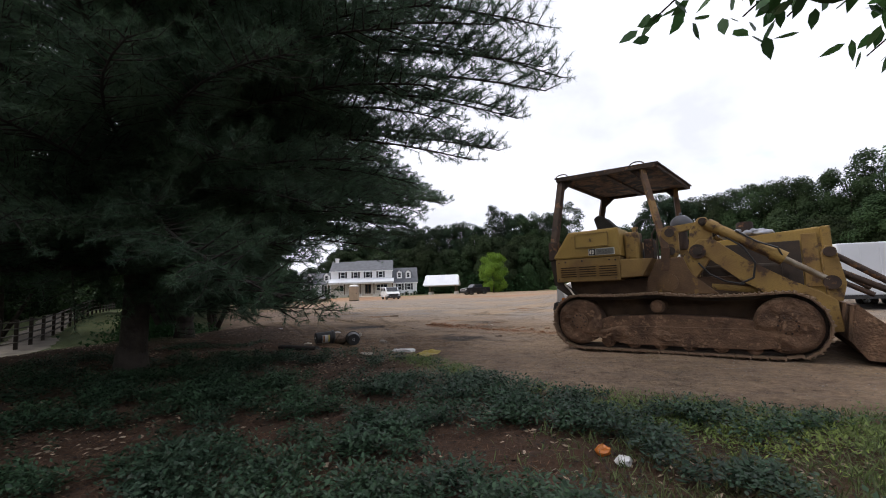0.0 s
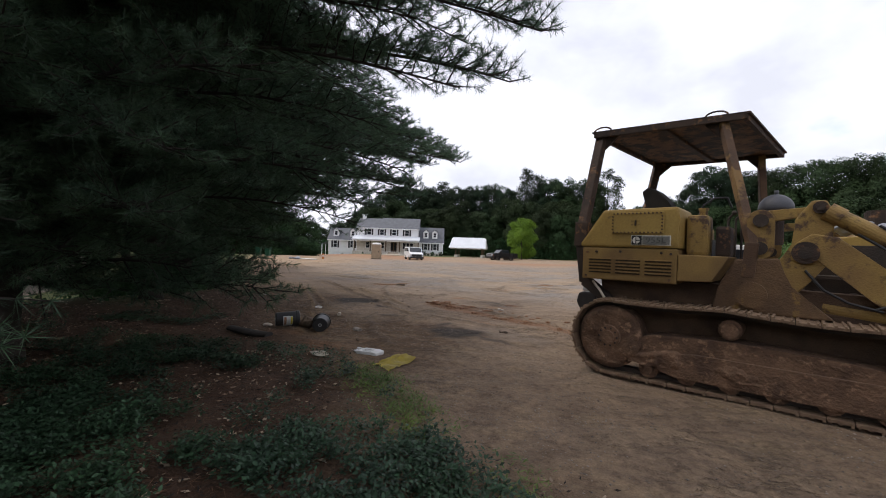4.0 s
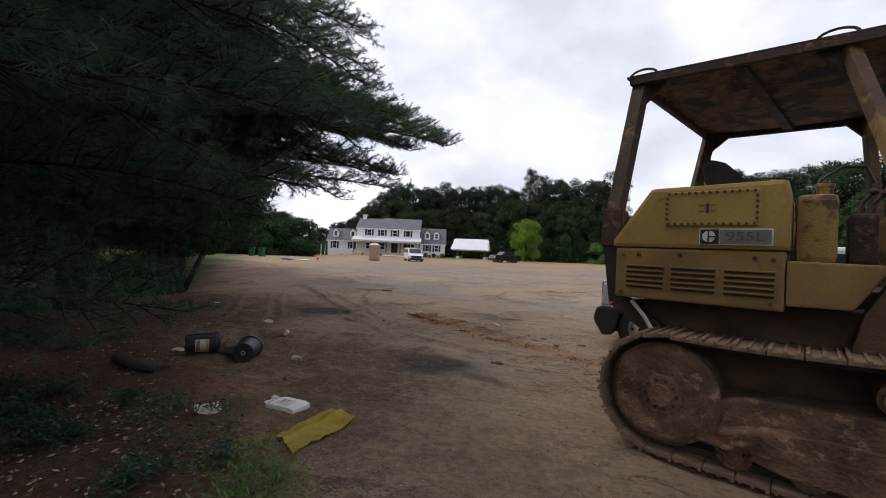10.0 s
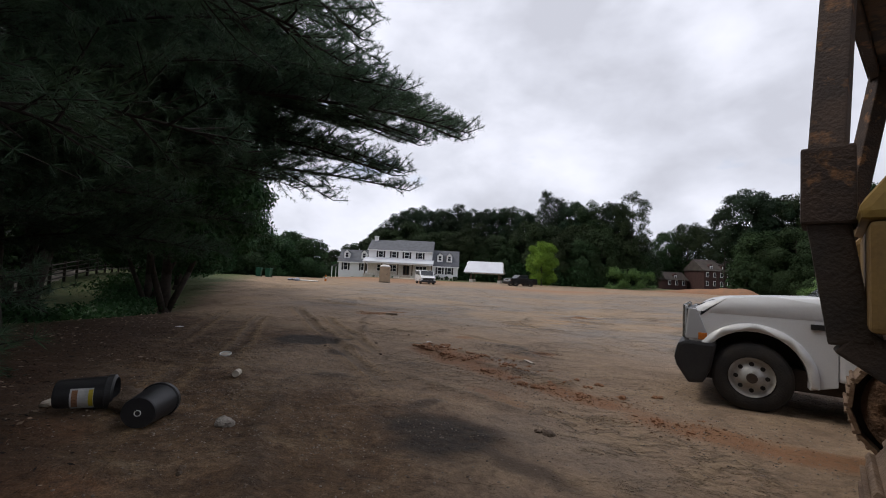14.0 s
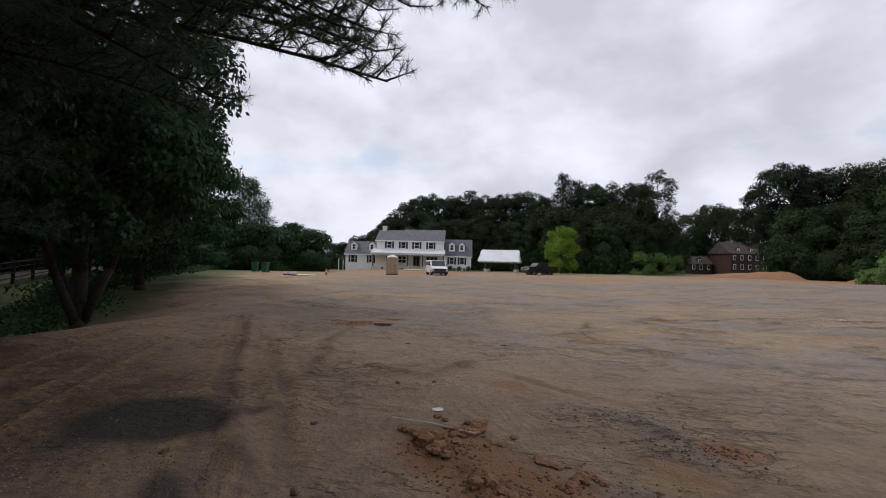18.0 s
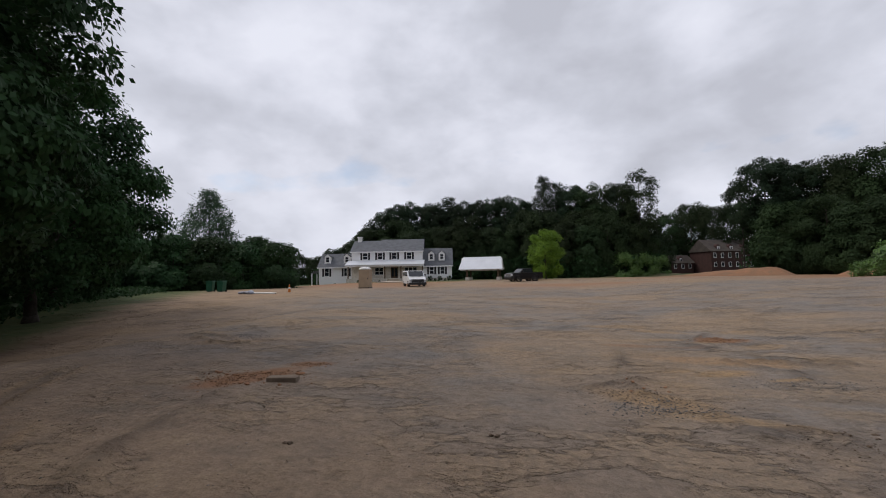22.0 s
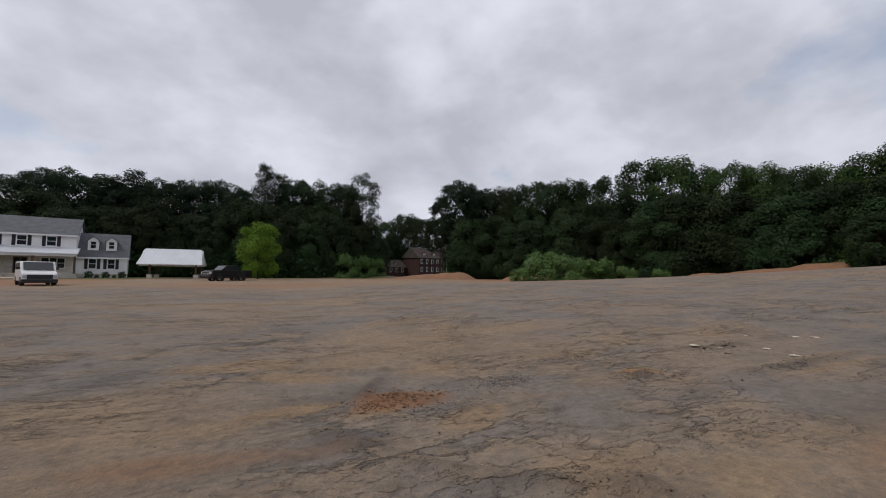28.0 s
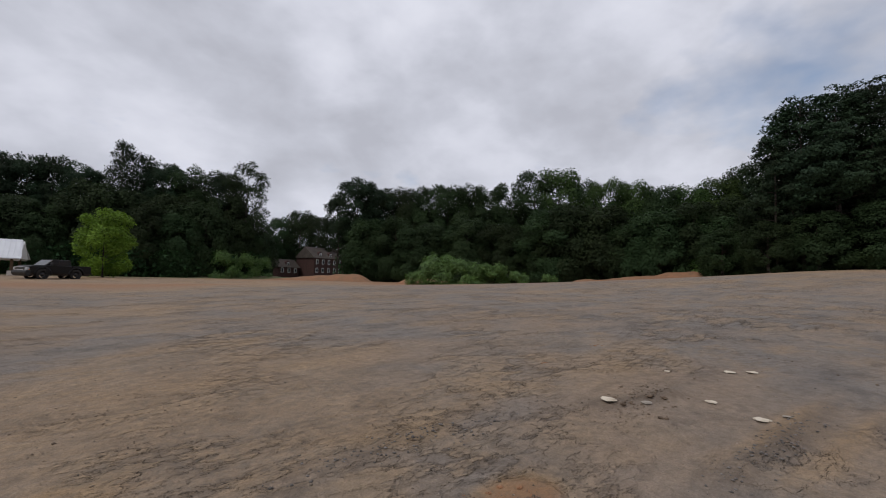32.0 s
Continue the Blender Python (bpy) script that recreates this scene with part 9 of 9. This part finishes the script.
sprigs("ground_cover", scatter(42000, rs, -8, 4.5, 1.4, 8.5, ivy_at), rs, 16, 0.19, 0.040, 0.5, "ivy", "low dark green ground cover under the pines", "ground cover", 0.9)
sprigs("grass_tufts", scatter(17000, rs, 0.0, 9, 1.4, 6.3, turf_at), rs, 5, 0.04, 0.085, 0.08, "grass", "thin patchy grass beside the dirt lot", "grass", 2.2)
edge_at = lambda x, y: smooth(0.75 + 0.25 * np.maximum(x - 0.8, 0), 0.1, np.abs(y + 0.35 + 0.2 * np.maximum(x - 0.8, 0) - edge_line(x))) * smooth(-0.10, 0.10, fbm(x, y, 1.0, 3, 75)) * smooth(-3, -1.5, x) * smooth(8.3, 7.6, y)
sprigs("edge_weeds", scatter(22000, rs, -1.6, 4.8, 2.8, 9.5, edge_at), rs, 7, 0.075, 0.05, 0.22, "weed", "yellow-green weeds along the dirt edge", "weeds", 1.0)
weeds_at = lambda x, y: smooth(0.1, 0.3, fbm(x, y, 0.7, 3, 77)) * smooth(0.5, -0.5, y - (7.2 + 2.4 * (-1.2 - x))) * smooth(-1.0, -2.0, x)
sprigs("scattered_weeds", scatter(14000, rs, -7, -1, 5, 13, weeds_at), rs, 6, 0.10, 0.06, 0.5, "ivy", "scattered dark weeds in the pine litter", "weeds")


# leafy bough that hangs into view at the start, from a tree behind the walker
over = thing("overhanging_tree", pose(5.6, 0.2, 0.0), "broadleaf tree whose leafy boughs hang over the walk", "tree")
bm = bmesh.new()
boughs(bm, 0.0, 7.0, 0.17, 10, random.Random(6), 2.6, 0.9)
part("trunk", bm, M["bark"], over, smooth=True)
rs = np.random.RandomState(44)
tips = ((-3.75, 3.4, 2.93), (-3.3, 3.1, 2.85), (-2.95, 3.3, 2.80), (-2.6, 3.1, 2.74), (-3.4, 2.6, 3.0), (-1.95, 3.95, 2.80), (-3.1, 3.5, 2.95))
bm = bmesh.new()
lc, la = [], []
for tx, ty, tz in tips:
    a = Vector((0.0, 0.0, 4.6))
    b = Vector((tx, ty, tz + 0.12))
    mid = a.lerp(b, 0.55) + Vector((0, 0, 0.35))
    rod(bm, a, mid, 0.035, 6, 0.016)
    rod(bm, mid, b, 0.016, 6, 0.006)
    for k in range(110):
        s = rs.uniform(0.1, 1)
        p = mid.lerp(b, s) + Vector(rs.normal(0, 0.16, 3) * np.array((1, 1, 0.55)))
        lc.append(tuple(p))
        la.append(tuple(rs.normal(0, 0.6, 3) + np.array((-0.2, 0.2, -0.55))))
bg = part("bough", bm, M["twig"], over)
lc, la = np.array(lc), unit(np.array(la))
sd = unit(np.cross(la, rs.normal(0, 1, la.shape) + np.array((0, 0, 1.2))))
ll, lw = rs.uniform(0.12, 0.19, (len(lc), 1)), rs.uniform(0.06, 0.095, (len(lc), 1))
v = np.stack([lc, lc + la * ll * 0.25 + sd * lw * 0.42, lc + la * ll * 0.6 + sd * lw * 0.4, lc + la * ll, lc + la * ll * 0.6 - sd * lw * 0.4, lc + la * ll * 0.25 - sd * lw * 0.42], 1).reshape(-1, 3)
f = np.arange(len(v)).reshape(-1, 6)
part_np("bough_leaves", v, f, M["leaf_near"], bg)
ce = np.array((0.4, -1.6, 6.8)) + unit(rs.normal(0, 1, (6000, 3))) * (rs.uniform(0.2, 1, (6000, 1)) ** 0.5) * np.array((3.4, 2.8, 2.0))
al = unit(rs.normal(0, 1, ce.shape))
sd = unit(np.cross(al, rs.normal(0, 1, al.shape)))
v, f = cards(ce, al, sd, rs.uniform(0.16, 0.26, len(ce)), rs.uniform(0.10, 0.15, len(ce)))
part_np("crown", v, f, M["leaf_near"], over)
